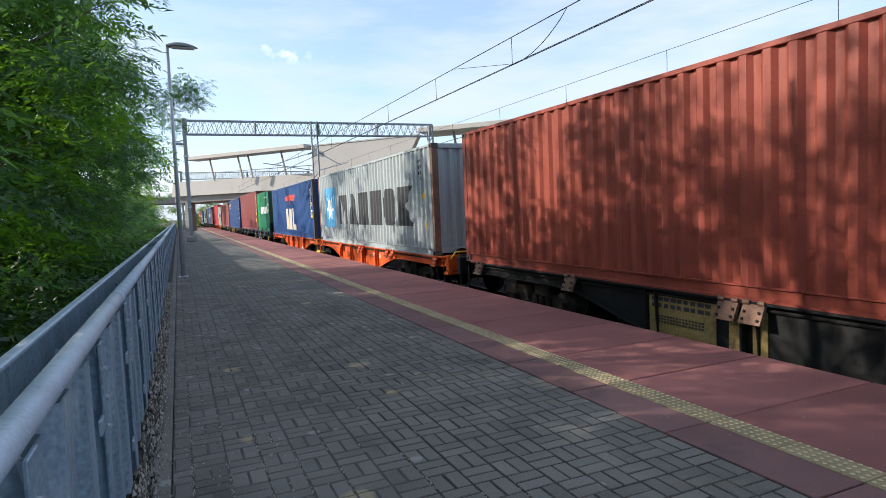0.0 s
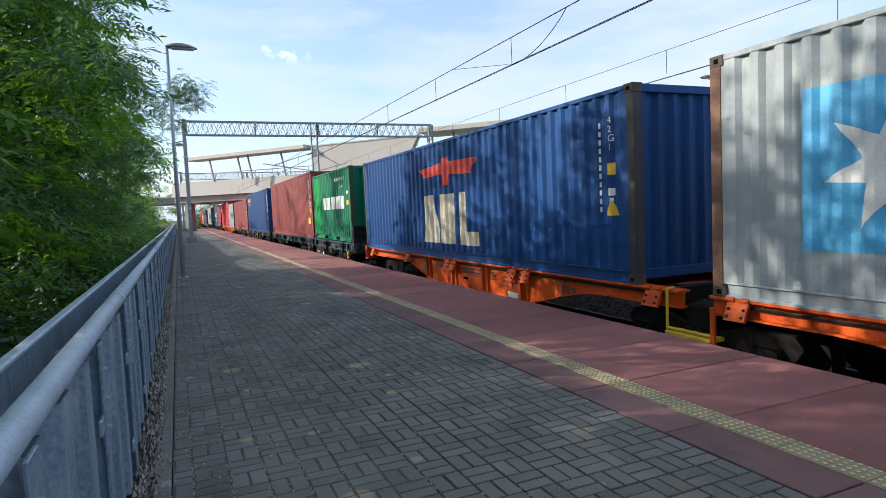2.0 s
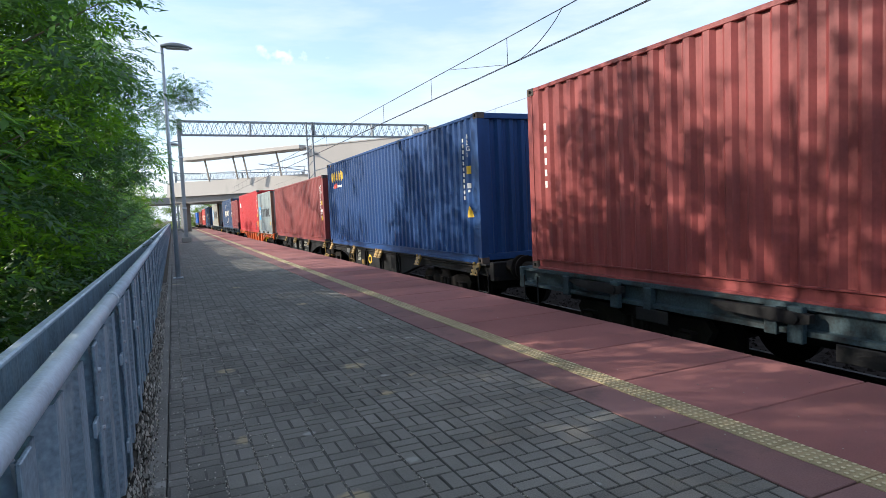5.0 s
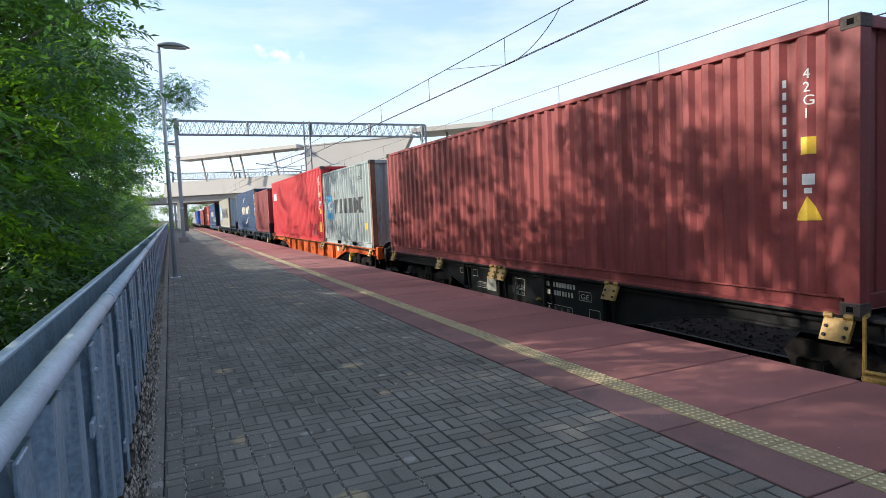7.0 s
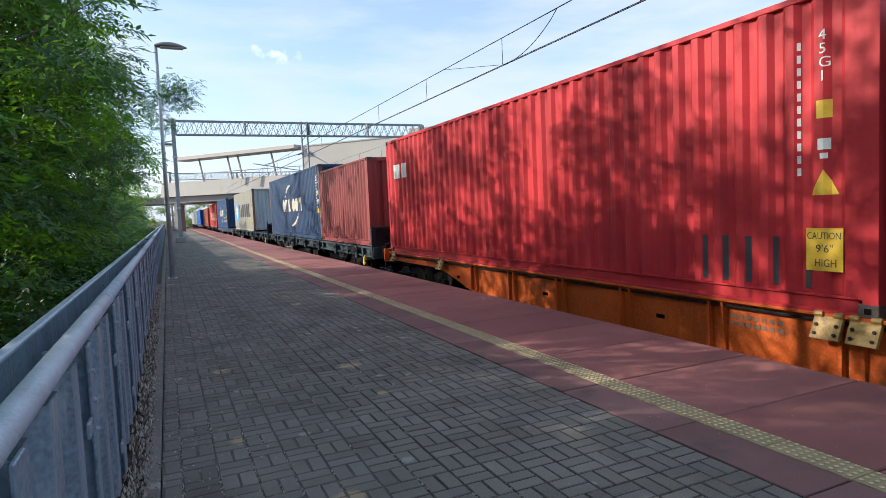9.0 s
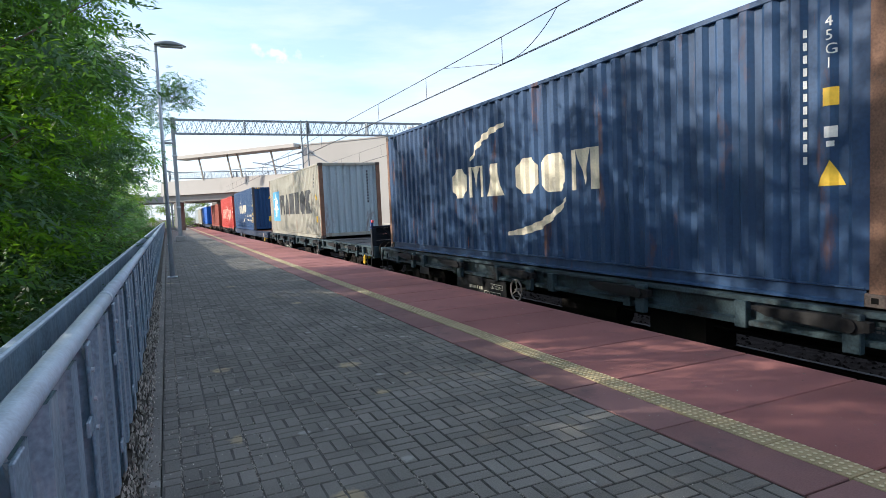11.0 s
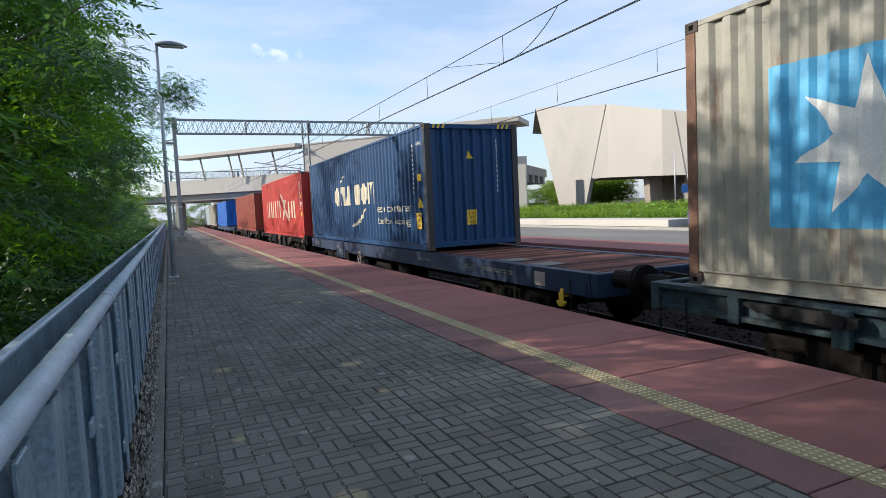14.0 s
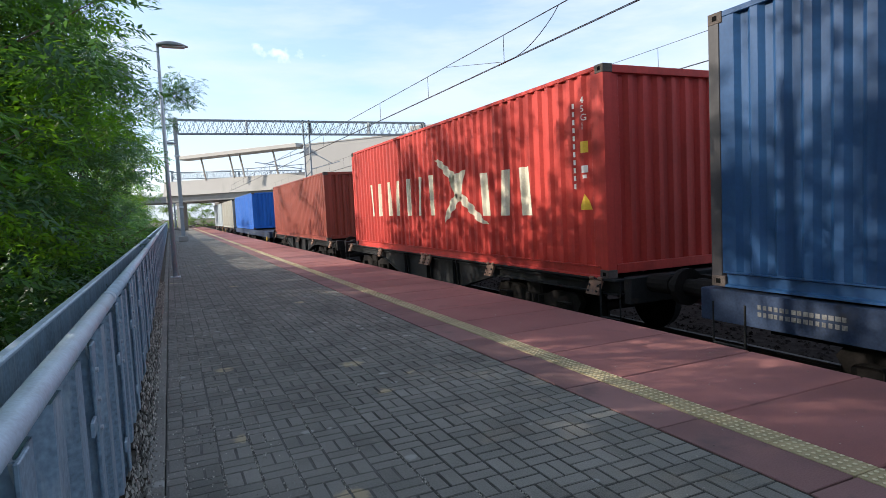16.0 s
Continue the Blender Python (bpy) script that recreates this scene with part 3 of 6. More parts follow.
# -- wagons --
def ring(geo, centre, r, tube, n=16, axis=0):
    pts = []
    for i in range(n):
        a = 2 * math.pi * i / n
        p = [0, math.cos(a) * r, math.sin(a) * r] if axis == 0 else [math.cos(a) * r, math.sin(a) * r, 0]
        pts.append(Vector(centre) + Vector(p))
    for i in range(n):
        geo.tube(pts[i], pts[(i + 1) % n], tube, 5)
    return geo


def wheel_mesh():
    g = Geo()
    for x in (-0.7535, 0.7535):
        s = 1 if x > 0 else -1
        g.tube((x - 0.065, 0, 0), (x + 0.065, 0, 0), 0.46, 28)
        g.tube((x - s * 0.065, 0, 0), (x - s * 0.095, 0, 0), 0.49, 28)
        for i in range(3):
            a = 2 * math.pi * i / 3
            g.tube((x + s * 0.066, math.cos(a) * 0.25, math.sin(a) * 0.25), (x + s * 0.075, math.cos(a) * 0.25, math.sin(a) * 0.25), 0.05, 8)
    g.tube((-1.0, 0, 0), (1.0, 0, 0), 0.085, 12)
    return g.mesh("wheelset")


WHEEL_MESH = None


def bogie(w, y):
    """A two-axle bogie under the wagon w, its pivot at y."""
    global WHEEL_MESH
    WHEEL_MESH = WHEEL_MESH or wheel_mesh()
    for dy in (-0.9, 0.9):
        ws = part("wheelset", WHEEL_MESH, M_BOGIE, w)
        ws.location = (0, y + dy, 0.46)
        WHEELS.append((ws, y + dy))
    for s in (-1, 1):
        x = s * 1.02
        g = Geo()
        o = [(-1.25, 0.62), (-1.15, 0.74), (-0.55, 0.74), (-0.3, 0.66), (0.3, 0.66), (0.55, 0.74), (1.15, 0.74), (1.25, 0.62), (1.12, 0.42),
             (0.68, 0.42), (0.5, 0.5), (0.35, 0.3), (-0.35, 0.3), (-0.5, 0.5), (-0.68, 0.42), (-1.12, 0.42)]
        g.prism([(y + a, c) for a, c in o], 0, x - 0.05, x + 0.05)
        part("side_frame", g, M_BOGIE, w)
        for dy in (-0.9, 0.9):
            part("axle_box", Geo().box(x + s * 0.05 - 0.03, x + s * 0.05 + 0.11 * s + 0.03, y + dy - 0.14, y + dy + 0.14, 0.33, 0.6, 0.03), M_BOGIE, w)
        for dy in (-0.18, 0.0, 0.18):
            part("spring", Geo().tube((x + s * 0.04, y + dy, 0.33), (x + s * 0.04, y + dy, 0.63), 0.07, 10), M_BOGIE, w)
    part("bolster", Geo().box(-1.1, 1.1, y - 0.22, y + 0.22, 0.62, 0.92, 0.03), M_BOGIE, w)


def buffers(w, y, d, mat):
    for x in (-0.875, 0.875):
        g = Geo()
        g.tube((x, y, 1.04), (x, y + d * 0.36, 1.04), 0.125, 14)
        g.tube((x, y + d * 0.3, 1.04), (x, y + d * 0.52, 1.04), 0.105, 14)
        part("buffer_sleeve", g, M_BOGIE, w)
        part("buffer_plate", Geo().tube((x, y + d * 0.52, 1.04), (x, y + d * 0.56, 1.04), 0.23, 20), M_BOGIE, w)
    g = Geo().beam((0, y, 1.02), (0, y + d * 0.45, 1.0), 0.1)
    ring(g, (0, y + d * 0.5, 0.97), 0.09, 0.03, 10)
    part("draw_hook", g, M_BOGIE, w)
    h = Geo()
    h.tube((0.35, y, 0.9), (0.3, y + d * 0.25, 0.6), 0.025, 6)
    h.tube((0.3, y + d * 0.25, 0.6), (0.25, y + d * 0.55, 0.72), 0.025, 6)
    part("brake_hose", h, M_BLACK, w)


def spigots(w, ys, mat, z=DECK_Z - LOW_DECK):
    """Hinged container seats on the side sill: a bolted plate folded down from two knuckles."""
    for y in ys:
        g = Geo()
        g.prism([(-1.215, z - 0.02), (-1.19, z - 0.012), (-1.19, z - 0.045), (-1.275, z - 0.235), (-1.31, z - 0.225), (-1.235, z - 0.05)], 1, y - 0.13, y + 0.13)
        seat = part("folding_seat", g, mat, w)
        for d in (-0.09, 0.09):
            part("knuckle", Geo().tube((-1.215, y + d - 0.04, z - 0.012), (-1.215, y + d + 0.04, z - 0.012), 0.03, 8), mat, seat)
            for f in (0.3, 0.75):
                p = Vector((-1.238 - 0.072 * f, y + d, z - 0.055 - 0.168 * f))
                part("bolt", Geo().tube(p, p + Vector((-0.014, 0, 0.006)), 0.016, 6), M_BLACK, seat)


def ends_kit(w, y, d, mat):
    part("headstock", Geo().box(-1.25, 1.25, min(y, y + d * 0.14), max(y, y + d * 0.14), 0.78, 1.13, 0.012), mat, w)
    buffers(w, y + d * 0.14, d, mat)
    g = Geo()
    g.tube((-1.27, y - d * 0.05, 1.0), (-1.27, y - d * 0.05, 0.55), 0.011, 6)
    g.tube((-1.27, y - d * 0.05, 0.55), (-1.27, y - d * 0.45, 0.55), 0.014, 6)
    g.tube((-1.27, y - d * 0.45, 0.55), (-1.27, y - d * 0.45, 1.0), 0.014, 6)
    part("shunter_step", g, M_BLACK, w)
    if mat == M_ORANGE:
        part("step_plate", Geo().box(-1.27, -0.95, min(y - d * 0.1, y + d * 0.12), max(y - d * 0.1, y + d * 0.12), 0.70, 0.76, 0.008), mat, w)
        h = Geo()
        h.tube((-1.2, y + d * 0.16, 1.05), (-1.1, y + d * 0.22, 1.2), 0.016, 6)
        h.tube((-1.1, y + d * 0.22, 1.2), (-0.3, y + d * 0.22, 1.2), 0.016, 6)
        h.tube((-0.3, y + d * 0.22, 1.2), (-0.2, y + d * 0.16, 1.05), 0.016, 6)
        part("coupling_lever", h, M_YELLOW, w, "yellow painted bent tube")


def belly(w, y0, y1, mat, deep=0.42, over=1.9, over1=1.9):
    """Deep side beams whose lower edge rises in an arch over the bogies at both ends."""
    top = DECK_Z - LOW_DECK - 0.03
    o = [(y0, top), (y1, top), (y1, 0.86)]
    bend = [(i / 8, 0.86 - (0.86 - deep) * (0.5 - 0.5 * math.cos(math.pi * i / 8))) for i in range(9)]
    o += [(y1 - over1 + 0.5 - 2.7 * f, z) for f, z in bend]
    o += [(y0 + over - 0.5 + 2.7 * f, z) for f, z in reversed(bend)]
    o.append((y0, 0.86))
    for s in (-1, 1):
        part("side_beam", Geo().prism(o, 0, s * 1.12 - 0.015, s * 1.12 + 0.015), mat, w)
        lip = Geo()
        for (a0, c0), (a1, c1) in zip(o[2:], o[3:]):
            if abs(a0 - a1) + abs(c0 - c1) > 1e-4:
                lip.beam((s * 1.12, a0, c0), (s * 1.12, a1, c1), 0.15, 0.022)
        part("lower_flange", lip, mat, w)
        part("top_flange", Geo().box(s * 1.12 - 0.1, s * 1.12 + 0.1, y0, y1, top - 0.004, top + 0.03, 0.006), mat, w)
    part("brake_pipe", Geo().tube((-1.165, y0 + 0.3, top - 0.05), (-1.165, y1 - 0.3, top - 0.06), 0.018, 6), M_BLACK, w)
    y = y0 + over + 1.6
    while y < y1 - over1 - 1.2:
        part("web_stiffener", Geo().box(-1.2, -1.137, y + 0.17, y + 0.20, deep + 0.05, top - 0.01), mat, w)
        # thin sheet on the web; on black wagons its colour paints a recess's shade
        part("recess_sheet", Geo().box(-1.141, -1.136, y + 0.012, y + 0.17, deep + 0.05, top - 0.02), M_HOLE if mat == M_BLACK else mat, w)
        part("web_stiffener", Geo().prism([(-1.21, top - 0.01), (-1.137, top - 0.01), (-1.137, deep + 0.05), (-1.16, deep + 0.05)], 1, y - 0.012, y + 0.012), mat, w)
        y += 1.45
    y = y0 + 0.4
    while y < y1:
        part("cross_beam", Geo().box(-1.1, 1.1, y - 0.08, y + 0.08, 0.85, top), M_BLACK, w)
        y += 2.8


def joint_step(w, y, mat, foot):
    """A shunter's step and grab rail hung between two sections of a wagon."""
    g = Geo().tube((-1.27, y + 0.55, 1.08), (-1.27, y + 0.55, 0.42), 0.018, 7)
    g.tube((-1.27, y + 0.55, 1.08), (-1.1, y + 0.62, 1.08), 0.018, 7)
    g.tube((-1.27, y + 0.55, 0.62), (-1.27, y - 0.12, 0.62), 0.018, 7)
    part("grab_rail", g, mat, w, "bent painted tube")
    part("step_tread", Geo().box(-1.32, -1.08, y - 0.12, y + 0.55, 0.545, 0.59, 0.006), mat, w)
    part("step_hanger", Geo().box(-1.29, -1.25, y - 0.16, y - 0.10, 0.42, 0.95, 0.006), foot, w)


def sill(w, y0, y1, mat, depth=0.30, plain=False):
    """A straight channel sill with outriggers, on which a deck can lie."""
    top = DECK_Z - 0.03
    for s in (-1, 1):
        o = [(s * 1.27, top), (s * 1.27, top - depth), (s * 1.1, top - depth), (s * 1.1, top)] if plain else [(s * 1.27, top), (s * 1.27, top - 0.05), (s * 1.2, top - 0.06), (s * 1.2, top - depth + 0.06), (s * 1.27, top - depth + 0.05),
             (s * 1.27, top - depth), (s * 1.1, top - depth), (s * 1.1, top)]
        part("side_sill", Geo().prism(o, 1, y0, y1), mat, w)
    part("centre_sill", Geo().box(-0.3, 0.3, y0, y1, 0.5, top - 0.02), M_BLACK, w)
    y = y0 + 0.8
    while y < y1 - 0.4 and not plain:
        part("stake_pocket", Geo().box(-1.3, -1.21, y - 0.07, y + 0.07, top - depth - 0.03, top - 0.05, 0.008), mat, w)
        y += 1.7
    g = Geo()
    mid = (y0 + y1) / 2
    g.tube((-0.8, mid - 4.3, 0.62), (-0.8, mid + 4.3, 0.62), 0.03, 6)
    g.box(-0.95, -0.45, mid - 1.2, mid - 0.3, 0.35, 0.75)
    g.tube((-0.75, mid + 0.4, 0.55), (-0.75, mid + 1.7, 0.55), 0.17, 12)
    part("brake_gear", g, M_BOGIE, w)


def hand_wheel(w, y, mat, z=0.72):
    g, r = Geo(), 0.175
    ring(g, (-1.33, y, z), r, 0.016, 20)
    for i in range(3):
        a = math.pi / 2 + 2 * math.pi * i / 3
        g.tube((-1.315, y, z), (-1.33, y + math.cos(a) * r, z + math.sin(a) * r), 0.012, 6)
    g.tube((-1.345, y, z), (-1.1, y, z), 0.03, 8)
    part("brake_wheel", g, mat, w, "pale round hand brake wheel")


def yellow_kit(w, y):
    """Round hand wheel, hinged flap and a stencilled panel on a dark beam."""
    g = ring(Geo(), (-1.2, y, 0.62), 0.27, 0.013, 22)
    for i in range(3):
        a = math.pi * i / 3
        g.tube((-1.2, y - math.cos(a) * 0.27, 0.62 - math.sin(a) * 0.27), (-1.2, y + math.cos(a) * 0.27, 0.62 + math.sin(a) * 0.27), 0.008, 5)
    g.tube((-1.215, y, 0.62), (-1.1, y, 0.62), 0.02, 8)
    part("brake_wheel", g, M_OCHRE, w, "dull yellow round hand brake wheel")
    part("data_plate", Geo().box(-1.146, -1.138, y + 0.35, y + 0.75, 0.8, 0.95), M_GREYMARK, w)


def wagon(label, u0, u1):
    w = thing("container_wagon", label, "railway wagon", (TRACK_X, u0, RAIL_Z), "wagons of the train")
    w["L"] = u1 - u0
    WAGONS.append(w)
    return w


def plate_marks(w, name, y, z, rows, mat, h=0.07, length=0.9, x=-1.14, n=5):
    """Unreadable stencils as plain bars on the side beam."""
    g = Geo()
    r = random.Random(int(y * 100) + n)
    for i in range(rows):
        a = y
        for k in range(n):
            b = length / n * r.uniform(0.55, 0.9)
            g.add([(x, a, z - i * h * 1.6), (x, a - b, z - i * h * 1.6), (x, a - b, z + h - i * h * 1.6), (x, a, z + h - i * h * 1.6)], [(0, 1, 2, 3)])
            a -= length / n
    tagged(part(name, g, mat, w), kind="stuff")


def end_rack(w, y, mat, stake):
    """The braced end frame standing on the headstock."""
    z = DECK_Z - 0.03
    for x in (-1.2, -0.55, 0.1, 0.75, 1.2):
        part("rack_post", Geo().box(x - 0.06, x + 0.06, y, y + 0.12, z - 0.3, z + 0.52, 0.01), mat, w)
    for k in range(3):
        part("rack_board", Geo().box(-1.25, 1.25, y + 0.12, y + 0.15, z - 0.02 + k * 0.18, z + 0.155 + k * 0.18, 0.006), mat, w)
    part("rack_cheek", Geo().box(-1.275, -1.25, y - 0.02, y + 0.10, z - 0.3, z + 0.5, 0.006), mat, w)
    part("rack_rail", Geo().box(-1.27, 1.27, y + 0.02, y + 0.16, z + 0.52, z + 0.58, 0.01), mat, w)
    part("rack_brace", Geo().beam((-0.9, y - 0.02, z + 0.5), (-0.5, y - 0.02, z + 0.05), 0.06), mat, w)
    if not stake:
        return
    part("lamp_stake", Geo().box(-1.27, -1.20, y + 0.02, y + 0.09, z + 0.5, z + 0.76, 0.01), M_STAKE, w, "blue painted stake")
    part("signal_block", Geo().box(-1.265, -1.205, y - 0.05, y + 0.02, z + 0.68, z + 0.75, 0.008), M_REDMARK, w, "small red block")


def tie_hook(w, y):
    g = Geo().box(-1.30, -1.12, y - 0.035, y + 0.035, 0.72, 0.85, 0.012)
    g.box(-1.32, -1.27, y - 0.04, y + 0.04, 0.6, 0.80, 0.012)
    g.tube((-1.295, y - 0.1, 0.66), (-1.295, y - 0.05, 0.6), 0.024, 7)
    g.tube((-1.295, y - 0.05, 0.6), (-1.295, y + 0.05, 0.6), 0.026, 7)
    g.tube((-1.295, y + 0.05, 0.6), (-1.295, y + 0.1, 0.66), 0.024, 7)
    part("tie_hook", g, M_YELLOW, w, "yellow painted rope hook")


def sixty(label, u0, u1, mat, deck=None, rack=True, wheel=10.0):
    """A straight sixty-foot container flat on two bogies."""
    w = wagon(label, u0, u1)
    L = u1 - u0
    plain = mat == M_NAVYF
    sill(w, 0.1, L - 0.1, mat, 0.34 if plain else 0.30, plain)
    ends_kit(w, 0.1, -1, mat)
    ends_kit(w, L - 0.1, 1, mat)
    bogie(w, 2.6)
    bogie(w, L - 2.6)
    if rack:
        end_rack(w, 0.0, M_RACK, u0 > 120)
    tie_hook(w, 0.75)
    hand_wheel(w, wheel, M_PLACARD)
    y, beam = 1.3, (mat if mat == M_NAVYF else M_BLACK)
    while y < L - 1.5 and not plain:
        lever = [(y, DECK_Z - 0.19), (y + 0.14, DECK_Z - 0.22), (y + 0.95, DECK_Z - 0.185), (y + 1.12, DECK_Z - 0.13), (y + 1.12, DECK_Z - 0.10), (y + 0.3, DECK_Z - 0.085), (y, DECK_Z - 0.11)]
        arm = part("locking_beam", Geo().prism(lever, 0, -1.36, -1.285), beam, w)
        part("pivot", Geo().tube((-1.385, y + 0.16, DECK_Z - 0.155), (-1.28, y + 0.16, DECK_Z - 0.155), 0.06, 10), beam, arm)
        part("beam_hinge", Geo().box(-1.345, -1.27, y + 0.08, y + 0.24, DECK_Z - 0.40, DECK_Z - 0.05, 0.01), mat, w)
        if int(y * 10) % 2 == 0:
            part("hanging_plate", Geo().box(-1.30, -1.285, y - 0.75, y - 0.2, DECK_Z - 0.50, DECK_Z - 0.34, 0.006), M_BLACK, w)
        y += 2.55
    if not plain:
        p0 = 4.6 if u0 < 50 else 12.5
        part("data_panel", Geo().box(-1.26, -1.24, p0, p0 + 2.0 if u0 > 50 else p0 + 1.5, 0.42, 0.80, 0.005), M_BLACK, w)
        plate_marks(w, "stencil", p0 + 1.42, 0.58, 1, M_PALEMARK, 0.06, 0.55, -1.263, 7)
    plate_marks(w, "stencil", L * 0.36, 0.98, 2, M_GREYMARK, 0.022, 0.8, -1.274 if plain else -1.213, 20)
    plate_marks(w, "stencil", 3.3, 0.98, 2, M_GREYMARK, 0.026, 1.1, -1.274 if plain else -1.213, 24)
    if deck:
        y = 0.25
        plank = Geo().box(-1.1, 1.1, 0, 0.215, DECK_Z - 0.1, DECK_Z - 0.045, 0.006).mesh("deck_plank")
        plank.materials.append(deck)
        plates = []
        for wide in (0.42, 0.66, 0.95, 1.3):
            plates.append((wide, Geo().box(-1.1, 0.06, 0, wide - 0.012, DECK_Z - 0.1, DECK_Z - 0.045, 0.005).mesh("deck_plate"), Geo().box(0.07, 1.1, 0, wide - 0.012, DECK_Z - 0.1, DECK_Z - 0.045, 0.005).mesh("deck_plate")))
        pick = random.Random(int(u0))
        while y < L - 1.4 and deck == M_DECK_DARK:
            wide, one, two = pick.choice(plates)
            for me in (one, two):
                part("deck_plate", me, deck, w).location = (0, y, pick.uniform(-0.016, 0.004))
            y += wide
        while y < L - 0.4:
            part("deck_plank", plank, deck, w).location = (0, y, random.uniform(-0.006, 0.006))
            y += 0.222
    return w


def articulated(label, u0, u1, sections, mat, seats, mat_mark=None, over=3.4):
    """Deep-beam wagon whose sections share a middle bogie."""
    w = wagon(label, u0, u1)
    L = u1 - u0
    mat_mark = mat_mark or M_GREYMARK
    bogie(w, 1.9 + (over - 1.9) * 0.4)
    for k, (a, b) in enumerate(sections):
        belly(w, a, b, mat, 0.42, over if k == 0 else 1.9, over if k == len(sections) - 1 else 1.9)
        spigots(w, [a + 0.4, a + 3.45] + [a + 3.9] * (mat == M_ORANGE) + [a + 6.4, a + 6.72, b - 3.4, b - 0.4], seats)
        bogie(w, b - 2.4 if k == len(sections) - 1 else (b + sections[k + 1][0]) / 2)
        if mat != M_BLACK:
            plate_marks(w, "stencil", a + 5.9, 0.80, 2, mat_mark, 0.024, 0.9, -1.14, 22)
    if len(sections) > 1 and mat == M_BLACK:
        yellow_kit(w, sections[0][0] + 9.6)
    for (_, a), (b, _) in zip(sections, sections[1:]):
        joint_step(w, (a + b) / 2 - 0.2, M_YELLOW if mat == M_ORANGE else M_OCHRE, mat)
    ends_kit(w, 0.1, -1, mat)
    ends_kit(w, L - 0.1, 1, mat)
    return w


M_COVER = material("worn_cover_plate", (0.13, 0.125, 0.12), 0.7, 0.1, 0.3, 5, 50, 0.1, (0.06, 0.045, 0.04), 0.4, 4)
M_PALEMARK = material("pale_stencil_paint", (0.42, 0.41, 0.34), 0.7, 0, 0.3, 9, 40, 0.02, (0.12, 0.11, 0.09), 0.35, 9)
M_STAKE = material("blue_stake_paint", (0.02, 0.045, 0.22), 0.5, 0, 0.2, 6)
# end frame darker than its wagon: shade put into the colour, plus grime
M_RACK = material("grimy_shade_dark_rack", (0.018, 0.022, 0.030), 0.7, 0, 0.35, 3, 40, 0.1, (0.012, 0.010, 0.009), 0.4, 3, (1, 1, 1), 0, 0, 0.2)
M_OCHRE = material("dull_ochre_paint", (0.27, 0.165, 0.035), 0.6, 0, 0.3, 5, 40, 0.1, (0.1, 0.06, 0.03), 0.4, 6)
M_FADEDRED = material("faded_red_mark", (0.3, 0.05, 0.04), 0.6, 0, 0.3, 5)
M_PLACARD = material("placard_remains", (0.27, 0.235, 0.215), 0.7, 0, 0.3, 9)
M_GREYMARK = material("worn_white_stencil", (0.13, 0.13, 0.127), 0.7, 0, 0.5, 6)
P_BROWN = paint("oxide_red_paint", (0.230, 0.048, 0.029), 0.12)
P_BROWN2 = paint("dark_oxide_red_paint", (0.205, 0.046, 0.044), 0.2, 0.5, 0.14, 0.75)
P_GREY = paint("pale_grey_paint", (0.315, 0.355, 0.37), 0.3, 0.5, 0.1, 0.3)
P_GREY2 = paint("dull_grey_paint", (0.27, 0.315, 0.315), 0.5, 0.5, 0.12, 0.3)
P_GREYEND = paint("blue_grey_end_paint", (0.34, 0.40, 0.43), 0.55, 0.5, 0.12, 0.3)
P_CREAM = paint("yellowed_grey_paint", (0.31, 0.30, 0.25), 0.6, 0.5, 0.1, 0.35)
P_BLUE = paint("royal_blue_paint", (0.009, 0.055, 0.195), 0.12, 0.5, 0.14, 0.35)
P_NAVY = paint("navy_blue_paint", (0.015, 0.055, 0.145), 0.16, 0.5, 0.14, 0.35)
P_BLUE2 = paint("mid_blue_paint", (0.012, 0.049, 0.165), 0.15, 0.5, 0.14, 0.35)
P_POST = paint("grey_brown_worn_post", (0.05, 0.047, 0.05), 0.5)
P_GREEN = paint("bright_green_paint", (0.006, 0.145, 0.07), 0.14, 0.55, 0.16, 0.4)
P_FADED = paint("faded_blue_paint", (0.021, 0.052, 0.120), 0.55, 0.55, 0.25, 0.5)
P_RED = paint("crimson_paint", (0.42, 0.024, 0.03), 0.12, 0.55, 0.12, 0.4)
P_SCARLET = paint("faded_red_paint", (0.40, 0.036, 0.026), 0.16, 0.55, 0.14, 0.4)
P_GREENPOST = paint("rust_worn_green_post", (0.03, 0.085, 0.05), 0.9)
P_BRIGHT = paint("bright_blue_paint", (0.02, 0.11, 0.42), 0.1)
M_CREAM_MARK = material("cream_marking_paint", (0.6, 0.55, 0.42), 0.6, 0, 0.15, 3, 40, 0.03, (0.4, 0.2, 0.14), 0.25, 3)
FORTY, TWENTY, HIGH, LOW = 12.192, 6.058, 2.896, 2.591

# wagons, from the front of the train back
articulated("grimy black container wagon with deep side beams", -16.0, 11.55, [(0.6, 13.6), (14.0, 27.0)], M_BLACK, M_RUSTY)
w2 = articulated("bright orange articulated container wagon, rust on its seats", 12.1, 38.45, [(0.35, 12.95), (13.4, 26.0)], M_ORANGE, M_ORANGE, M_DARKMARK)
w3 = sixty("grey container flat wagon with braced end frame", 39.75, 59.0, M_GREYF, None, 2, 7.4)
w4 = articulated("black articulated container wagon with yellow lettering bars", 60.0, 86.1, [(0.3, 12.85), (13.25, 25.8)], M_BLACK, M_OCHRE)
w5 = articulated("orange container wagon with dark grime", 86.75, 106.0, [(0.3, 18.95)], M_AMBER, M_OCHRE)
tie_hook(w5, 2.75)
w_flat = sixty("grimy grey container flat wagon", 107.0, 126.3, M_GREYF, None, 1, 12.05)
w6 = sixty("grey flat wagon with dark oiled deck and braced end frame", 127.0, 146.1, M_GREYF, M_DECK_DARK, 2, 6.72)
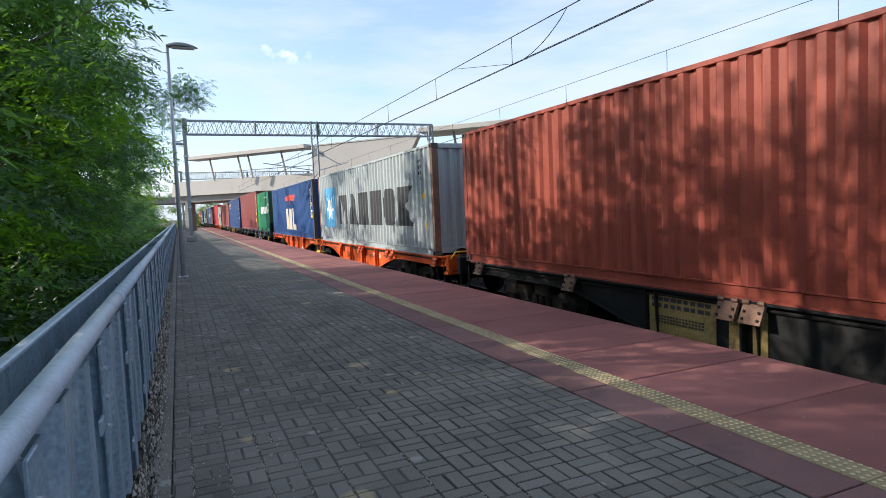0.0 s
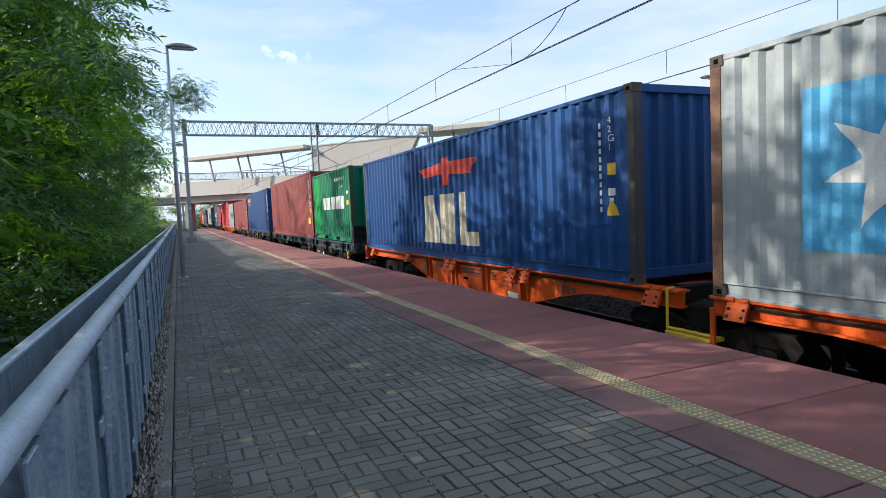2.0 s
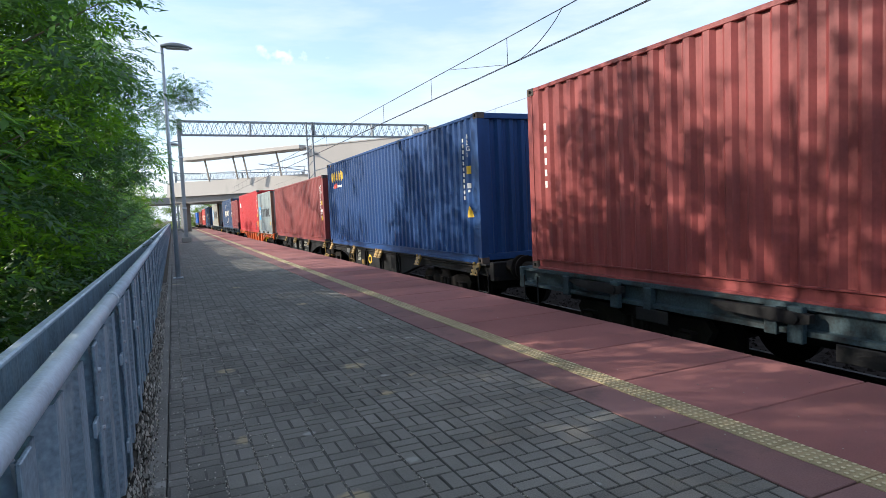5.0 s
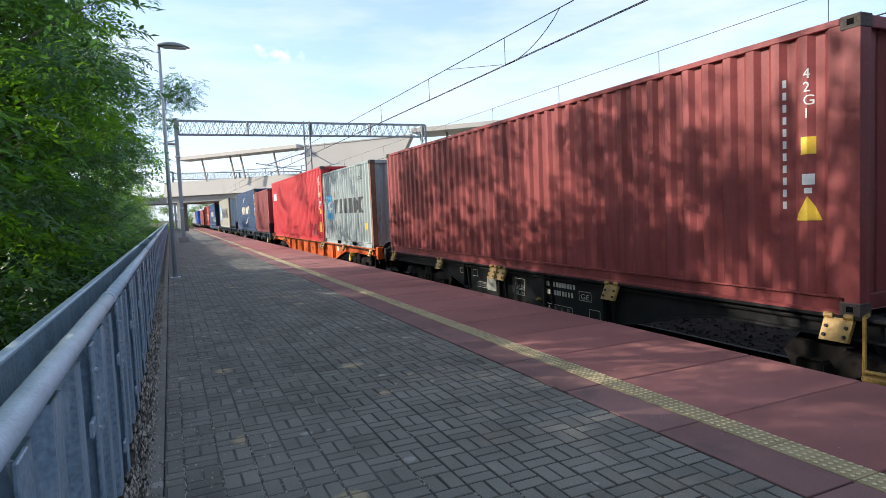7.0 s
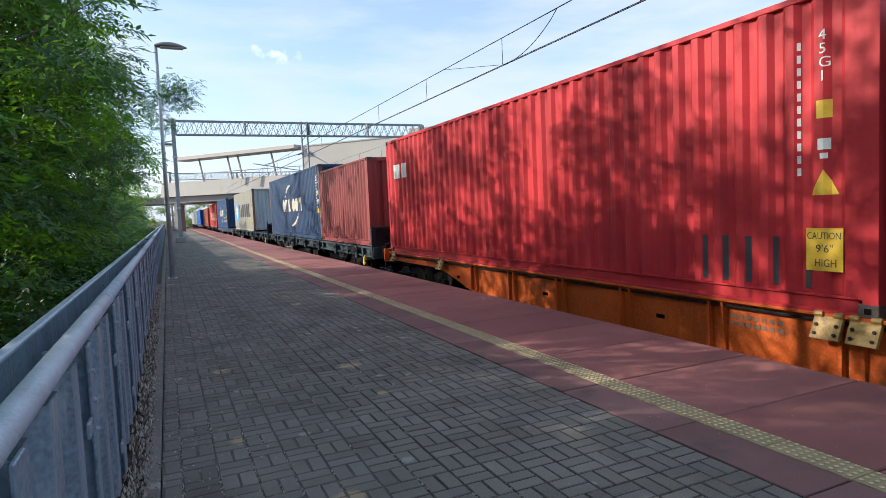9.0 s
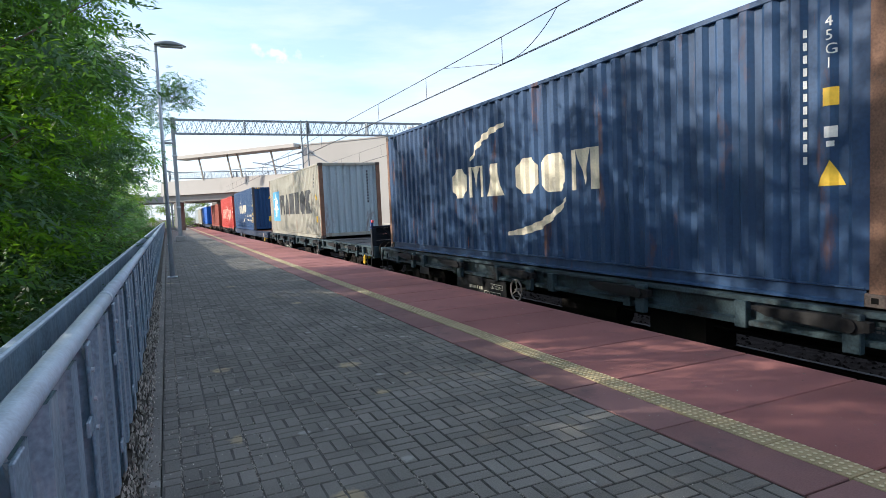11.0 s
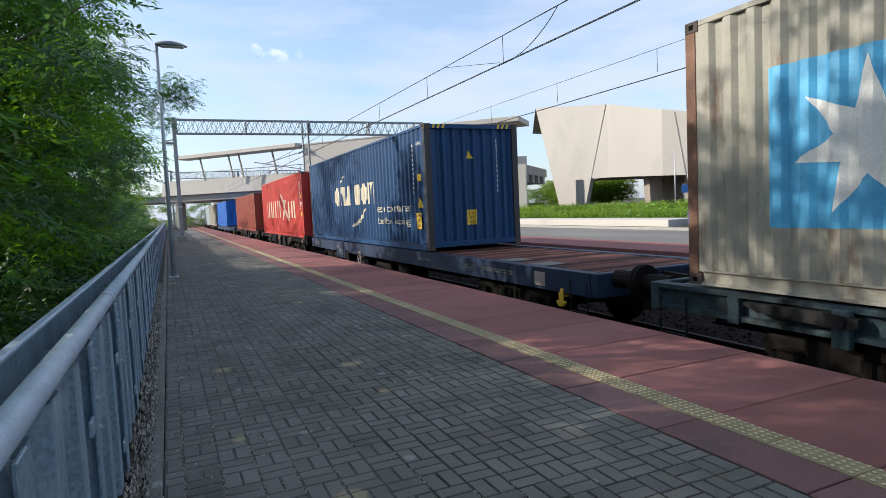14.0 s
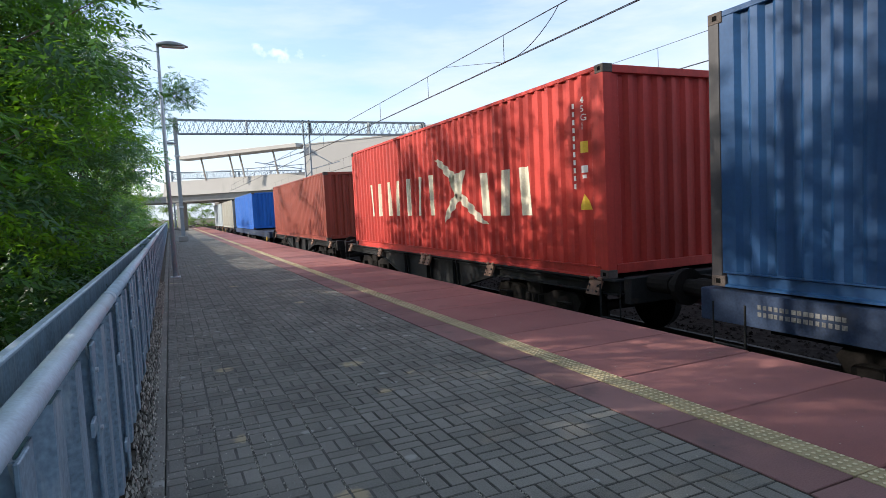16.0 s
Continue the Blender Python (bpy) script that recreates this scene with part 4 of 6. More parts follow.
w7 = sixty("navy flat wagon with stained plank deck", 147.2, 165.4, M_NAVYF, M_DECK_WOOD, False, 11.2)
articulated("black container wagon with deep side beams", 166.6, 180.5, [(0.3, 13.6)], M_BLACK, M_RUSTY)
articulated("black container wagon with deep side beams", 181.6, 196.2, [(0.6, 14.0)], M_BLACK, M_RUSTY)
sixty("navy flat wagon under a bright blue container", 197.6, 217.6, M_NAVYF, M_DECK_DARK, False)
articulated("black container wagon far down the train", 218.8, 245.0, [(0.6, 12.8), (13.2, 25.6)], M_BLACK, M_RUSTY)


def beam_text(w, words, y, z, size, width, mat, x=-1.146):
    """Short stencilled lettering on a wagon side, starting at y and running forward."""
    g = Geo()
    for t in text_shapes(words, y, z, size, True, width):
        g.add([(x, a, c) for a, c in t], [(0, 1, 2)])
    tagged(part("stencil", g, mat, w), kind="stuff")


def framed(w, y0, y1, z0, z1, mat, x=-1.145, t=0.009):
    """A thin painted rectangle on a wagon side."""
    g = Geo()
    for a, b, c, d in ((y0, y1, z0, z0 + t), (y0, y1, z1 - t, z1), (y0, y0 + t, z0 + t, z1 - t), (y1 - t, y1, z0 + t, z1 - t)):
        g.add([(x, a, c), (x, b, c), (x, b, d), (x, a, d)], [(0, 1, 2, 3)])
    part("painted_frame", g, mat, w)


def ring_marks(w, y, z, x, mat, n, r=0.055):
    """A row of plain thick rings on a wagon side."""
    for k in range(n):
        g, c = Geo(), y - k * r * 2.7
        for i in range(12):
            a, b = math.pi * i / 6, math.pi * (i + 1) / 6
            g.add([(x, c + math.cos(a) * r * 1.25, z + math.sin(a) * r), (x, c + math.cos(b) * r * 1.25, z + math.sin(b) * r),
                   (x, c + math.cos(b) * r * 0.8, z + math.sin(b) * r * 0.6), (x, c + math.cos(a) * r * 0.8, z + math.sin(a) * r * 0.6)], [(0, 1, 2, 3)])
        part("ring_mark", g, mat, w)


part("white_plate", Geo().box(-1.279, -1.271, 1.2, 1.5, 0.84, 1.06, 0.003), M_PLACARD, w7)
for y in (1.5, 2.55, 12.4):
    part("deck_cover", Geo().box(-1.08, -0.62, y, y + 0.5, DECK_Z - 0.045, DECK_Z - 0.028, 0.004), M_COVER, w7, "bare steel cover plate")
w1 = WAGONS[0]
# stencils on the black articulated wagon
for a, b, c, d in ((20.76, 20.97, 0.80, 0.93), (20.42, 20.78, 0.60, 0.71), (19.04, 19.33, 0.72, 0.90), (19.04, 19.33, 0.61, 0.71), (17.24, 17.53, 0.72, 0.86), (17.7, 18.4, 0.44, 0.58),
                   (17.05, 17.3, 0.42, 0.62), (9.93, 10.3, 0.60, 0.78), (21.4, 21.55, 0.82, 0.92)):
    framed(w4, a, b, c, d, M_PALEMARK)
beam_text(w4, "GE", 17.49, 0.745, 0.11, 0.20, M_PALEMARK)
beam_text(w4, "22.0t", 19.29, 0.745, 0.08, 0.22, M_PALEMARK)
beam_text(w4, "23.1 kN", 19.30, 0.63, 0.07, 0.24, M_PALEMARK)
for k, ch in enumerate("ABCD"):
    beam_text(w4, ch, 18.34 - 0.17 * k, 0.50, 0.07, 0.055, M_PALEMARK)
plate_marks(w4, "stencil", 18.4, 0.86, 1, M_PALEMARK, 0.075, 0.8, -1.146, 11)
plate_marks(w4, "stencil", 18.4, 0.73, 1, M_PALEMARK, 0.075, 0.75, -1.146, 10)
plate_marks(w4, "stencil", 20.74, 0.67, 2, M_GREYMARK, 0.025, 0.3, -1.146, 7)
plate_marks(w4, "stencil", 9.3, 0.95, 9, M_PALEMARK, 0.026, 0.34, -1.146, 3)
plate_marks(w4, "stencil", 8.9, 0.52, 1, M_OCHRE, 0.14, 0.75, -1.146, 5)
ring_marks(w4, 8.0, 0.72, -1.146, M_YELLOW, 1, 0.14)
part("data_plate", Geo().box(-1.15, -1.141, 20.03, 20.38, 0.58, 0.86, 0.003), M_PALEMARK, w4, "worn pale grid plate")
part("valve", Geo().tube((-1.14, 18.56, 0.60), (-1.20, 18.56, 0.63), 0.03, 8), M_OCHRE, w4)
# stencils on the orange wagon
plate_marks(w2, "stencil", 8.6, 0.90, 1, M_DARKMARK, 0.06, 1.45, -1.139, 19)
framed(w2, 8.75, 8.95, 0.62, 0.76, M_DARKMARK, -1.139)
plate_marks(w2, "stencil", 8.92, 0.67, 2, M_DARKMARK, 0.022, 0.16, -1.139, 4)
part("mesh_plate", Geo().box(-1.15, -1.137, 21.5, 21.8, 0.66, 0.86, 0.004), M_GREYMARK, w2, "grey riveted plate")
part("rope_eye", ring(Geo(), (-1.17, 8.1, 0.60), 0.09, 0.012, 14), M_BLACK, w2)
for y in (10.2, 11.0, 19.5, 21.0):
    plate_marks(w2, "stencil", y, 0.86, 2, M_DARKMARK, 0.025, 0.5, -1.139, 9)
framed(w2, 18.08, 18.36, 0.76, 0.90, M_DARKMARK, -1.139, 0.012)
beam_text(w2, "GE", 18.32, 0.785, 0.11, 0.2, M_DARKMARK, -1.1395)
for k in range(3):
    framed(w2, 17.62 - 0.17 * k, 17.79 - 0.17 * k, 0.78, 0.87, M_DARKMARK, -1.139)
    framed(w2, 17.62 - 0.17 * k, 17.79 - 0.17 * k, 0.68, 0.77, M_DARKMARK, -1.139)
    beam_text(w2, "ABC"[k], 17.74 - 0.17 * k, 0.80, 0.06, 0.05, M_DARKMARK, -1.1395)
plate_marks(w2, "stencil", 19.5, 0.88, 2, M_DARKMARK, 0.05, 0.95, -1.139, 12)
plate_marks(w2, "stencil", 15.9, 0.85, 6, M_DARKMARK, 0.02, 0.4, -1.139, 3)
# slots are shallow blocks, their inner shade given as black colour
part("slot", Geo().box(-1.142, -1.13, 19.3, 19.5, 0.66, 0.71, 0.004), M_HOLE, w2)
for y in (5.6, 9.1, 11.6, 14.8):
    part("slot", Geo().box(-1.142, -1.13, y, y + 0.14, 0.70, 0.75, 0.004), M_HOLE, w5)
plate_marks(w5, "stencil", 8.4, 0.86, 2, M_RUSTY, 0.05, 0.9, -1.139, 10)
# deeper side plate on the navy flat
part("side_plate", Geo().box(-1.271, -1.25, 13.05, 14.2, 0.58, 0.80, 0.004), M_NAVYF, w7)
part("side_box", Geo().box(-1.29, -1.1, 12.6, 13.0, 0.48, 0.86, 0.01), M_BOGIE, w7)
for k, ch in enumerate("ABC"):
    framed(w7, 13.65 - 0.14 * k, 13.79 - 0.14 * k, 0.80, 0.88, M_PALEMARK, -1.274)
    beam_text(w7, ch, 13.75 - 0.14 * k, 0.815, 0.05, 0.05, M_PALEMARK, -1.275)
framed(w7, 13.37, 13.86, 0.71, 0.79, M_PALEMARK, -1.274)
# stencils on the flats
for q, a in ((w_flat, 12.5), (w6, 12.5)):
    framed(q, a + 0.12, a + 0.55, 0.64, 0.73, M_PALEMARK, -1.263)
    beam_text(q, "37.2 kN", a + 0.52, 0.66, 0.06, 0.35, M_PALEMARK, -1.264)
    beam_text(q, "33 RIV", a + 1.42, 0.68, 0.10, 0.42, M_PALEMARK, -1.264)
    for k, ch in enumerate("ABC"):
        framed(q, a + 0.62 - 0.21 * k, a + 0.82 - 0.21 * k, 0.46, 0.58, M_PALEMARK, -1.263)
        beam_text(q, ch, a + 0.75 - 0.21 * k, 0.49, 0.08, 0.06, M_PALEMARK, -1.264)
plate_marks(w7, "stencil", 17.5, 0.98, 2, M_GREYMARK, 0.045, 0.9, -1.275, 15)
for a in (3.6, 8.3, 13.7):
    framed(w7, a, a + 0.45, 0.90, 1.0, M_GREYMARK, -1.274)
    plate_marks(w7, "stencil", a + 0.42, 0.93, 1, M_GREYMARK, 0.04, 0.38, -1.275, 8)
M_TAN = material("faded_yellow_panel", (0.33, 0.235, 0.085), 0.8, 0, 0.3, 3, 40, 0.1, (0.12, 0.085, 0.05), 0.45, 3, (1, 1, 1), 0, 0, 0.2)
part("yellow_panel", Geo().box(-1.15, -1.142, 20.95, 22.0, 0.45, 0.98, 0.002), M_TAN, w1, "faded yellow lettered panel")
for a, b in ((20.6, 20.78), (20.3, 20.48)):
    part("yellow_panel", Geo().box(-1.15, -1.142, a, b, 0.45, 0.98, 0.002), M_TAN, w1)
plate_marks(w1, "stencil", 21.95, 0.90, 2, M_DARKMARK, 0.05, 0.95, -1.153, 9)
plate_marks(w1, "stencil", 21.9, 0.70, 3, M_DARKMARK, 0.022, 0.8, -1.153, 16)
part("owner_panel", Geo().box(-1.288, -1.272, 4.4, 5.42, 0.8, 1.0, 0.004), M_NAVYF, w3, "navy owner's panel")
ring_marks(w3, 5.0, 0.905, -1.291, M_FADEDRED, 3, 0.07)
part("white_plate", Geo().box(-1.15, -1.13, 4.8, 4.98, 0.8, 0.98, 0.004), M_WHITE, w5)
part("white_plate", Geo().box(-1.15, -1.13, 17.25, 17.6, 0.5, 0.6, 0.004), M_WHITE, w2)
part("white_plate", Geo().box(-1.29, -1.27, 4.6, 4.78, 0.5, 0.63, 0.004), M_WHITE, w3)
part("plate_bracket", Geo().box(-1.272, -1.25, 4.64, 4.74, 0.5, 0.86), M_BLACK, w3)
ring_marks(w2, 5.8, 0.82, -1.139, M_CREAM_MARK, 4, 0.07)

# containers
container("weathered oxide-red corrugated shipping container", -1.0, FORTY, LOW, P_BROWN, P_BROWN, LOW_DECK)
M1 = container("pale grey container with a dark wordmark and blue star panel", 12.8, FORTY, LOW, P_GREY, M_RUSTY, LOW_DECK)
A1 = container("royal blue container with white block mark and red emblem", 26.2, FORTY, LOW, P_BLUE, P_POST, LOW_DECK)
G1 = container("green twenty-foot container with white wordmark", 40.1, TWENTY, LOW, P_GREEN, P_GREENPOST)
R1 = container("dusty oxide-red container with yellow warning labels", 46.48, FORTY, HIGH, P_BROWN2, P_BROWN2, 0.03)
S1 = container("blue container with small yellow wordmark", 60.45, FORTY, HIGH, P_BLUE2, P_BLUE2, LOW_DECK)
R2 = container("oxide-red container with white code and yellow warning triangle", 73.47, FORTY, LOW, P_BROWN2, P_BROWN2, LOW_DECK)
M2 = container("pale grey twenty-foot container with dark wordmark", 87.15, TWENTY, LOW, P_GREY2, M_RUSTY, LOW_DECK)
R3 = container("crimson high container with yellow height sticker", 93.35, FORTY, HIGH, P_RED, P_RED, LOW_DECK)
container("dusty oxide-red twenty-foot container", 107.24, TWENTY, LOW, P_BROWN2, P_BROWN2)
C1 = container("faded rust-streaked blue container with cream wordmark and swoosh", 113.35, FORTY, HIGH, P_FADED, M_RUSTY)
M3 = container("yellowed grey container with dark wordmark, rusty corner posts", 133.36, FORTY, HIGH, P_CREAM, M_RUSTY, end_colour=P_GREYEND)
C2 = container("navy container with white wordmark and flooring slogan", 153.12, FORTY, HIGH, P_NAVY, P_POST)
H1 = container("faded red container with cream wordmark and winged emblem", 167.03, FORTY, HIGH, P_SCARLET, P_SCARLET, LOW_DECK)
container("oxide-red container far down the train", 183.1, FORTY, LOW, P_BROWN, P_BROWN, LOW_DECK)
container("bright blue container on a flat wagon", 204.9, FORTY, LOW, P_BRIGHT, P_BRIGHT)
container("off-white container far down the train", 219.6, FORTY, LOW, P_CREAM, P_CREAM, LOW_DECK)
container("pale grey container at the end of the train", 232.2, FORTY, LOW, P_GREY, P_GREY, LOW_DECK)


# -- markings --
def blocks(s0, s1, z0, z1, n, fill=0.8, skew=0.0):
    """A wordmark as plain blocks, one to a letter, from the far end to the near."""
    out, w = [], (s1 - s0) / n
    for i in range(n):
        a = s0 + w * (i + 0.5 - fill / 2)
        b = a + w * fill
        k = skew * (1 if i % 2 else -1) * abs(w)
        out.append([(a + k, z0), (b + k, z0), (b - k * 0.6, z1), (a - k * 0.6, z1)])
    return out


def silhouette(kind, a, b, z0, z1):
    """One plain solid shape between a and b."""
    w, h = b - a, z1 - z0
    if kind == "wedge":
        return [[(a, z0), (b, z0), (a + w * 0.66, z1), (a + w * 0.34, z1)]]
    if kind == "round":
        k = 0.24
        return [[(a + w * k, z0), (b - w * k, z0), (b, z0 + h * k), (b, z1 - h * k), (b - w * k, z1), (a + w * k, z1), (a, z1 - h * k), (a, z0 + h * k)]]
    if kind == "waist":
        return [[(a, z0), (b, z0), (a + w * 0.55, z0 + h * 0.5), (a, z0 + h * 0.5)], [(a, z0 + h * 0.5), (a + w * 0.55, z0 + h * 0.5), (b, z1), (a, z1)]]
    if kind == "notch":
        return [[(a, z0), (a + w * 0.24, z0), (a + w * 0.24, z1), (a, z1)], [(b - w * 0.24, z0), (b, z0), (b, z1), (b - w * 0.24, z1)],
                [(a + w * 0.24, z1), (a + w * 0.5, z0 + h * 0.12), (b - w * 0.24, z1)]]
    return [rect(a, b, z0, z1)]


def shapes_row(kinds, s0, s1, z0, z1, fill=0.84):
    out, w = [], (s1 - s0) / len(kinds)
    for i, k in enumerate(kinds):
        out += silhouette(k, s0 + w * (i + 0.5 - fill / 2), s0 + w * (i + 0.5 + fill / 2), z0, z1)
    return out


SIX = ("notch", "wedge", "bar", "bar", "round", "waist")
THREE_A, THREE_B = ("round", "notch", "wedge"), ("round", "round", "notch")


def code_panel(side, H, codes="42G1", low=1.0, mat=None, sticker=True):
    """Registration bars, type code, small yellow plate and warning triangle near the end of a side."""
    mat = mat or M_WHITE
    side("registration", number_bars(0.71, H - 0.42, 11, 0.035, 0.085, 0.03), mat)
    z = H - 0.45
    for i, ch in enumerate(codes):
        side("type_code", text_shapes(ch, 0.52, z - 0.12 * i, 0.13), mat)
    side("small_plate", [rect(0.42, 0.54, H - 1.14, H - 0.98)], M_YELLOW)
    side("small_mark", [rect(0.43, 0.53, H - 1.42, H - 1.32), rect(0.45, 0.51, H - 1.5, H - 1.45)], mat)
    side("warning_triangle", triangle(0.36, low, 0.24), M_YELLOW)


c, side, end = M1
side("blue_panel", [rect(9.55, 11.15, 0.55, 2.05)], M_SKYBLUE)
side("white_star", star(10.35, 1.32, 0.62), M_WHITE, 0.008)
side("wordmark_block", shapes_row(SIX, 8.98, 1.35, 0.68, 1.70), M_DARKMARK)
side("warning_triangle", triangle(0.55, 1.35, 0.24), M_YELLOW)
side("small_plate", [rect(0.5, 0.62, 0.62, 0.78)], M_YELLOW)
side("registration", number_bars(0.75, LOW - 0.3, 4, 0.07, 0.09, 0.05), M_DARKMARK)
side("registration", number_bars(0.95, LOW - 0.3, 3, 0.07, 0.09, 0.05), M_DARKMARK)

c, side, end = A1
slid = lambda shapes: [[(a - 0.5, b) for a, b in q] for q in shapes]
side("white_mark", slid([[(7.9, 0.32), (7.72, 1.41), (7.2, 1.41), (6.9, 0.32)], rect(6.1, 6.82, 0.32, 1.41), rect(5.5, 5.9, 0.32, 1.42), rect(4.98, 5.5, 0.32, 0.6)]), M_CREAM_MARK)
side("red_emblem", slid([[(8.0, 2.02), (7.75, 1.82), (6.75, 1.85), (6.75, 2.1)], [(6.75, 2.2), (6.75, 1.6), (6.3, 1.6), (6.3, 2.2)], [(6.3, 2.1), (6.3, 1.82), (5.3, 1.78), (4.98, 2.08)]]), M_REDMARK)
code_panel(side, LOW, "42G1", 0.9)

c, side, end = G1
side("wordmark_block", blocks(4.16, 0.97, 1.15, 1.61, 8, 0.84, 0.0), M_WHITE)
side("registration", number_bars(2.15, 2.28, 10, 0.085, 0.12, 0.06, False), M_WHITE)
side("type_code", text_shapes("22G1", 1.54, 1.9, 0.15, True, 0.5), M_WHITE)
side("small_plate", [rect(0.42, 0.55, 1.28, 1.44)], M_YELLOW)
side("small_mark", [rect(0.43, 0.54, 1.66, 1.76)], M_WHITE)
# fork pockets: blocks in the rail, painted black for the shade inside
for y in (1.9, 3.8):
    part("fork_pocket", Geo().box(-1.2205, -1.18, y, y + 0.36, 0.02, 0.125), M_HOLE, c)
end("registration", [rect(0.65 + i * 0.12, 0.73 + i * 0.12, 2.08, 2.24) for i in range(10)], M_WHITE)
end("pale_emblem", [[(1.25, 1.66), (1.25 + math.cos(a) * 0.29, 1.66 + math.sin(a) * 0.36), (1.25 + math.cos(a + 0.7) * 0.29, 1.66 + math.sin(a + 0.7) * 0.36)] for a in [i * 0.6981 for i in range(9)]], M_WHITE)
end("green_star", star(1.25, 1.68, 0.16, 8, 0.4), M_GREENMARK, 0.01)
P_NEWGREEN = paint("fresh_green_patch", (0.01, 0.26, 0.06), 0.02)
side("repainted_patch", [rect(4.75, 5.8, 0.2, 2.45)], P_NEWGREEN, 0.003, "brighter repainted green patch")

c, side, end = R1
code_panel(side, HIGH, "45G1", 1.1)
side("caution_sticker", [rect(0.45, 0.98, 0.62, 0.88)], M_YELLOW)
side("caution_text", text_shapes("CAUTION", 0.95, 0.76, 0.11, True, 0.46), M_DARKMARK, 0.008)
side("registration", number_bars(11.75, 2.3, 6, 0.08, 0.12, 0.06), M_WHITE)

c, side, end = S1
side("wordmark_block", [p for i in range(5) for p in silhouette("round", 11.62 - 0.3 * i, 11.36 - 0.3 * i, 2.2, 2.56)], M_YELLOW)
side("small_wordmark", [[(11.36, 1.98), (10.98, 1.98), (10.86, 2.16), (11.3, 2.12)]], M_REDMARK)
side("small_wordmark", [rect(11.42, 11.56, 2.0, 2.06), rect(10.2, 10.8, 2.0, 2.07)], M_WHITE)
end_z = 2.79
side("hazard_stripe", [[(a, end_z), (a + 0.06, end_z), (a + 0.02, end_z + 0.07), (a - 0.04, end_z + 0.07)] for a in (11.66, 11.78, 11.9)], M_YELLOW)
code_panel(side, HIGH, "42G1", 0.9)

c, side, end = R2
code_panel(side, LOW, "42G1", 0.84)

c, side, end = M2
side("blue_panel", [rect(4.74, 5.52, 0.87, 1.72)], M_SKYBLUE)
side("white_star", star(5.13, 1.3, 0.34), M_WHITE, 0.008)
side("wordmark_block", shapes_row(SIX, 4.45, 0.9, 1.07, 1.56), M_DARKMARK)
side("type_code", text_shapes("22G1", 1.3, 2.1, 0.14, True, 0.42), M_DARKMARK)
for a, b in ((4.2, 0.78), (3.75, 0.74), (3.9, 1.78), (4.35, 1.74)):
    side("placard_mark", [[(a - 0.12, b), (a, b - 0.13), (a + 0.12, b), (a, b + 0.13)]], M_PLACARD)
side("small_plate", [rect(0.62, 0.76, 0.55, 0.75)], M_YELLOW)
# pocket shade painted as black blocks here too
for y in (1.9, 3.8):
    part("fork_pocket", Geo().box(-1.2205, -1.18, y, y + 0.36, 0.02, 0.125), M_HOLE, c)

c, side, end = R3
code_panel(side, HIGH, "45G1", 1.07)
side("height_sticker", [rect(0.30, 0.64, 0.38, 0.77)], M_YELLOW)
side("height_text", text_shapes("CAUTION", 0.63, 0.67, 0.09, True, 0.31), M_DARKMARK, 0.008)
side("height_text", text_shapes("9'6\"", 0.55, 0.55, 0.1, True, 0.16), M_DARKMARK, 0.008)
side("height_text", text_shapes("HIGH", 0.56, 0.42, 0.1, True, 0.2), M_DARKMARK, 0.008)
side("bare_strip", [rect(a, a + 0.05, 0.2, 0.68) for a in (0.62, 0.95, 1.25, 1.53, 1.8)], M_DARKMARK)
side("small_mark", [rect(11.3, 11.7, 1.9, 2.25), rect(10.8, 11.2, 1.9, 2.25)], M_WHITE)

for c, side, end in (C1,):
    side("wordmark_block", shapes_row(THREE_A, 8.32, 6.2, 1.17, 1.75), M_CREAM_MARK)
    side("wordmark_block", shapes_row(THREE_B, 5.85, 3.6, 1.17, 1.75), M_CREAM_MARK)
    side("swoosh", stroke(((7.45, 1.88), (7.25, 2.08), (6.95, 2.24), (6.6, 2.34), (6.15, 2.4)), 0.13), M_CREAM_MARK)
    side("swoosh", stroke(((6.1, 0.5), (5.6, 0.55), (5.1, 0.66), (4.7, 0.84), (4.4, 1.05)), 0.14), M_CREAM_MARK)
    code_panel(side, HIGH, "45G1", 1.05)

c, side, end = M3
side("blue_panel", [rect(9.3, 11.2, 0.65, 2.2)], M_SKYBLUE, 0.004, "faded blue panel")
side("white_star", star(10.25, 1.42, 0.7), M_WHITE, 0.008)
side("wordmark_block", shapes_row(SIX, 8.95, 1.6, 0.98, 1.95), M_DARKMARK)
side("warning_triangle", triangle(0.66, 1.5, 0.26), M_YELLOW)
side("small_plate", [rect(0.7, 0.84, 0.62, 0.86)], M_YELLOW)
side("registration", number_bars(1.02, HIGH - 0.36, 4, 0.07, 0.1, 0.05), M_DARKMARK)
end("registration", [rect(1.9, 1.97, 2.5 - i * 0.118, 2.585 - i * 0.118) for i in range(11)], M_DARKMARK)

c, side, end = C2
side("wordmark_block", shapes_row(THREE_A, 8.35, 6.3, 1.18, 1.8), M_CREAM_MARK)
side("wordmark_block", shapes_row(THREE_B, 5.95, 3.85, 1.18, 1.8), M_CREAM_MARK)
side("swoosh", stroke(((6.3, 0.52), (5.85, 0.57), (5.4, 0.7), (5.05, 0.88), (4.85, 1.05)), 0.13), M_CREAM_MARK)
side("swoosh", [[(7.65, 1.93), (7.5, 1.93), (7.05, 2.15), (7.2, 2.15)]], M_CREAM_MARK)
side("slogan", text_shapes("eco container", 3.66, 0.93, 0.30, True, 2.6), M_CREAM_MARK)
side("slogan", text_shapes("eco container", 3.645, 0.925, 0.30, True, 2.6), M_CREAM_MARK, 0.006)
side("slogan", text_shapes("bamboo flooring", 3.62, 0.60, 0.26, True, 2.4), M_CREAM_MARK)
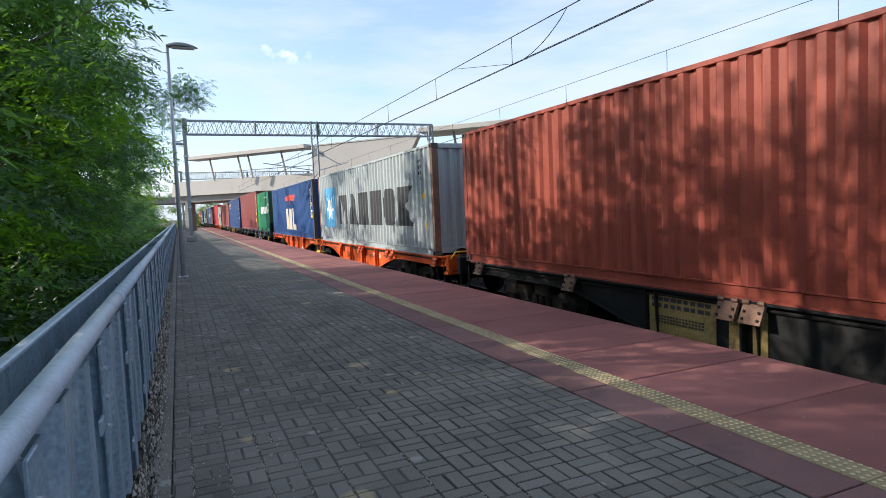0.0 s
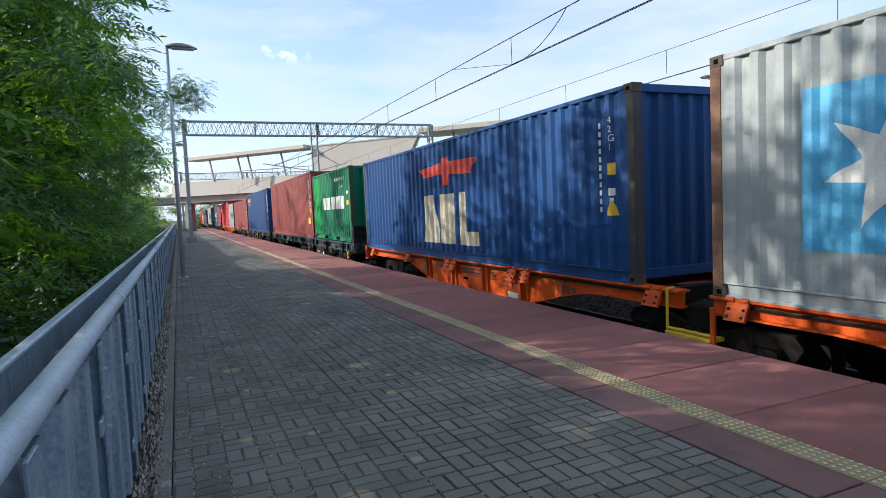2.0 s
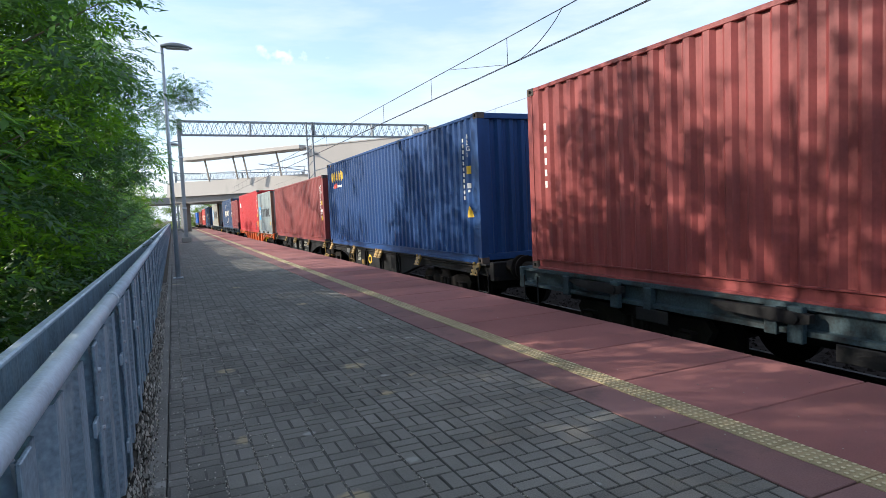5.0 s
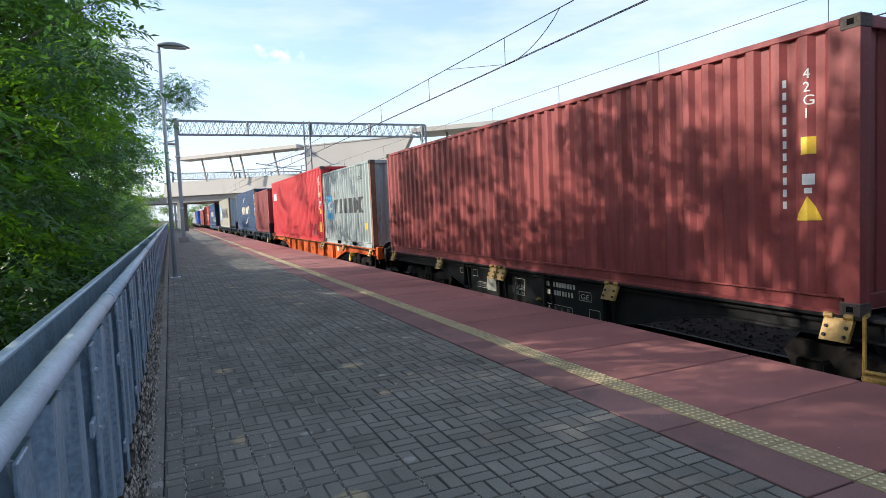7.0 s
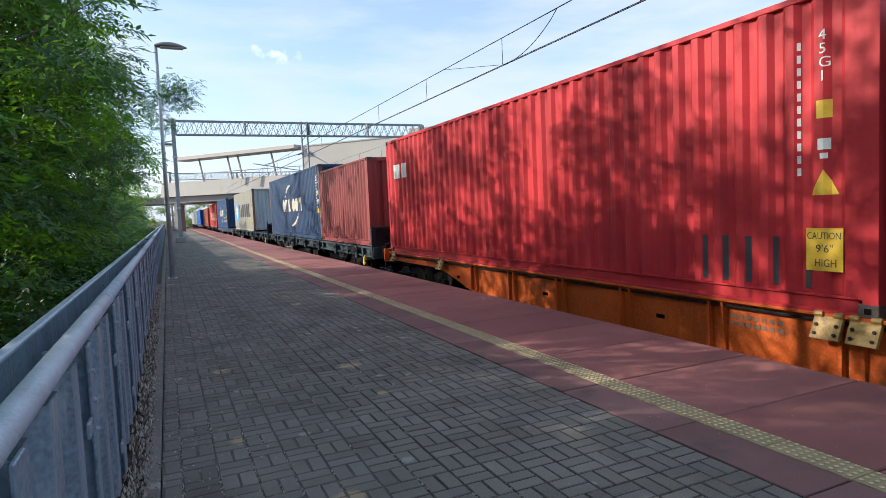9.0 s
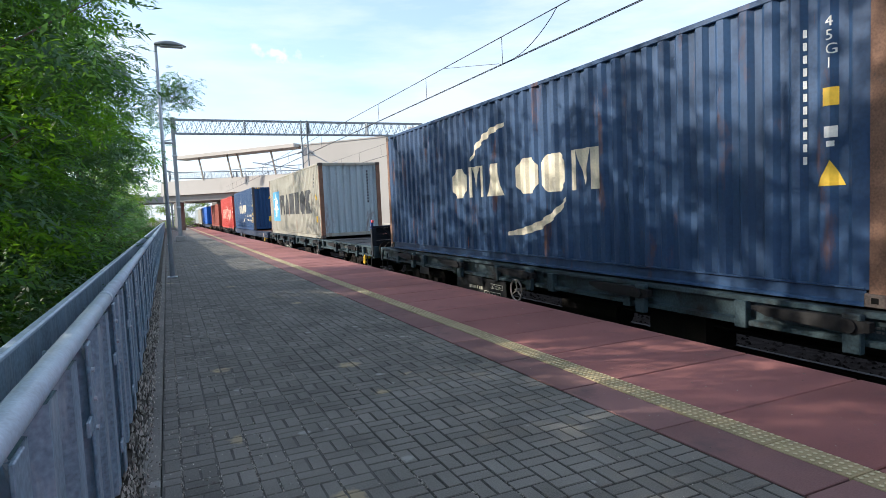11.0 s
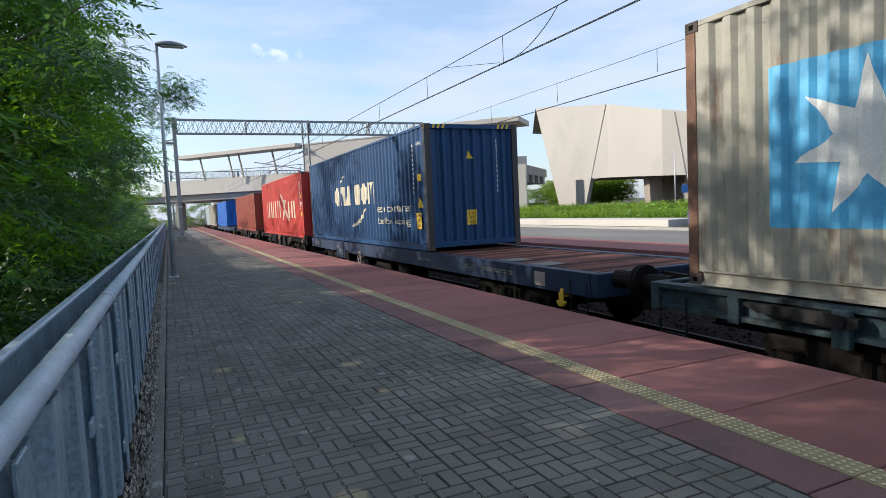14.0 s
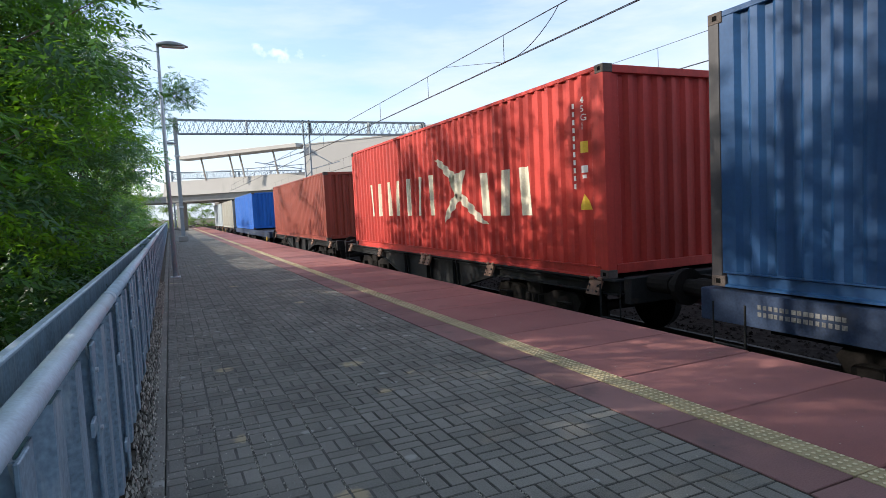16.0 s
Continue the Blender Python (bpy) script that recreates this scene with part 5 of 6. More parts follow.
side("registration", number_bars(0.78, 2.5, 11, 0.055, 0.075, 0.035), M_WHITE)
side("type_code", text_shapes("45G1", 0.56, 2.45, 0.12, True, 0.3), M_WHITE)
side("small_plate", [rect(0.42, 0.54, 1.62, 1.78)], M_YELLOW)
side("warning_triangle", triangle(0.36, 1.0, 0.24), M_YELLOW)
side("height_sticker", [rect(0.40, 0.72, 0.5, 0.88)], M_YELLOW)
side("height_text", text_shapes("CAUTION", 0.71, 0.78, 0.08, True, 0.3), M_DARKMARK, 0.008)
side("height_text", text_shapes("9'6\"", 0.64, 0.67, 0.09, True, 0.16), M_DARKMARK, 0.008)
side("height_text", text_shapes("HIGH", 0.65, 0.55, 0.09, True, 0.2), M_DARKMARK, 0.008)
end("warning_triangle", triangle(1.05, 2.1, 0.2), M_YELLOW)
end("height_sticker", [rect(1.02, 1.28, 0.55, 0.9)], M_YELLOW)
end("height_text", text_shapes("CAUTION", 1.03, 0.8, 0.07, False, 0.24), M_DARKMARK, 0.008)
end("height_text", text_shapes("9'6\"", 1.08, 0.69, 0.08, False, 0.13), M_DARKMARK, 0.008)
end("height_text", text_shapes("HIGH", 1.08, 0.58, 0.08, False, 0.16), M_DARKMARK, 0.008)
end("registration", [rect(1.86, 1.92, 2.47 - i * 0.118, 2.55 - i * 0.118) for i in range(11)], M_WHITE)

for a in (0.2, 0.32, 0.44, 1.88, 2.0, 2.12):
    part("hazard_stripe", Geo().add([(a - 1.219, 0.009, 2.79), (a - 1.159, 0.009, 2.79), (a - 1.129, 0.009, 2.88), (a - 1.189, 0.009, 2.88)], [(0, 1, 2, 3)]), M_YELLOW, c)

c, side, end = H1
side("wordmark_block", blocks(10.7, 5.6, 0.9, 1.8, 7, 0.30, 0.05), M_CREAM_MARK)
side("wordmark_block", blocks(3.8, 1.7, 0.88, 1.68, 3, 0.42, 0.06), M_CREAM_MARK)
side("winged_emblem", [[(5.75, 2.1), (5.55, 2.12), (4.75, 1.75), (4.9, 1.55)], [(5.0, 1.7), (4.3, 1.8), (4.45, 1.3), (4.85, 1.3)],
                       [(4.85, 1.32), (4.4, 1.32), (3.4, 0.72), (3.75, 0.75)], [(5.35, 0.7), (5.15, 1.1), (4.75, 1.36), (4.5, 1.25)]], M_CREAM_MARK)
code_panel(side, HIGH, "45G1", 0.95)


def motions():
    for ob in WAGONS + CARGO:
        x, y, z = ob.location
        walk(ob, [(t, pose(x, y - SPEED * t, z)) for t in (0.0, 4.0, 8.0, 12.0, 16.0)])
    step = 1.0 / 15
    for ws, y in WHEELS:
        rows = []
        for i in range(241):
            rows.append((i * step, pose(0, y, 0.46, math.degrees(SPEED * i * step / 0.46))))
        walk(ws, rows)

# ---- railing beside the platform ----
RAIL_X, RAIL_H = -0.36, 1.065


def railing():
    """Handrail tube before upright folded steel sheets bolted to flat posts, and a plain sheet wall close behind."""
    f = thing("railing", "grey-blue folded steel railing with worn tubular handrail", "railing", (RAIL_X, 0, 0))
    tube = Geo()
    y = -8.0
    while y < 111:
        tube.tube((0, y, RAIL_H), (0, y + 5.99, RAIL_H), 0.040, 18)
        tube.tube((0, y + 5.94, RAIL_H), (0, y + 6.04, RAIL_H), 0.0425, 18)
        y += 6.0
    part("handrail", tube, M_RAIL, f, "worn shiny steel tube", True)
    top = RAIL_H - 0.05
    prof, k = [], 0
    for k in range(3):
        b = k * 0.425
        prof += [(b, 0.0), (b + 0.15, 0.0), (b + 0.19, 0.055), (b + 0.385, 0.055)]
    prof.append((1.27, 0.0))
    sheet = wall(prof, 0.03, top, lambda s, d, z: (0.028 - d, s, z)).mesh("folded_sheet")
    post = Geo().box(0.03, 0.042, -0.055, 0.055, 0.015, top + 0.01, 0.003).mesh("post")
    web = Geo().box(-0.12, 0.03, -0.006, 0.006, -0.1, top).mesh("post_web")
    clip_plate = Geo().box(0.026, 0.04, -0.05, 0.05, -0.03, 0.03, 0.003).mesh("clip_plate")
    bolt = Geo().tube((0.04, 0, 0), (0.053, 0, 0), 0.011, 8).mesh("bolt")
    bracket = Geo().tube((0.03, 0, RAIL_H - 0.1), (0.0, 0, RAIL_H - 0.03), 0.012, 6).mesh("bracket")
    for me in (sheet, post, web, clip_plate):
        me.materials.append(M_FENCE)
    for me in (bolt, bracket):
        me.materials.append(M_GALV)
    y, n = -5.2 + 0.35, 0
    while y < 104:
        part("folded_sheet", sheet, M_FENCE, f).location = (0, y + 0.004, 0)
        p = part("post", post, M_FENCE, f)
        p.location = (0, y, 0)
        if y < 30:
            part("post_web", web, M_FENCE, p)
            part("bracket", bracket, M_GALV, p)
            for z in (top - 0.1, top - 0.22, top - 0.34):
                part("bolt", bolt, M_GALV, p).location = (0, 0, z)
            for z, dy in ((top - 0.30, -0.115), (0.2, -0.115)):
                part("clip_plate", clip_plate, M_FENCE, p).location = (0, dy, z)
        y += 1.275
    part("back_sheet", Geo().box(-0.262, -0.25, -8, 110, -0.6, 1.0), M_FENCE, f)
    part("back_cap", Geo().box(-0.285, -0.235, -8, 110, 1.0, 1.028, 0.008), M_RAIL, f, "pale sheet-metal capping")
    return f


railing()
g = Geo()
r = random.Random(3)
for i in range(2600):
    y, x = r.uniform(2.2, 16), r.uniform(-0.335, -0.20)
    s = r.uniform(0.008, 0.022)
    a = r.uniform(0, 3)
    g.add([(x + math.cos(a + w) * s, y + math.sin(a + w) * s * 1.3, -0.02) for w in (0, 2.1, 4.2)] + [(x, y, s * 0.9)], [(0, 1, 3), (1, 2, 3), (2, 0, 3)])
tagged(part("gravel_strip", g, M_GRIT), "loose gravel along the foot of the railing", "gravel", kind="stuff")
setting("gravel_bed", Geo().box(-0.62, -0.2, Y0, 110, -0.4, -0.03), M_SOIL, "dark earth strip under the railing", "ground")
setting("edging", Geo().box(-0.235, -0.135, Y0, Y1, -0.4, -0.004, 0.008), M_PAVER, "narrow concrete edging stone", "edging")
g = Geo()
JOINT_AT = (BRICK_X - 0.005 + 0.135) % 0.2
for i in range(1900):
    y = 2.2 + 12 * r.random() ** 1.6
    x = -0.2 + 0.75 * r.random() ** 2.2 if i < 1500 else r.uniform(-0.1, 4.8)
    s = r.uniform(0.004, 0.010) if i < 1500 else r.uniform(0.003, 0.007)
    a = r.uniform(0, 3)
    g.add([(x + math.cos(a + w) * s, y + math.sin(a + w) * s * 1.4, 0.0) for w in (0, 2.1, 4.2)] + [(x, y, s * 0.7)], [(0, 1, 3), (1, 2, 3), (2, 0, 3)])
for k in range(150):
    line = -0.135 + 0.2 * int(9 * r.random() ** 1.7) if r.random() < 0.75 else -0.135 + 0.1 * int(9 * r.random())
    y0, run = 2.2 + 9 * r.random() ** 1.5, r.uniform(0.05, 0.45)
    for i in range(int(run * 70)):
        x, y, s, a = line + JOINT_AT + r.gauss(0, 0.006), y0 + run * r.random(), r.uniform(0.004, 0.010), r.uniform(0, 3)
        g.add([(x + math.cos(a + w) * s, y + math.sin(a + w) * s * 1.3, -0.005) for w in (0, 2.1, 4.2)] + [(x, y, s * 0.5)], [(0, 1, 3), (1, 2, 3), (2, 0, 3)])
tagged(part("grit", g, M_GRIT), "pale grit and dry leaf bits scattered on the paving", "grit", kind="stuff")


# ---- platform furniture, gantry and wires ----
def street_lamp(label, x, y, h, heads, group):
    s = thing("street_lamp", label, "street lamp", (x, y, 0), group)
    part("base_plate", Geo().box(-0.12, 0.12, -0.12, 0.12, 0.0, 0.03, 0.005), M_GALV, s)
    part("pole", Geo().tube((0, 0, 0.03), (0, 0, h), 0.062, 12, 0.036), M_GALV, s, "", True)
    for d in heads:
        vs, fs, rows, cols = [], [], 12, 9
        for i in range(rows + 1):
            f = i / rows
            up, half = 0.13 * math.sin(math.pi * (0.12 + 0.86 * f)) ** 0.8, 0.15 * max(0.15, math.sin(math.pi * (0.10 + 0.86 * f))) ** 0.6
            for j in range(cols + 1):
                a = math.pi * j / cols
                vs.append((d * (-0.03 + 0.75 * f), math.cos(a) * half, h - 0.02 + math.sin(a) * up))
        for i in range(rows):
            for j in range(cols):
                k = i * (cols + 1) + j
                fs.append((k, k + 1, k + cols + 2, k + cols + 1))
            fs.append((i * (cols + 1), (i + 1) * (cols + 1), (i + 1) * (cols + 1) + cols, i * (cols + 1) + cols))
        head = part("lamp_head", Geo().add(vs, fs), M_LAMP, s, "", True)
        part("glass", Geo().box(min(0.1 * d, 0.64 * d), max(0.1 * d, 0.64 * d), -0.1, 0.1, h - 0.05, h - 0.02, 0.01), M_LENS, head)
    return s


street_lamp("grey steel platform lamp with one flat head", 0.04, 17.07, 5.9, (1,), "platform lamps")
street_lamp("grey steel platform lamp with one flat head", 0.04, 44.0 - 5.0, 5.9, (1,), "platform lamps")
street_lamp("grey steel platform lamp with one flat head", 0.04, 62.0, 5.9, (1,), "platform lamps")
street_lamp("white twin-headed lamp across the tracks", 19.5, 17.64, 6.1, (1, -1), "lamps by the bus lane")


M_MAST = material("dull_grey_mast_paint", (0.235, 0.255, 0.27), 0.6, 0.1, 0.15, 3)


def lattice(parent, x0, x1, y, z0, z1, n):
    for dy in (-0.25, 0.25):
        for z in (z0, z1):
            part("chord", Geo().box(x0, x1, y + dy - 0.035, y + dy + 0.035, z - 0.04, z + 0.04), M_MAST, parent)
    for i in range(n):
        a, b = x0 + (x1 - x0) * i / n, x0 + (x1 - x0) * (i + 1) / n
        for dy in (-0.25, 0.25):
            e0, e1 = (z0, z1) if dy < 0 else (z1, z0)
            p = ((a, y + dy, e0), ((a + b) / 2, y + dy, e1)), (((a + b) / 2, y + dy, e1), (b, y + dy, e0))
            for q0, q1 in p:
                part("lattice_bar", Geo().beam(q0, q1, 0.028), M_MAST, parent)
        part("lattice_bar", Geo().beam((a, y - 0.25, z0), (b, y - 0.25, z1), 0.03), M_MAST, parent)
    for i in range(5):
        a = x0 + (x1 - x0) * i / 4
        part("lattice_post", Geo().box(a - 0.04, a + 0.04, y - 0.29, y + 0.29, z0, z1), M_MAST, parent)


def mast(parent, x, y, z0, h, w=0.3):
    for dx in (-w / 2, w / 2):
        part("mast_leg", Geo().box(x + dx - 0.04, x + dx + 0.04, y - 0.12, y + 0.12, z0, h), M_MAST, parent)
    k = z0 + 0.4
    while k < h - 0.5:
        part("mast_tie", Geo().beam((x - w / 2, y - 0.1, k), (x + w / 2, y - 0.1, k + 0.45), 0.04), M_MAST, parent)
        k += 0.9


def gantry(y, x0, x1, mid, z0, z1, label):
    s = thing("overhead_line_gantry", label, "gantry", (0, y, 0), "overhead line gantries")
    lattice(s, x0, x1, 0, z0, z1, 30)
    part("mast_post", Geo().box(x0 - 0.27, x0 - 0.03, -0.12, 0.12, 0.0, z1 + 0.15, 0.015), M_MAST, s)
    for z in (2.2, z0 - 1.5):
        part("mast_collar", Geo().box(x0 - 0.31, x0 + 0.01, -0.16, 0.16, z, z + 0.12, 0.01), M_GALV, s)
    part("mast_bracket", Geo().beam((x0 - 0.27, 0, z0 - 0.4), (x0 - 0.75, 0, z0 - 0.5), 0.07), M_MAST, s)
    part("mast_foot", Geo().box(x0 - 0.45, x0 + 0.15, -0.3, 0.3, 0.0, 0.35, 0.03), M_CONC_DARK, s)
    mast(s, mid, 0, RAIL_Z - 0.2, z1 + 0.1, 0.42)
    mast(s, x1, 0, 0.0, z1)
    for tx, d in ((TRACK_X, 1), (TRACK2_X, -1)):
        root = mid - d * 0.2
        part("cantilever", Geo().tube((root, 0, 5.9), (tx - d * 0.3, 0, 5.0), 0.03, 6), M_GALV, s)
        part("cantilever", Geo().tube((root, 0, 4.6), (tx - d * 0.9, 0, 5.15), 0.03, 6), M_GALV, s)
        part("insulator", Geo().tube((root, 0, 5.9), (root - d * 0.35, 0, 5.75), 0.06, 8), M_CONC_DARK, s)
    return s


gantry(43.8, 0.92, 18.4, 9.35, 7.08, 7.98, "grey lattice gantry spanning both tracks")
gantry(92.0, 0.92, 18.4, 9.35, 7.0, 7.9, "grey lattice gantry far down the line")


def catenary(x):
    s = thing("overhead_wire", "dark overhead contact wire with droppers", "overhead wire", (x, 0, 0), "overhead wires")
    low = 4.45 if x < 8 else 4.37
    for dx in (0, 0.04):
        part("contact_wire", Geo().tube((dx, -40, low), (dx, 140, low - 0.05), 0.0075, 6), M_WIRE, s)
    if x < 8:
        j, pts = Geo(), []
        for i in range(11):
            w = i / 10
            pts.append((0.02, 9.2 + 2.1 * w, 5.0 - 0.55 * math.sin(w * math.pi / 2) ** 0.8 - 0.06 * math.sin(w * math.pi)))
        for a, b in zip(pts, pts[1:]):
            j.tube(a, b, 0.008, 5)
        part("jumper_wire", j, M_WIRE, s)
        part("stay_wire", Geo().tube((0, 11.3, 4.47), (0, 14.0, 4.97), 0.006, 5), M_WIRE, s)
    part("carrier_wire", Geo().tube((0, -40, 5.0), (0, 140, 4.95), 0.010 if x < 8 else 0.006, 6), M_WIRE, s)
    y = -1.0
    while y < 90:
        part("dropper", Geo().tube((0, y, 4.44), (0, y, 4.99), 0.007, 5), M_WIRE, s)
        y += 4.05
    return s


catenary(TRACK_X)
catenary(TRACK2_X)

# ---- overpass and concrete hall ----
SKEW = Matrix.Rotation(radians(-43.5), 4, "Z")
over = thing("overpass", "pale concrete road overpass crossing the tracks askew", "bridge")
over.matrix_basis = Matrix.Translation((1.9, 80, 0)) @ SKEW
part("parapet", Geo().prism([(-0.3, 4.3), (0.0, 6.05), (0.35, 6.05), (0.35, 4.3)], 0, -3, 42), M_CONCRETE, over)
# deck, girders and piers use a darker concrete than the parapet
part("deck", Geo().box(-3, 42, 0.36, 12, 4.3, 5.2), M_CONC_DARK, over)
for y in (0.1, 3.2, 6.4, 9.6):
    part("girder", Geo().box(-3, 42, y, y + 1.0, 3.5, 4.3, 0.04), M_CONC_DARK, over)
for x in (-2.4, 18.5):
    for y in (2.0, 9.0):
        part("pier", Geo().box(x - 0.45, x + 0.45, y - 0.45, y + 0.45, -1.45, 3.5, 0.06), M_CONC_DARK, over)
for k in range(19):
    part("baluster", Geo().box(-2.8 + k * 2.4 - 0.03, -2.8 + k * 2.4 + 0.03, 0.1, 0.16, 6.05, 6.9), M_GALV, over)
part("guard_rail", Geo().box(-3, 41, 0.1, 0.16, 6.88, 6.95), M_GALV, over)
over2 = thing("far_overpass", "second concrete bridge deck farther down the line", "bridge", (0, 104, 0))
part("deck", Geo().box(-30, 40, 0, 9, 4.0, 5.0, 0.05), M_CONC_DARK, over2)
part("pier", Geo().box(-6.5, -5.5, 3, 6, -1.45, 4.0, 0.05), M_CONC_DARK, over2)
part("pier", Geo().box(14.0, 15.0, 3, 6, -1.45, 4.0, 0.05), M_CONC_DARK, over2)

canopy = thing("ramp_canopy", "pale roof canopy on slanted dark struts", "canopy")
canopy.matrix_basis = Matrix.Translation((1.6, 80.6, 0)) @ Matrix.Rotation(radians(-51.2), 4, "Z")
part("roof_slab", Geo().box(0, 18.6, -0.5, 1.6, 8.55, 9.0, 0.04), M_CONCRETE, canopy)
for x in (3.4, 8.0, 9.6, 14.6):
    part("strut", Geo().beam((x, 0.3, 8.6), (x + 0.6, 0.3, 5.9), 0.14), M_DARKIN, canopy)
ramp = thing("ramp_wall", "large pale concrete ramp wall with slanting end", "wall")
ramp.matrix_basis = Matrix.Translation((13.7, 66.0, 0)) @ Matrix.Rotation(radians(-45.0), 4, "Z")
part("panel", Geo().prism([(0, -1.4), (0, 8.75), (12.6, 8.9), (11.6, 7.2), (11.6, -1.4)], 1, 0, 0.8), M_CONCRETE, ramp)
part("coping", Geo().prism([(-0.2, 8.75), (12.6, 8.9), (12.6, 9.02), (-0.2, 8.87)], 1, -0.06, 0.9), M_CONCRETE, ramp)
part("roof_slab", Geo().box(13.0, 24, -1.0, 3.5, 9.0, 9.5, 0.04), M_CONCRETE, ramp)
part("lower_wall", Geo().box(11.7, 24, 1.2, 1.6, -1.4, 5.2), M_CONCRETE, ramp)
for x in (13.4, 16.2, 19.0):
    part("strut", Geo().beam((x, 0.6, 9.0), (x + 0.5, 0.6, 5.0), 0.2), M_DARKIN, ramp)

hall = thing("concrete_hall", "long pale concrete hall with slanting joints and open ground floor", "building", (0, 0, 0))


def facade(p, q, z, mat=M_CONCRETE, name="upper_wall", thick=0.9):
    """An upright slab between two plan points; z: foot and head at p, foot and head at q."""
    p, q = Vector((*p, 0)), Vector((*q, 0))
    back = Vector((-(q - p).y, (q - p).x, 0)).normalized() * thick
    up = Vector((0, 0, 1))
    vs = [p + up * z[0], p + up * z[1], q + up * z[3], q + up * z[2]]
    return part(name, Geo().add(vs + [v + back for v in vs], [(0, 1, 2, 3), (4, 7, 6, 5), (0, 4, 5, 1), (1, 5, 6, 2), (2, 6, 7, 3), (3, 7, 4, 0)]), mat, hall)


# the raking end pier: wide at the head, narrow at the foot
HP, HQ = Vector((42.7, 64.8, 0)), Vector((46.7, 56.2, 0))


def pier(name, spots, mat, thick=0.9, proud=0.0):
    """A slab in the plane from HP to HQ; spots are (share of the way, height)."""
    out = Vector((HQ.y - HP.y, HP.x - HQ.x, 0)).normalized()
    front = [HP.lerp(HQ, f) + Vector((0, 0, z)) + out * proud for f, z in spots]
    n = len(front)
    fs = [tuple(range(n)), tuple(range(2 * n - 1, n - 1, -1))] + [(i, n + i, n + (i + 1) % n, (i + 1) % n) for i in range(n)]
    return part(name, Geo().add(front + [v - out * thick for v in front], fs), mat, hall)


pier("end_pier", ((0, 13.2), (0.986, 12.3), (0.66, 0), (0.33, 0)), M_CONCRETE)
pier("upper_wall", ((1.0, 12.3), (1.0, 3.93), (0.775, 3.95)), M_CONCRETE)
pier("joint_strip", ((0.986, 12.25), (1.0, 12.25), (0.775, 3.95), (0.761, 3.95)), M_CONC_DARK, 0.5, -0.1)
facade((46.7, 56.2), (48.9, 50), (3.93, 12.3, 3.7, 10.77))
facade((45.3, 59.1), (47.0, 63), (0, 3.9, 0, 3.9), M_CONC_DARK, "passage_wall")
facade((48.9, 50), (55.2, 40), (3.7, 10.77, 3.34, 8.39))
facade((55.2, 40), (58.4, 32.4), (3.34, 8.39, 2.3, 6.76))
facade((58.4, 32.4), (80, 24), (2.3, 6.76, 2.3, 6.6))
part("roof", Geo().add([(42.7, 64.8, 13.1), (46.7, 56.2, 12.2), (48.9, 50, 10.6), (55.2, 40, 8.2), (58.4, 32.4, 6.6), (80, 24, 6.4), (90, 70, 9), (52, 80, 12.0)],
                       [(0, 1, 7), (1, 2, 7), (2, 6, 7), (2, 3, 6), (3, 4, 6), (4, 5, 6)]), M_CONC_DARK, hall)
# soffit in the darker concrete, the walls above in the pale one
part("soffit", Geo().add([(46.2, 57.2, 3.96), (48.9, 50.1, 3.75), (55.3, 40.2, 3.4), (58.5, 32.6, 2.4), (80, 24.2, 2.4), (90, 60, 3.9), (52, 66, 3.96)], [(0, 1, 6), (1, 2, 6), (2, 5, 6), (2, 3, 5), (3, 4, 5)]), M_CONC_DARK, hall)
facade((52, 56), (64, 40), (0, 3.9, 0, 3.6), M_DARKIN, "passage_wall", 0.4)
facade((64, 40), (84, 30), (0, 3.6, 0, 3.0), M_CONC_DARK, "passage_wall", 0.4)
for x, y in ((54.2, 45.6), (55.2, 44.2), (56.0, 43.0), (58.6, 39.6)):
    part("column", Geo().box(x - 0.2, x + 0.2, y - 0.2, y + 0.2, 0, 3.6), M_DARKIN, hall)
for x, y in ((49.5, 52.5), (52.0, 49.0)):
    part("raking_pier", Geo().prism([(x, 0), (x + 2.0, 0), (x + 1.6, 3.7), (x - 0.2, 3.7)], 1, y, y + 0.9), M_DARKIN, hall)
for (ax, ay), (bx, by), z0, z1 in (((50.15, 48.0), (49.6, 48.9), 3.6, 10.3), ((54.6, 40.95), (54.95, 40.4), 3.4, 8.3)):
    d = Vector((-0.03, -0.02, 0))
    part("slanting_joint", Geo().beam(Vector((ax, ay, z0)) + d, Vector((bx, by, z1)) + d, 0.05, 0.05), M_CONC_DARK, hall)
part("notice", Geo().box(52.2, 53.1, 43.2, 43.3, 1.4, 3.0), M_WHITE, hall)


# ---- plants and signs across the road ----
WIDE = 0.15


def leaf_cloud(rng, centres, spread, count, size, flat=0.7):
    """Vertices and faces of many small bent leaves set along twigs round the given centres."""
    c = np.repeat(np.asarray(centres, float), count, axis=0)
    n = len(c)
    if np.isscalar(spread):
        spread = (spread, spread, spread * flat)
    base = c + rng.normal(0, 1, (n, 3)) * np.asarray(spread)
    way = rng.normal(0, 1, (n, 3))
    way[:, 2] = way[:, 2] * 0.5 - 0.45
    way /= np.linalg.norm(way, axis=1)[:, None]
    side = np.cross(way, rng.normal(0, 1, (n, 3)))
    side /= np.linalg.norm(side, axis=1)[:, None] + 1e-9
    k = (rng.uniform(0.7, 1.3, n) * size)[:, None]
    up = np.cross(way, side)
    v = np.stack([base, base + way * k * 0.45 + side * k * WIDE + up * k * 0.05, base + way * k, base + way * k * 0.45 - side * k * WIDE + up * k * 0.05], 1)
    f = np.arange(n * 4).reshape(n, 4)
    return v.reshape(-1, 3), f


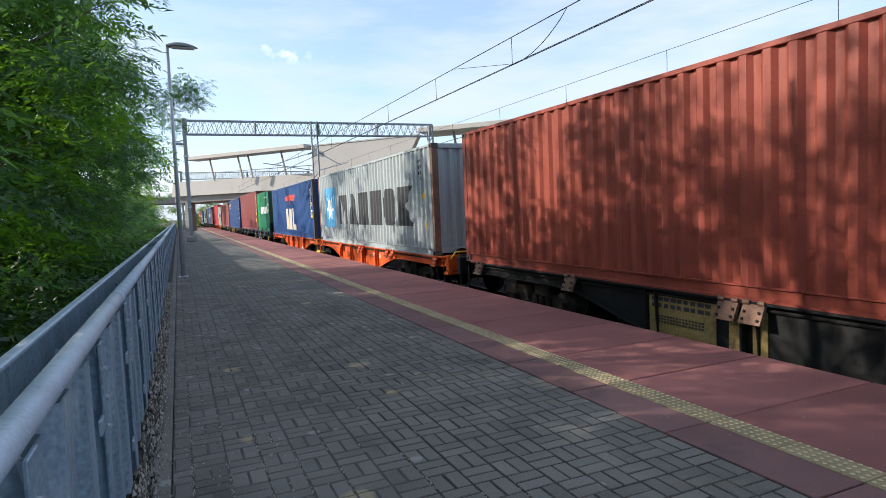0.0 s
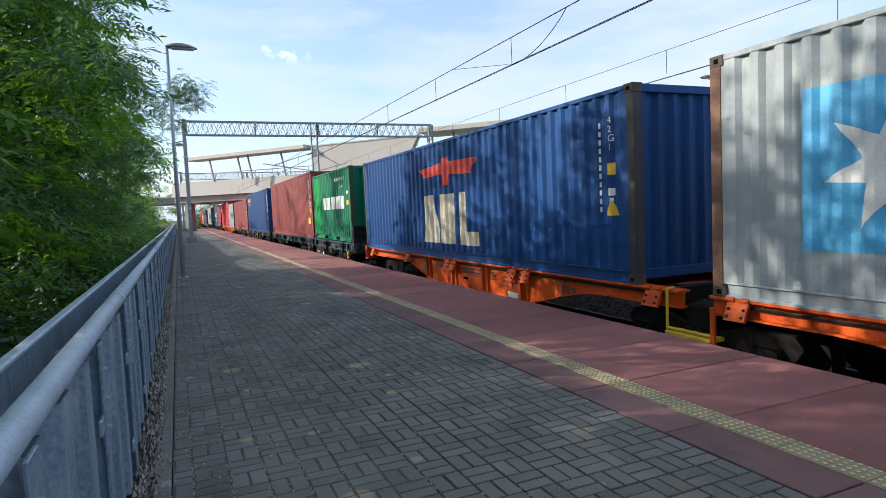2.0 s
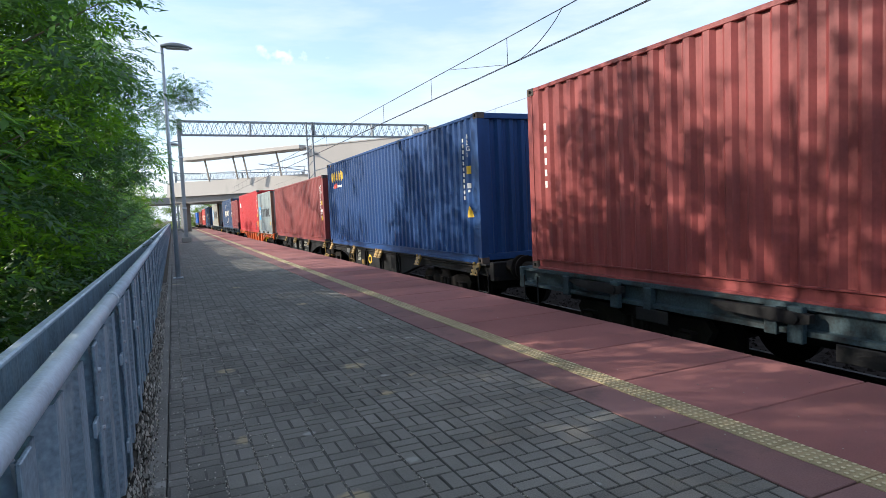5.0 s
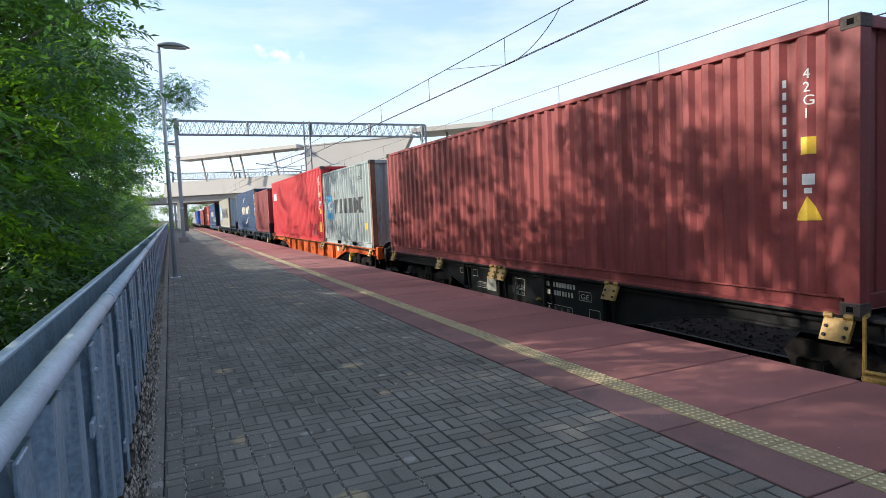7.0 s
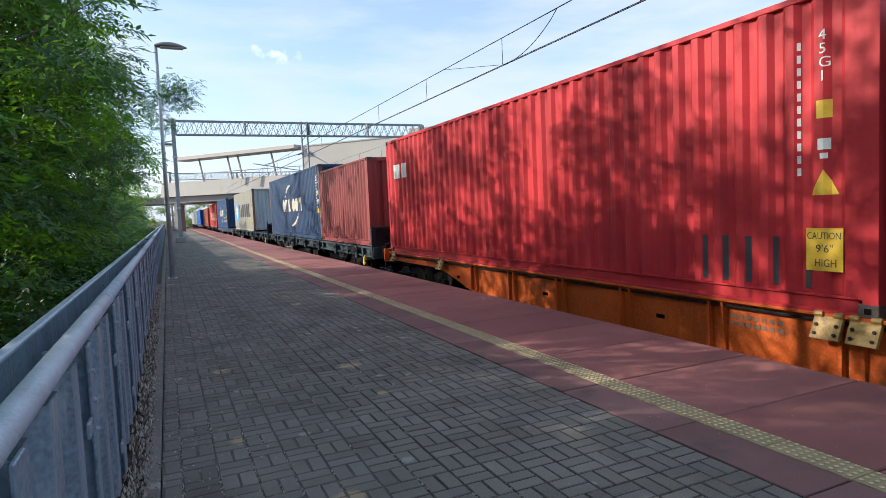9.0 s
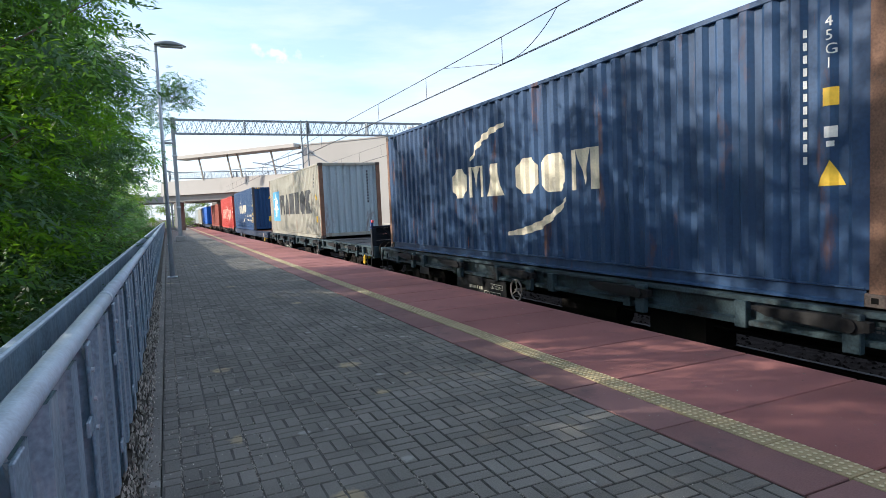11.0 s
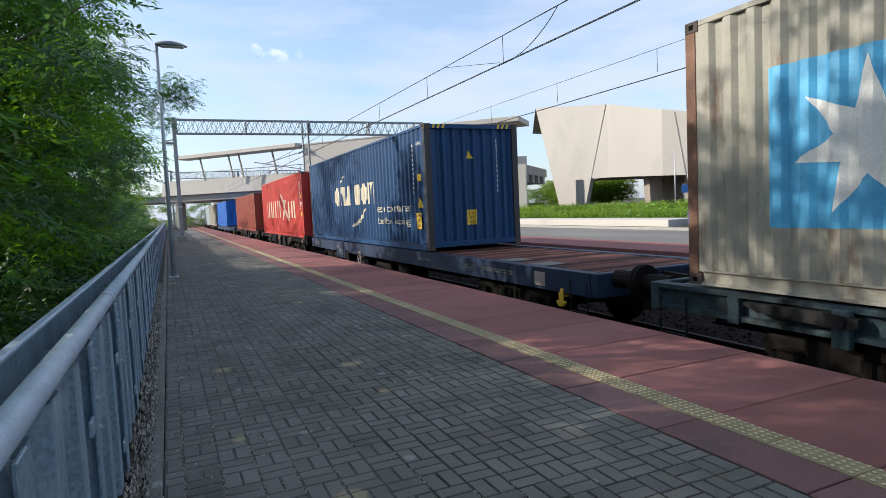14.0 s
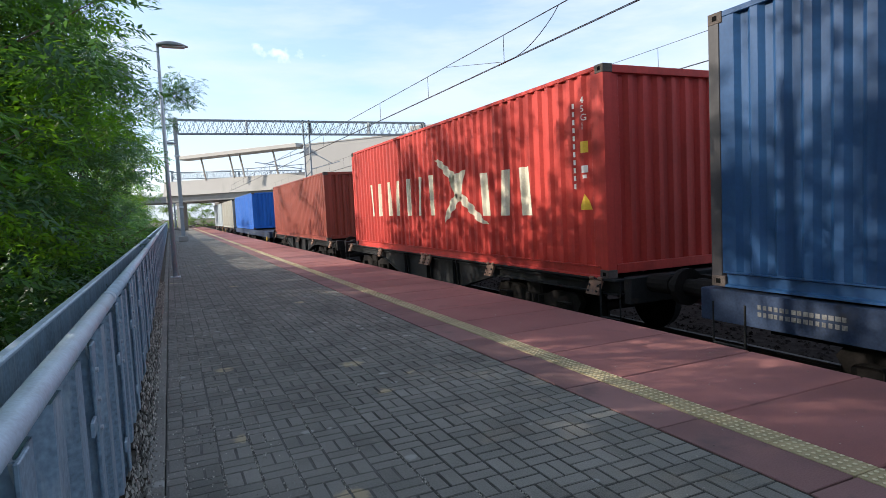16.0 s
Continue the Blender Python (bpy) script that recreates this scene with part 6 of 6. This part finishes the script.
def frond_cloud(rng, centres, spread, count, size, pairs=5):
    """Vertices and faces of leaflets set in pairs along drooping twigs that fan out in flat layers round the centres."""
    c = np.repeat(np.asarray(centres, float), count, axis=0)
    n = len(c)
    off = rng.normal(0, 1, (n, 3)) * np.asarray(spread)
    base = c + off
    way = off / (np.linalg.norm(off, axis=1)[:, None] + 1e-9) + rng.normal(0, 0.7, (n, 3))
    way[:, 2] = way[:, 2] * 0.35 - 0.22
    way /= np.linalg.norm(way, axis=1)[:, None]
    up = rng.normal(0, 0.33, (n, 3)) + (0, 0, 1)
    side = np.cross(way, up)
    side /= np.linalg.norm(side, axis=1)[:, None] + 1e-9
    up = np.cross(side, way)
    k = (rng.uniform(0.75, 1.3, n) * size)[:, None]
    out = []
    for i in range(pairs):
        root = base + way * k * (0.55 * i) - up * k * 0.035 * i * i
        for sgn in ((-1, 1) if i < pairs - 1 else (0,)):
            tilt = rng.uniform(-0.45, 0.3, (n, 1))
            d = way * (0.75 if sgn else 1.0) + side * sgn * rng.uniform(0.6, 1.0, (n, 1)) + up * tilt
            d /= np.linalg.norm(d, axis=1)[:, None]
            e = np.cross(d, up)
            e /= np.linalg.norm(e, axis=1)[:, None] + 1e-9
            h = k * rng.uniform(0.8, 1.15, (n, 1))
            out.append(np.stack([root, root + d * h * 0.45 + e * h * 0.17 + up * h * 0.05, root + d * h - up * h * 0.08, root + d * h * 0.45 - e * h * 0.17 + up * h * 0.05], 1))
    v = np.concatenate(out)
    return v.reshape(-1, 3), np.arange(len(v) * 4).reshape(-1, 4)


def leaf_mesh(name, sets, mat):
    vs, fs, k = [], [], 0
    for v, f in sets:
        vs.append(v)
        fs.append(f + k)
        k += len(v)
    v, f = np.concatenate(vs), np.concatenate(fs)
    me = bpy.data.meshes.new(name)
    me.vertices.add(len(v))
    me.vertices.foreach_set("co", v.ravel())
    me.loops.add(f.size)
    me.loops.foreach_set("vertex_index", f.ravel().astype(np.int32))
    me.polygons.add(len(f))
    me.polygons.foreach_set("loop_start", np.arange(0, f.size, f.shape[1], dtype=np.int32))
    me.update(calc_edges=True)
    me.materials.append(mat)
    return me


def hedge(name, label, x0, x1, y0, y1, h, mat, n, size, seed, z0=0.0):
    rng = np.random.default_rng(seed)
    c = np.stack([rng.uniform(x0, x1, n), rng.uniform(y0, y1, n), z0 + h * rng.uniform(0.15, 1.0, n) ** 0.7], 1)
    return tagged(part(name, leaf_mesh(name, [leaf_cloud(rng, c, 0.16, 8, size)], mat), mat), label, name, kind="stuff")


hedge("low_shrub", "low russet-leaved shrubs along the kerb", 22.2, 23.6, -6, 21, 0.45, M_BROWN_SHRUB, 2600, 0.16, 11)
hedge("flower_hedge", "dense hedge covered in white blossom", 23.6, 26.6, -8, 21, 0.95, M_FLOWER, 3800, 0.17, 12)
hedge("flower_leaves", "green leaves among white blossom", 23.5, 26.8, -8, 21, 0.9, M_HEDGE, 3600, 0.18, 13)
hedge("clipped_hedge", "clipped bright green hedge", 27.5, 30.5, -10, 62, 1.05, M_HEDGE, 8000, 0.22, 14)
hedge("clipped_hedge", "clipped green hedge row behind a concrete wall", 24.2, 26.5, 22.5, 60, 0.7, M_HEDGE, 4500, 0.2, 15)
tagged(part("planter_wall", Geo().box(21.4, 23.4, 21.6, 40, 0, 0.38, 0.02), M_CONCRETE), "low pale concrete planter wall", "low wall", kind="structure")
hedge("bush_row", "tall bright green bushes behind the open hall floor", 47, 60, 66, 71, 4.2, M_HEDGE, 3000, 0.34, 16)
bin_ = thing("litter_bin", "small blue litter bin by the kerb", "litter bin", (22.2, 20.9, 0.05))
part("body", Geo().tube((0, 0, 0.05), (0, 0, 0.6), 0.19, 14, 0.22), M_BLUE_BIN, bin_)
part("lid", Geo().tube((0, 0, 0.66), (0, 0, 0.76), 0.24, 14, 0.16), M_BLUE_BIN, bin_)
part("post", Geo().tube((0.2, 0, 0), (0.2, 0, 0.75), 0.03, 8), M_GALV, bin_)

board = thing("direction_board", "back of a grey stepped direction board on posts", "road sign", (34.0, 22.0, 0))
part("panel", Geo().box(0, 1.75, 0, 0.05, 1.75, 3.67, 0.01), M_LAMP, board)
part("panel", Geo().box(1.76, 2.95, 0, 0.05, 1.75, 4.33, 0.01), M_LAMP, board)
for x in (0.5, 2.3):
    part("post", Geo().tube((x, -0.06, 0), (x, -0.06, 3.9), 0.055, 10), M_GALV, board)
for z in (2.2, 2.9):
    part("brace", Geo().box(0.05, 2.9, -0.02, 0.0, z, z + 0.06), M_GALV, board)


def road_sign(label, x, y, h, shape, mat):
    s = thing("road_sign", label, "road sign", (x, y, 0), "road signs")
    part("post", Geo().tube((0, 0, 0), (0, 0, h), 0.035, 8), M_GALV, s)
    if shape == "disc":
        part("plate", Geo().tube((0, -0.05, h - 0.3), (0, -0.08, h - 0.3), 0.36, 20), mat, s)
    else:
        part("plate", Geo().box(-0.35, 0.35, -0.09, -0.05, h - 0.8, h - 0.1, 0.01), mat, s)
    return s


road_sign("grey back of a round road sign", 38.6, 22.0, 1.95, "disc", M_LAMP)
road_sign("blue square road sign on a post", 40.5, 39.0, 2.5, "square", M_BLUE_BIN)
road_sign("pale round road sign on a post", 40.1, 38.0, 3.3, "disc", M_WHITE)
road_sign("blue road sign on a post", 54.0, 39.0, 2.7, "square", M_BLUE_BIN)
tall = thing("street_lamp", "tall white lamp with two slender arms", "street lamp", (42.5, 29.6, 0), "lamps by the bus lane")
part("pole", Geo().tube((0, 0, 0), (0, 0, 10.9), 0.11, 12, 0.06), M_WHITE, tall, "", True)
for d in (-1, 1):
    part("arm", Geo().tube((0, 0, 10.85), (0.9 * d, 0, 11.05), 0.035, 8), M_WHITE, tall)
    part("lamp_head", Geo().box(min(0.7 * d, 1.6 * d), max(0.7 * d, 1.6 * d), -0.13, 0.13, 11.0, 11.12, 0.03), M_LAMP, tall)
street_lamp("short pale lamp post by the hall", 40.5, 40.0, 5.5, (), "lamps by the bus lane")


# ---- trees ----
def tree(x, y, h, reach, seed, mats, clumps, leaves, size, label, group="trees along the railing", low=0.1, lean=0.5, skirt=0):
    rng = np.random.default_rng(seed)
    base_z = -1.0
    s = thing("tree", label, "tree", (x, y, base_z), group)
    g = Geo()
    top = Vector((lean, rng.uniform(-0.4, 0.4), h * 0.72))
    mid = Vector((lean * 0.3, rng.uniform(-0.2, 0.2), h * 0.35))
    g.tube((0, 0, 0), mid, 0.13, 10, 0.085)
    g.tube(mid, top, 0.085, 8, 0.03)
    centres = []
    for i in range(clumps):
        a = rng.uniform(0, 2 * math.pi)
        z = low + (1 - low) * (i + rng.uniform(0, 1)) / clumps
        wide = reach * (0.62 + 0.38 * math.sin(math.pi * min(1, z * 0.95 + 0.05))) * (1.0 if z < 0.75 else 1.0 - (z - 0.75) * 1.9)
        q = rng.uniform(0.25, 1.0) ** 0.55
        c = Vector((math.cos(a) * q * wide + lean * z, math.sin(a) * q * wide * 1.45, z * h))
        centres.append(c)
        if i % 4 == 0:
            k = max(0.15, min(0.95, z - 0.12))
            root = mid * (k / 0.5) if k < 0.5 else mid + (top - mid) * ((k - 0.5) / 0.5)
            elbow = root.lerp(c, 0.55) + Vector((0, 0, 0.25))
            g.tube(root, elbow, 0.022, 6, 0.014)
            g.tube(elbow, c, 0.014, 5, 0.006)
    for i in range(skirt):
        a, z, q = rng.uniform(0, 2 * math.pi), rng.uniform(0.13, 0.52), rng.uniform(0.5, 1.0)
        centres.append(Vector((math.cos(a) * q * reach + lean * z, math.sin(a) * q * reach * 1.45, z * h)))
    part("trunk", g, M_BARK, s)
    n = len(mats)
    for j, m in enumerate(mats):
        mine = np.array([tuple(c) for c in centres[j::n]])
        twigs = np.repeat(mine, 6, axis=0) + rng.normal(0, 1, (len(mine) * 6, 3)) * (0.34, 0.40, 0.15)
        if y < 19:
            up = twigs[:, 2] + base_z
            twigs = twigs[twigs[:, 0] + x < np.where(up < 2.4, -0.95, -0.2 - 0.27 * np.maximum(up - 3.5, 0))]
        sets = [frond_cloud(rng, twigs, (0.19, 0.19, 0.09), max(2, leaves // 54), size)]
        part("crown", leaf_mesh("crown", sets, m), m, s)
    return s


DENSE = "dense leafy tree leaning over the railing"
tree(-3.5, 3.0, 10.5, 2.6, 21, (M_LEAF, M_LEAF_GREY), 100, 700, 0.082, DENSE, lean=0.6, skirt=70)
tree(-3.2, 8.0, 11.0, 2.5, 22, (M_LEAF_GREY, M_LEAF, M_LEAF_GREY), 122, 660, 0.098, DENSE, lean=0.6, skirt=80)
tree(-3.1, 13.0, 11.5, 2.4, 23, (M_LEAF_GREY, M_LEAF, M_LEAF_GREY), 96, 660, 0.105, DENSE, lean=0.5, skirt=75)
tree(-3.6, 17.2, 8.6, 1.9, 24, (M_LEAF_GREY, M_LEAF), 38, 460, 0.115, DENSE, low=0.45, lean=0.2, skirt=14)
tree(-1.9, 17.6, 5.6, 1.75, 34, (M_LEAF_GREY, M_LEAF, M_LEAF_GREY), 52, 600, 0.105, "young leafy tree beside the platform lamp", low=0.3, lean=0.1)
tree(-2.8, 24.0, 9.6, 2.4, 32, (M_LEAF_GREY, M_LEAF), 22, 270, 0.14, DENSE, low=0.5, lean=0.4)
tree(-3.4, 30.0, 9.5, 2.5, 25, (M_LEAF, M_LEAF_GREY), 20, 170, 0.17, DENSE, low=0.5, lean=0.3)
tree(-3.5, 37.0, 8.5, 2.5, 26, (M_LEAF, M_LEAF_PALE), 20, 170, 0.18, DENSE, lean=0.2)
tree(-3.8, 45.0, 8.0, 2.5, 27, (M_LEAF_PALE, M_LEAF), 24, 170, 0.2, DENSE, lean=0.2)
tree(-4.2, 54.0, 7.5, 2.6, 28, (M_LEAF_PALE, M_LEAF), 34, 170, 0.2, DENSE, lean=0.1)
tree(-4.6, 64.0, 7.0, 2.8, 29, (M_LEAF_PALE,), 50, 170, 0.22, "light green leafy tree", lean=0.0)
tree(-4.2, -3.0, 10.0, 2.6, 30, (M_LEAF,), 70, 200, 0.16, DENSE, lean=0.4)
tree(-4.2, -9.5, 10.0, 2.6, 31, (M_LEAF,), 60, 180, 0.16, DENSE, lean=0.4)
# added back row, near ones out of view; density and height shape the sunlight
for k, (x, y, h) in enumerate(((-7.5, 5, 11), (-7.5, 9.5, 11.5), (-7.5, 16, 7.0), (-7.8, 29, 6.5), (-7.8, 40, 6.0), (-8, 50, 6.0))):
    tree(x, y, h, 3.0, 40 + k, (M_LEAF,), 62 if y < 12 else 45, 200, 0.2, "leafy tree added farther back on the bank, mostly unseen", "trees on the bank", 0.03, 0.2)
for k, (x, y, h) in enumerate(((-9, 125, 9), (0, 140, 8), (-15, 112, 9), (22, 150, 9), (8, 170, 7), (44, 72, 4.5), (51, 76, 4.5))):
    tree(x, y, h, 4.0, 60 + k, (M_LEAF_PALE,), 50, 160, 0.36, "light green tree in the distance", "distant trees", 0.03, 0.0)
sprig_rng = np.random.default_rng(77)
spray = thing("overhanging_branch", "thin leafy branch hanging out over the platform lamp", "branch", (-0.6, 25.0, 5.6))
bg = Geo()
tips = []
for a, b in (((0, 0, 0), (0.9, 0.1, 0.55)), ((0.9, 0.1, 0.55), (1.75, 0.0, 0.85)), ((0.9, 0.1, 0.55), (1.6, 0.2, 0.25)), ((0.4, 0, 0.25), (0.7, 0, -0.6)), ((0.9, 0.1, 0.55), (1.1, 0.1, 1.15)), ((-1.6, 0.5, -0.8), (0, 0, 0))):
    bg.tube(a, b, 0.016, 5, 0.008)
    tips += [Vector(a).lerp(Vector(b), w) for w in (0.45, 0.75, 1.0)]
part("twig", bg, M_BARK, spray)
part("leaves", leaf_mesh("leaves", [frond_cloud(sprig_rng, [tuple(t) for t in tips], (0.2, 0.17, 0.15), 36, 0.095)], M_LEAF_GREY), M_LEAF_GREY, spray)
hedge("shrub_row", "leafy grey-green shrubs behind the railing", -3.2, -1.3, 17, 50, 2.9, M_LEAF_GREY, 3800, 0.13, 92, -0.5)
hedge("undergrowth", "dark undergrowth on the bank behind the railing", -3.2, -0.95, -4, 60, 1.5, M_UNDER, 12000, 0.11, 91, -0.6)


# ---- platform surface, piece by piece ----
paving = setting("paving", Geo().box(-0.13, BRICK_X, 45.0, Y1, -0.075, -0.004).box(-0.13, BRICK_X, Y0, 1.68, -0.075, -0.004), M_PAVER, "dark grey basket-weave block paving with pale lichen spots", "pavement")


def brick_solid(w, d):
    e = 0.0050
    return ([(e, e, -0.06), (w - e, e, -0.06), (w - e, d - e, -0.06), (e, d - e, -0.06),
             (e, e, -0.006), (w - e, e, -0.006), (w - e, d - e, -0.006), (e, d - e, -0.006),
             (e + 0.004, e + 0.003, 0), (w - e - 0.003, e + 0.004, 0), (w - e - 0.004, d - e - 0.003, 0), (e + 0.003, d - e - 0.004, 0)],
            [(0, 1, 5, 4), (1, 2, 6, 5), (2, 3, 7, 6), (3, 0, 4, 7), (4, 5, 9, 8), (5, 6, 10, 9), (6, 7, 11, 10), (7, 4, 8, 11), (8, 9, 10, 11)])


rng = random.Random(5)
mesh_a, mesh_b = Geo().add(*brick_solid(0.2, 0.1)).mesh("brick"), Geo().add(*brick_solid(0.1, 0.2)).mesh("brick")
rest = Geo()
# basket weave: pairs of blocks, each pair a square, turned by turns
COLUMNS = 15
for j in range(0, 217):
    for i in range(COLUMNS):
        cx, cy = BRICK_X - 0.005 - (i + 1) * 0.2, 1.7 + j * 0.2
        flat = (i + j) % 2 == 0
        for k in (0, 1):
            x, y = (cx, cy + k * 0.1) if flat else (cx + k * 0.1, cy)
            w, h = (0.2, 0.1) if flat else (0.1, 0.2)
            if x < -0.131:
                if x + w < -0.08:
                    continue
                w, x = x + w + 0.13, -0.13
            dz, tilt = rng.uniform(-0.0014, 0.002), rng.uniform(-0.004, 0.004)
            if 2.5 <= y < 4.7 and x > 0.15 and w + h > 0.29:
                part("brick", mesh_a if flat else mesh_b, M_PAVER, paving).matrix_basis = Matrix.Translation((x + rng.uniform(-0.002, 0.002), y, dz)) @ Matrix.Rotation(tilt, 4, "Y") @ Matrix.Rotation(rng.uniform(-0.015, 0.015), 4, "Z")
            else:
                vs, fs = brick_solid(w, h)
                jx, jy, turn = rng.uniform(-0.002, 0.002), rng.uniform(-0.002, 0.002), rng.uniform(-0.018, 0.018)
                worn = [rng.uniform(-0.0032, 0.0032) for _ in range(8)]
                rest.add([(x + jx + a - turn * b + worn[q % 4], y + jy + b + turn * a + worn[4 + q % 4], c + dz + tilt * a) for q, (a, b, c) in enumerate(vs)], fs)
me = bpy.data.meshes.new("brick_rest")
me.from_pydata(rest.v, [], rest.f)
tagged(part("brick_rest", me, M_PAVER, paving), kind="stuff")

edge = setting("platform_edge", Geo().box(BRICK_X + 0.02, EDGE_X - 0.03, Y0, Y1, -0.5, -0.055), M_JOINT, "red concrete platform edge with a yellow tactile strip", "platform edge")
slab_in = Geo().box(BRICK_X + 0.012, TACT0 - 0.003, 0.007, SLAB - 0.007, -0.06, 0.0, 0.005).mesh("slab")
slab_out = Geo().box(TACT1 + 0.003, EDGE_X, 0.007, SLAB - 0.007, -0.16, 0.0, 0.008).mesh("edge_slab")
tile = Geo().box(TACT0, TACT1, 0.003, SLAB / 2 - 0.003, -0.05, 0.003, 0.003)
for a in range(4):
    for b in range(10):
        x, y = TACT0 + 0.027 + a * 0.049, 0.03 + b * 0.05
        ring0 = [(x + math.cos(w) * 0.018, y + math.sin(w) * 0.018, 0.003) for w in [k * math.pi / 4 for k in range(8)]]
        ring1 = [(x + math.cos(w) * 0.013, y + math.sin(w) * 0.013, 0.009) for w in [k * math.pi / 4 for k in range(8)]]
        tile.add(ring0 + ring1, [(k, (k + 1) % 8, 8 + (k + 1) % 8, 8 + k) for k in range(8)] + [tuple(range(8, 16))])
tile = tile.mesh("tactile_tile")
tile.materials.append(M_TACTILE)
tile.materials.append(M_STUD)
for f in tile.polygons:
    if min(tile.vertices[i].co.z for i in f.vertices) > 0.008:
        f.material_index = 1
plain = Geo().box(TACT0, TACT1, 0.003, SLAB / 2 - 0.003, -0.05, 0.005, 0.003).mesh("tactile_tile")
y = SLAB_Y - SLAB * 8
while y < Y1 - 1.2:
    dz = rng.uniform(-0.002, 0.002)
    part("slab", slab_in, M_RED_IN, edge).location = (0, y, dz)
    part("edge_slab", slab_out, M_RED, edge).location = (0, y, dz)
    for k in (0, 1):
        part("tactile_tile", tile if y < 26 else plain, M_TACTILE, edge).location = (0, y + k * SLAB / 2, 0)
    y += SLAB

motions()
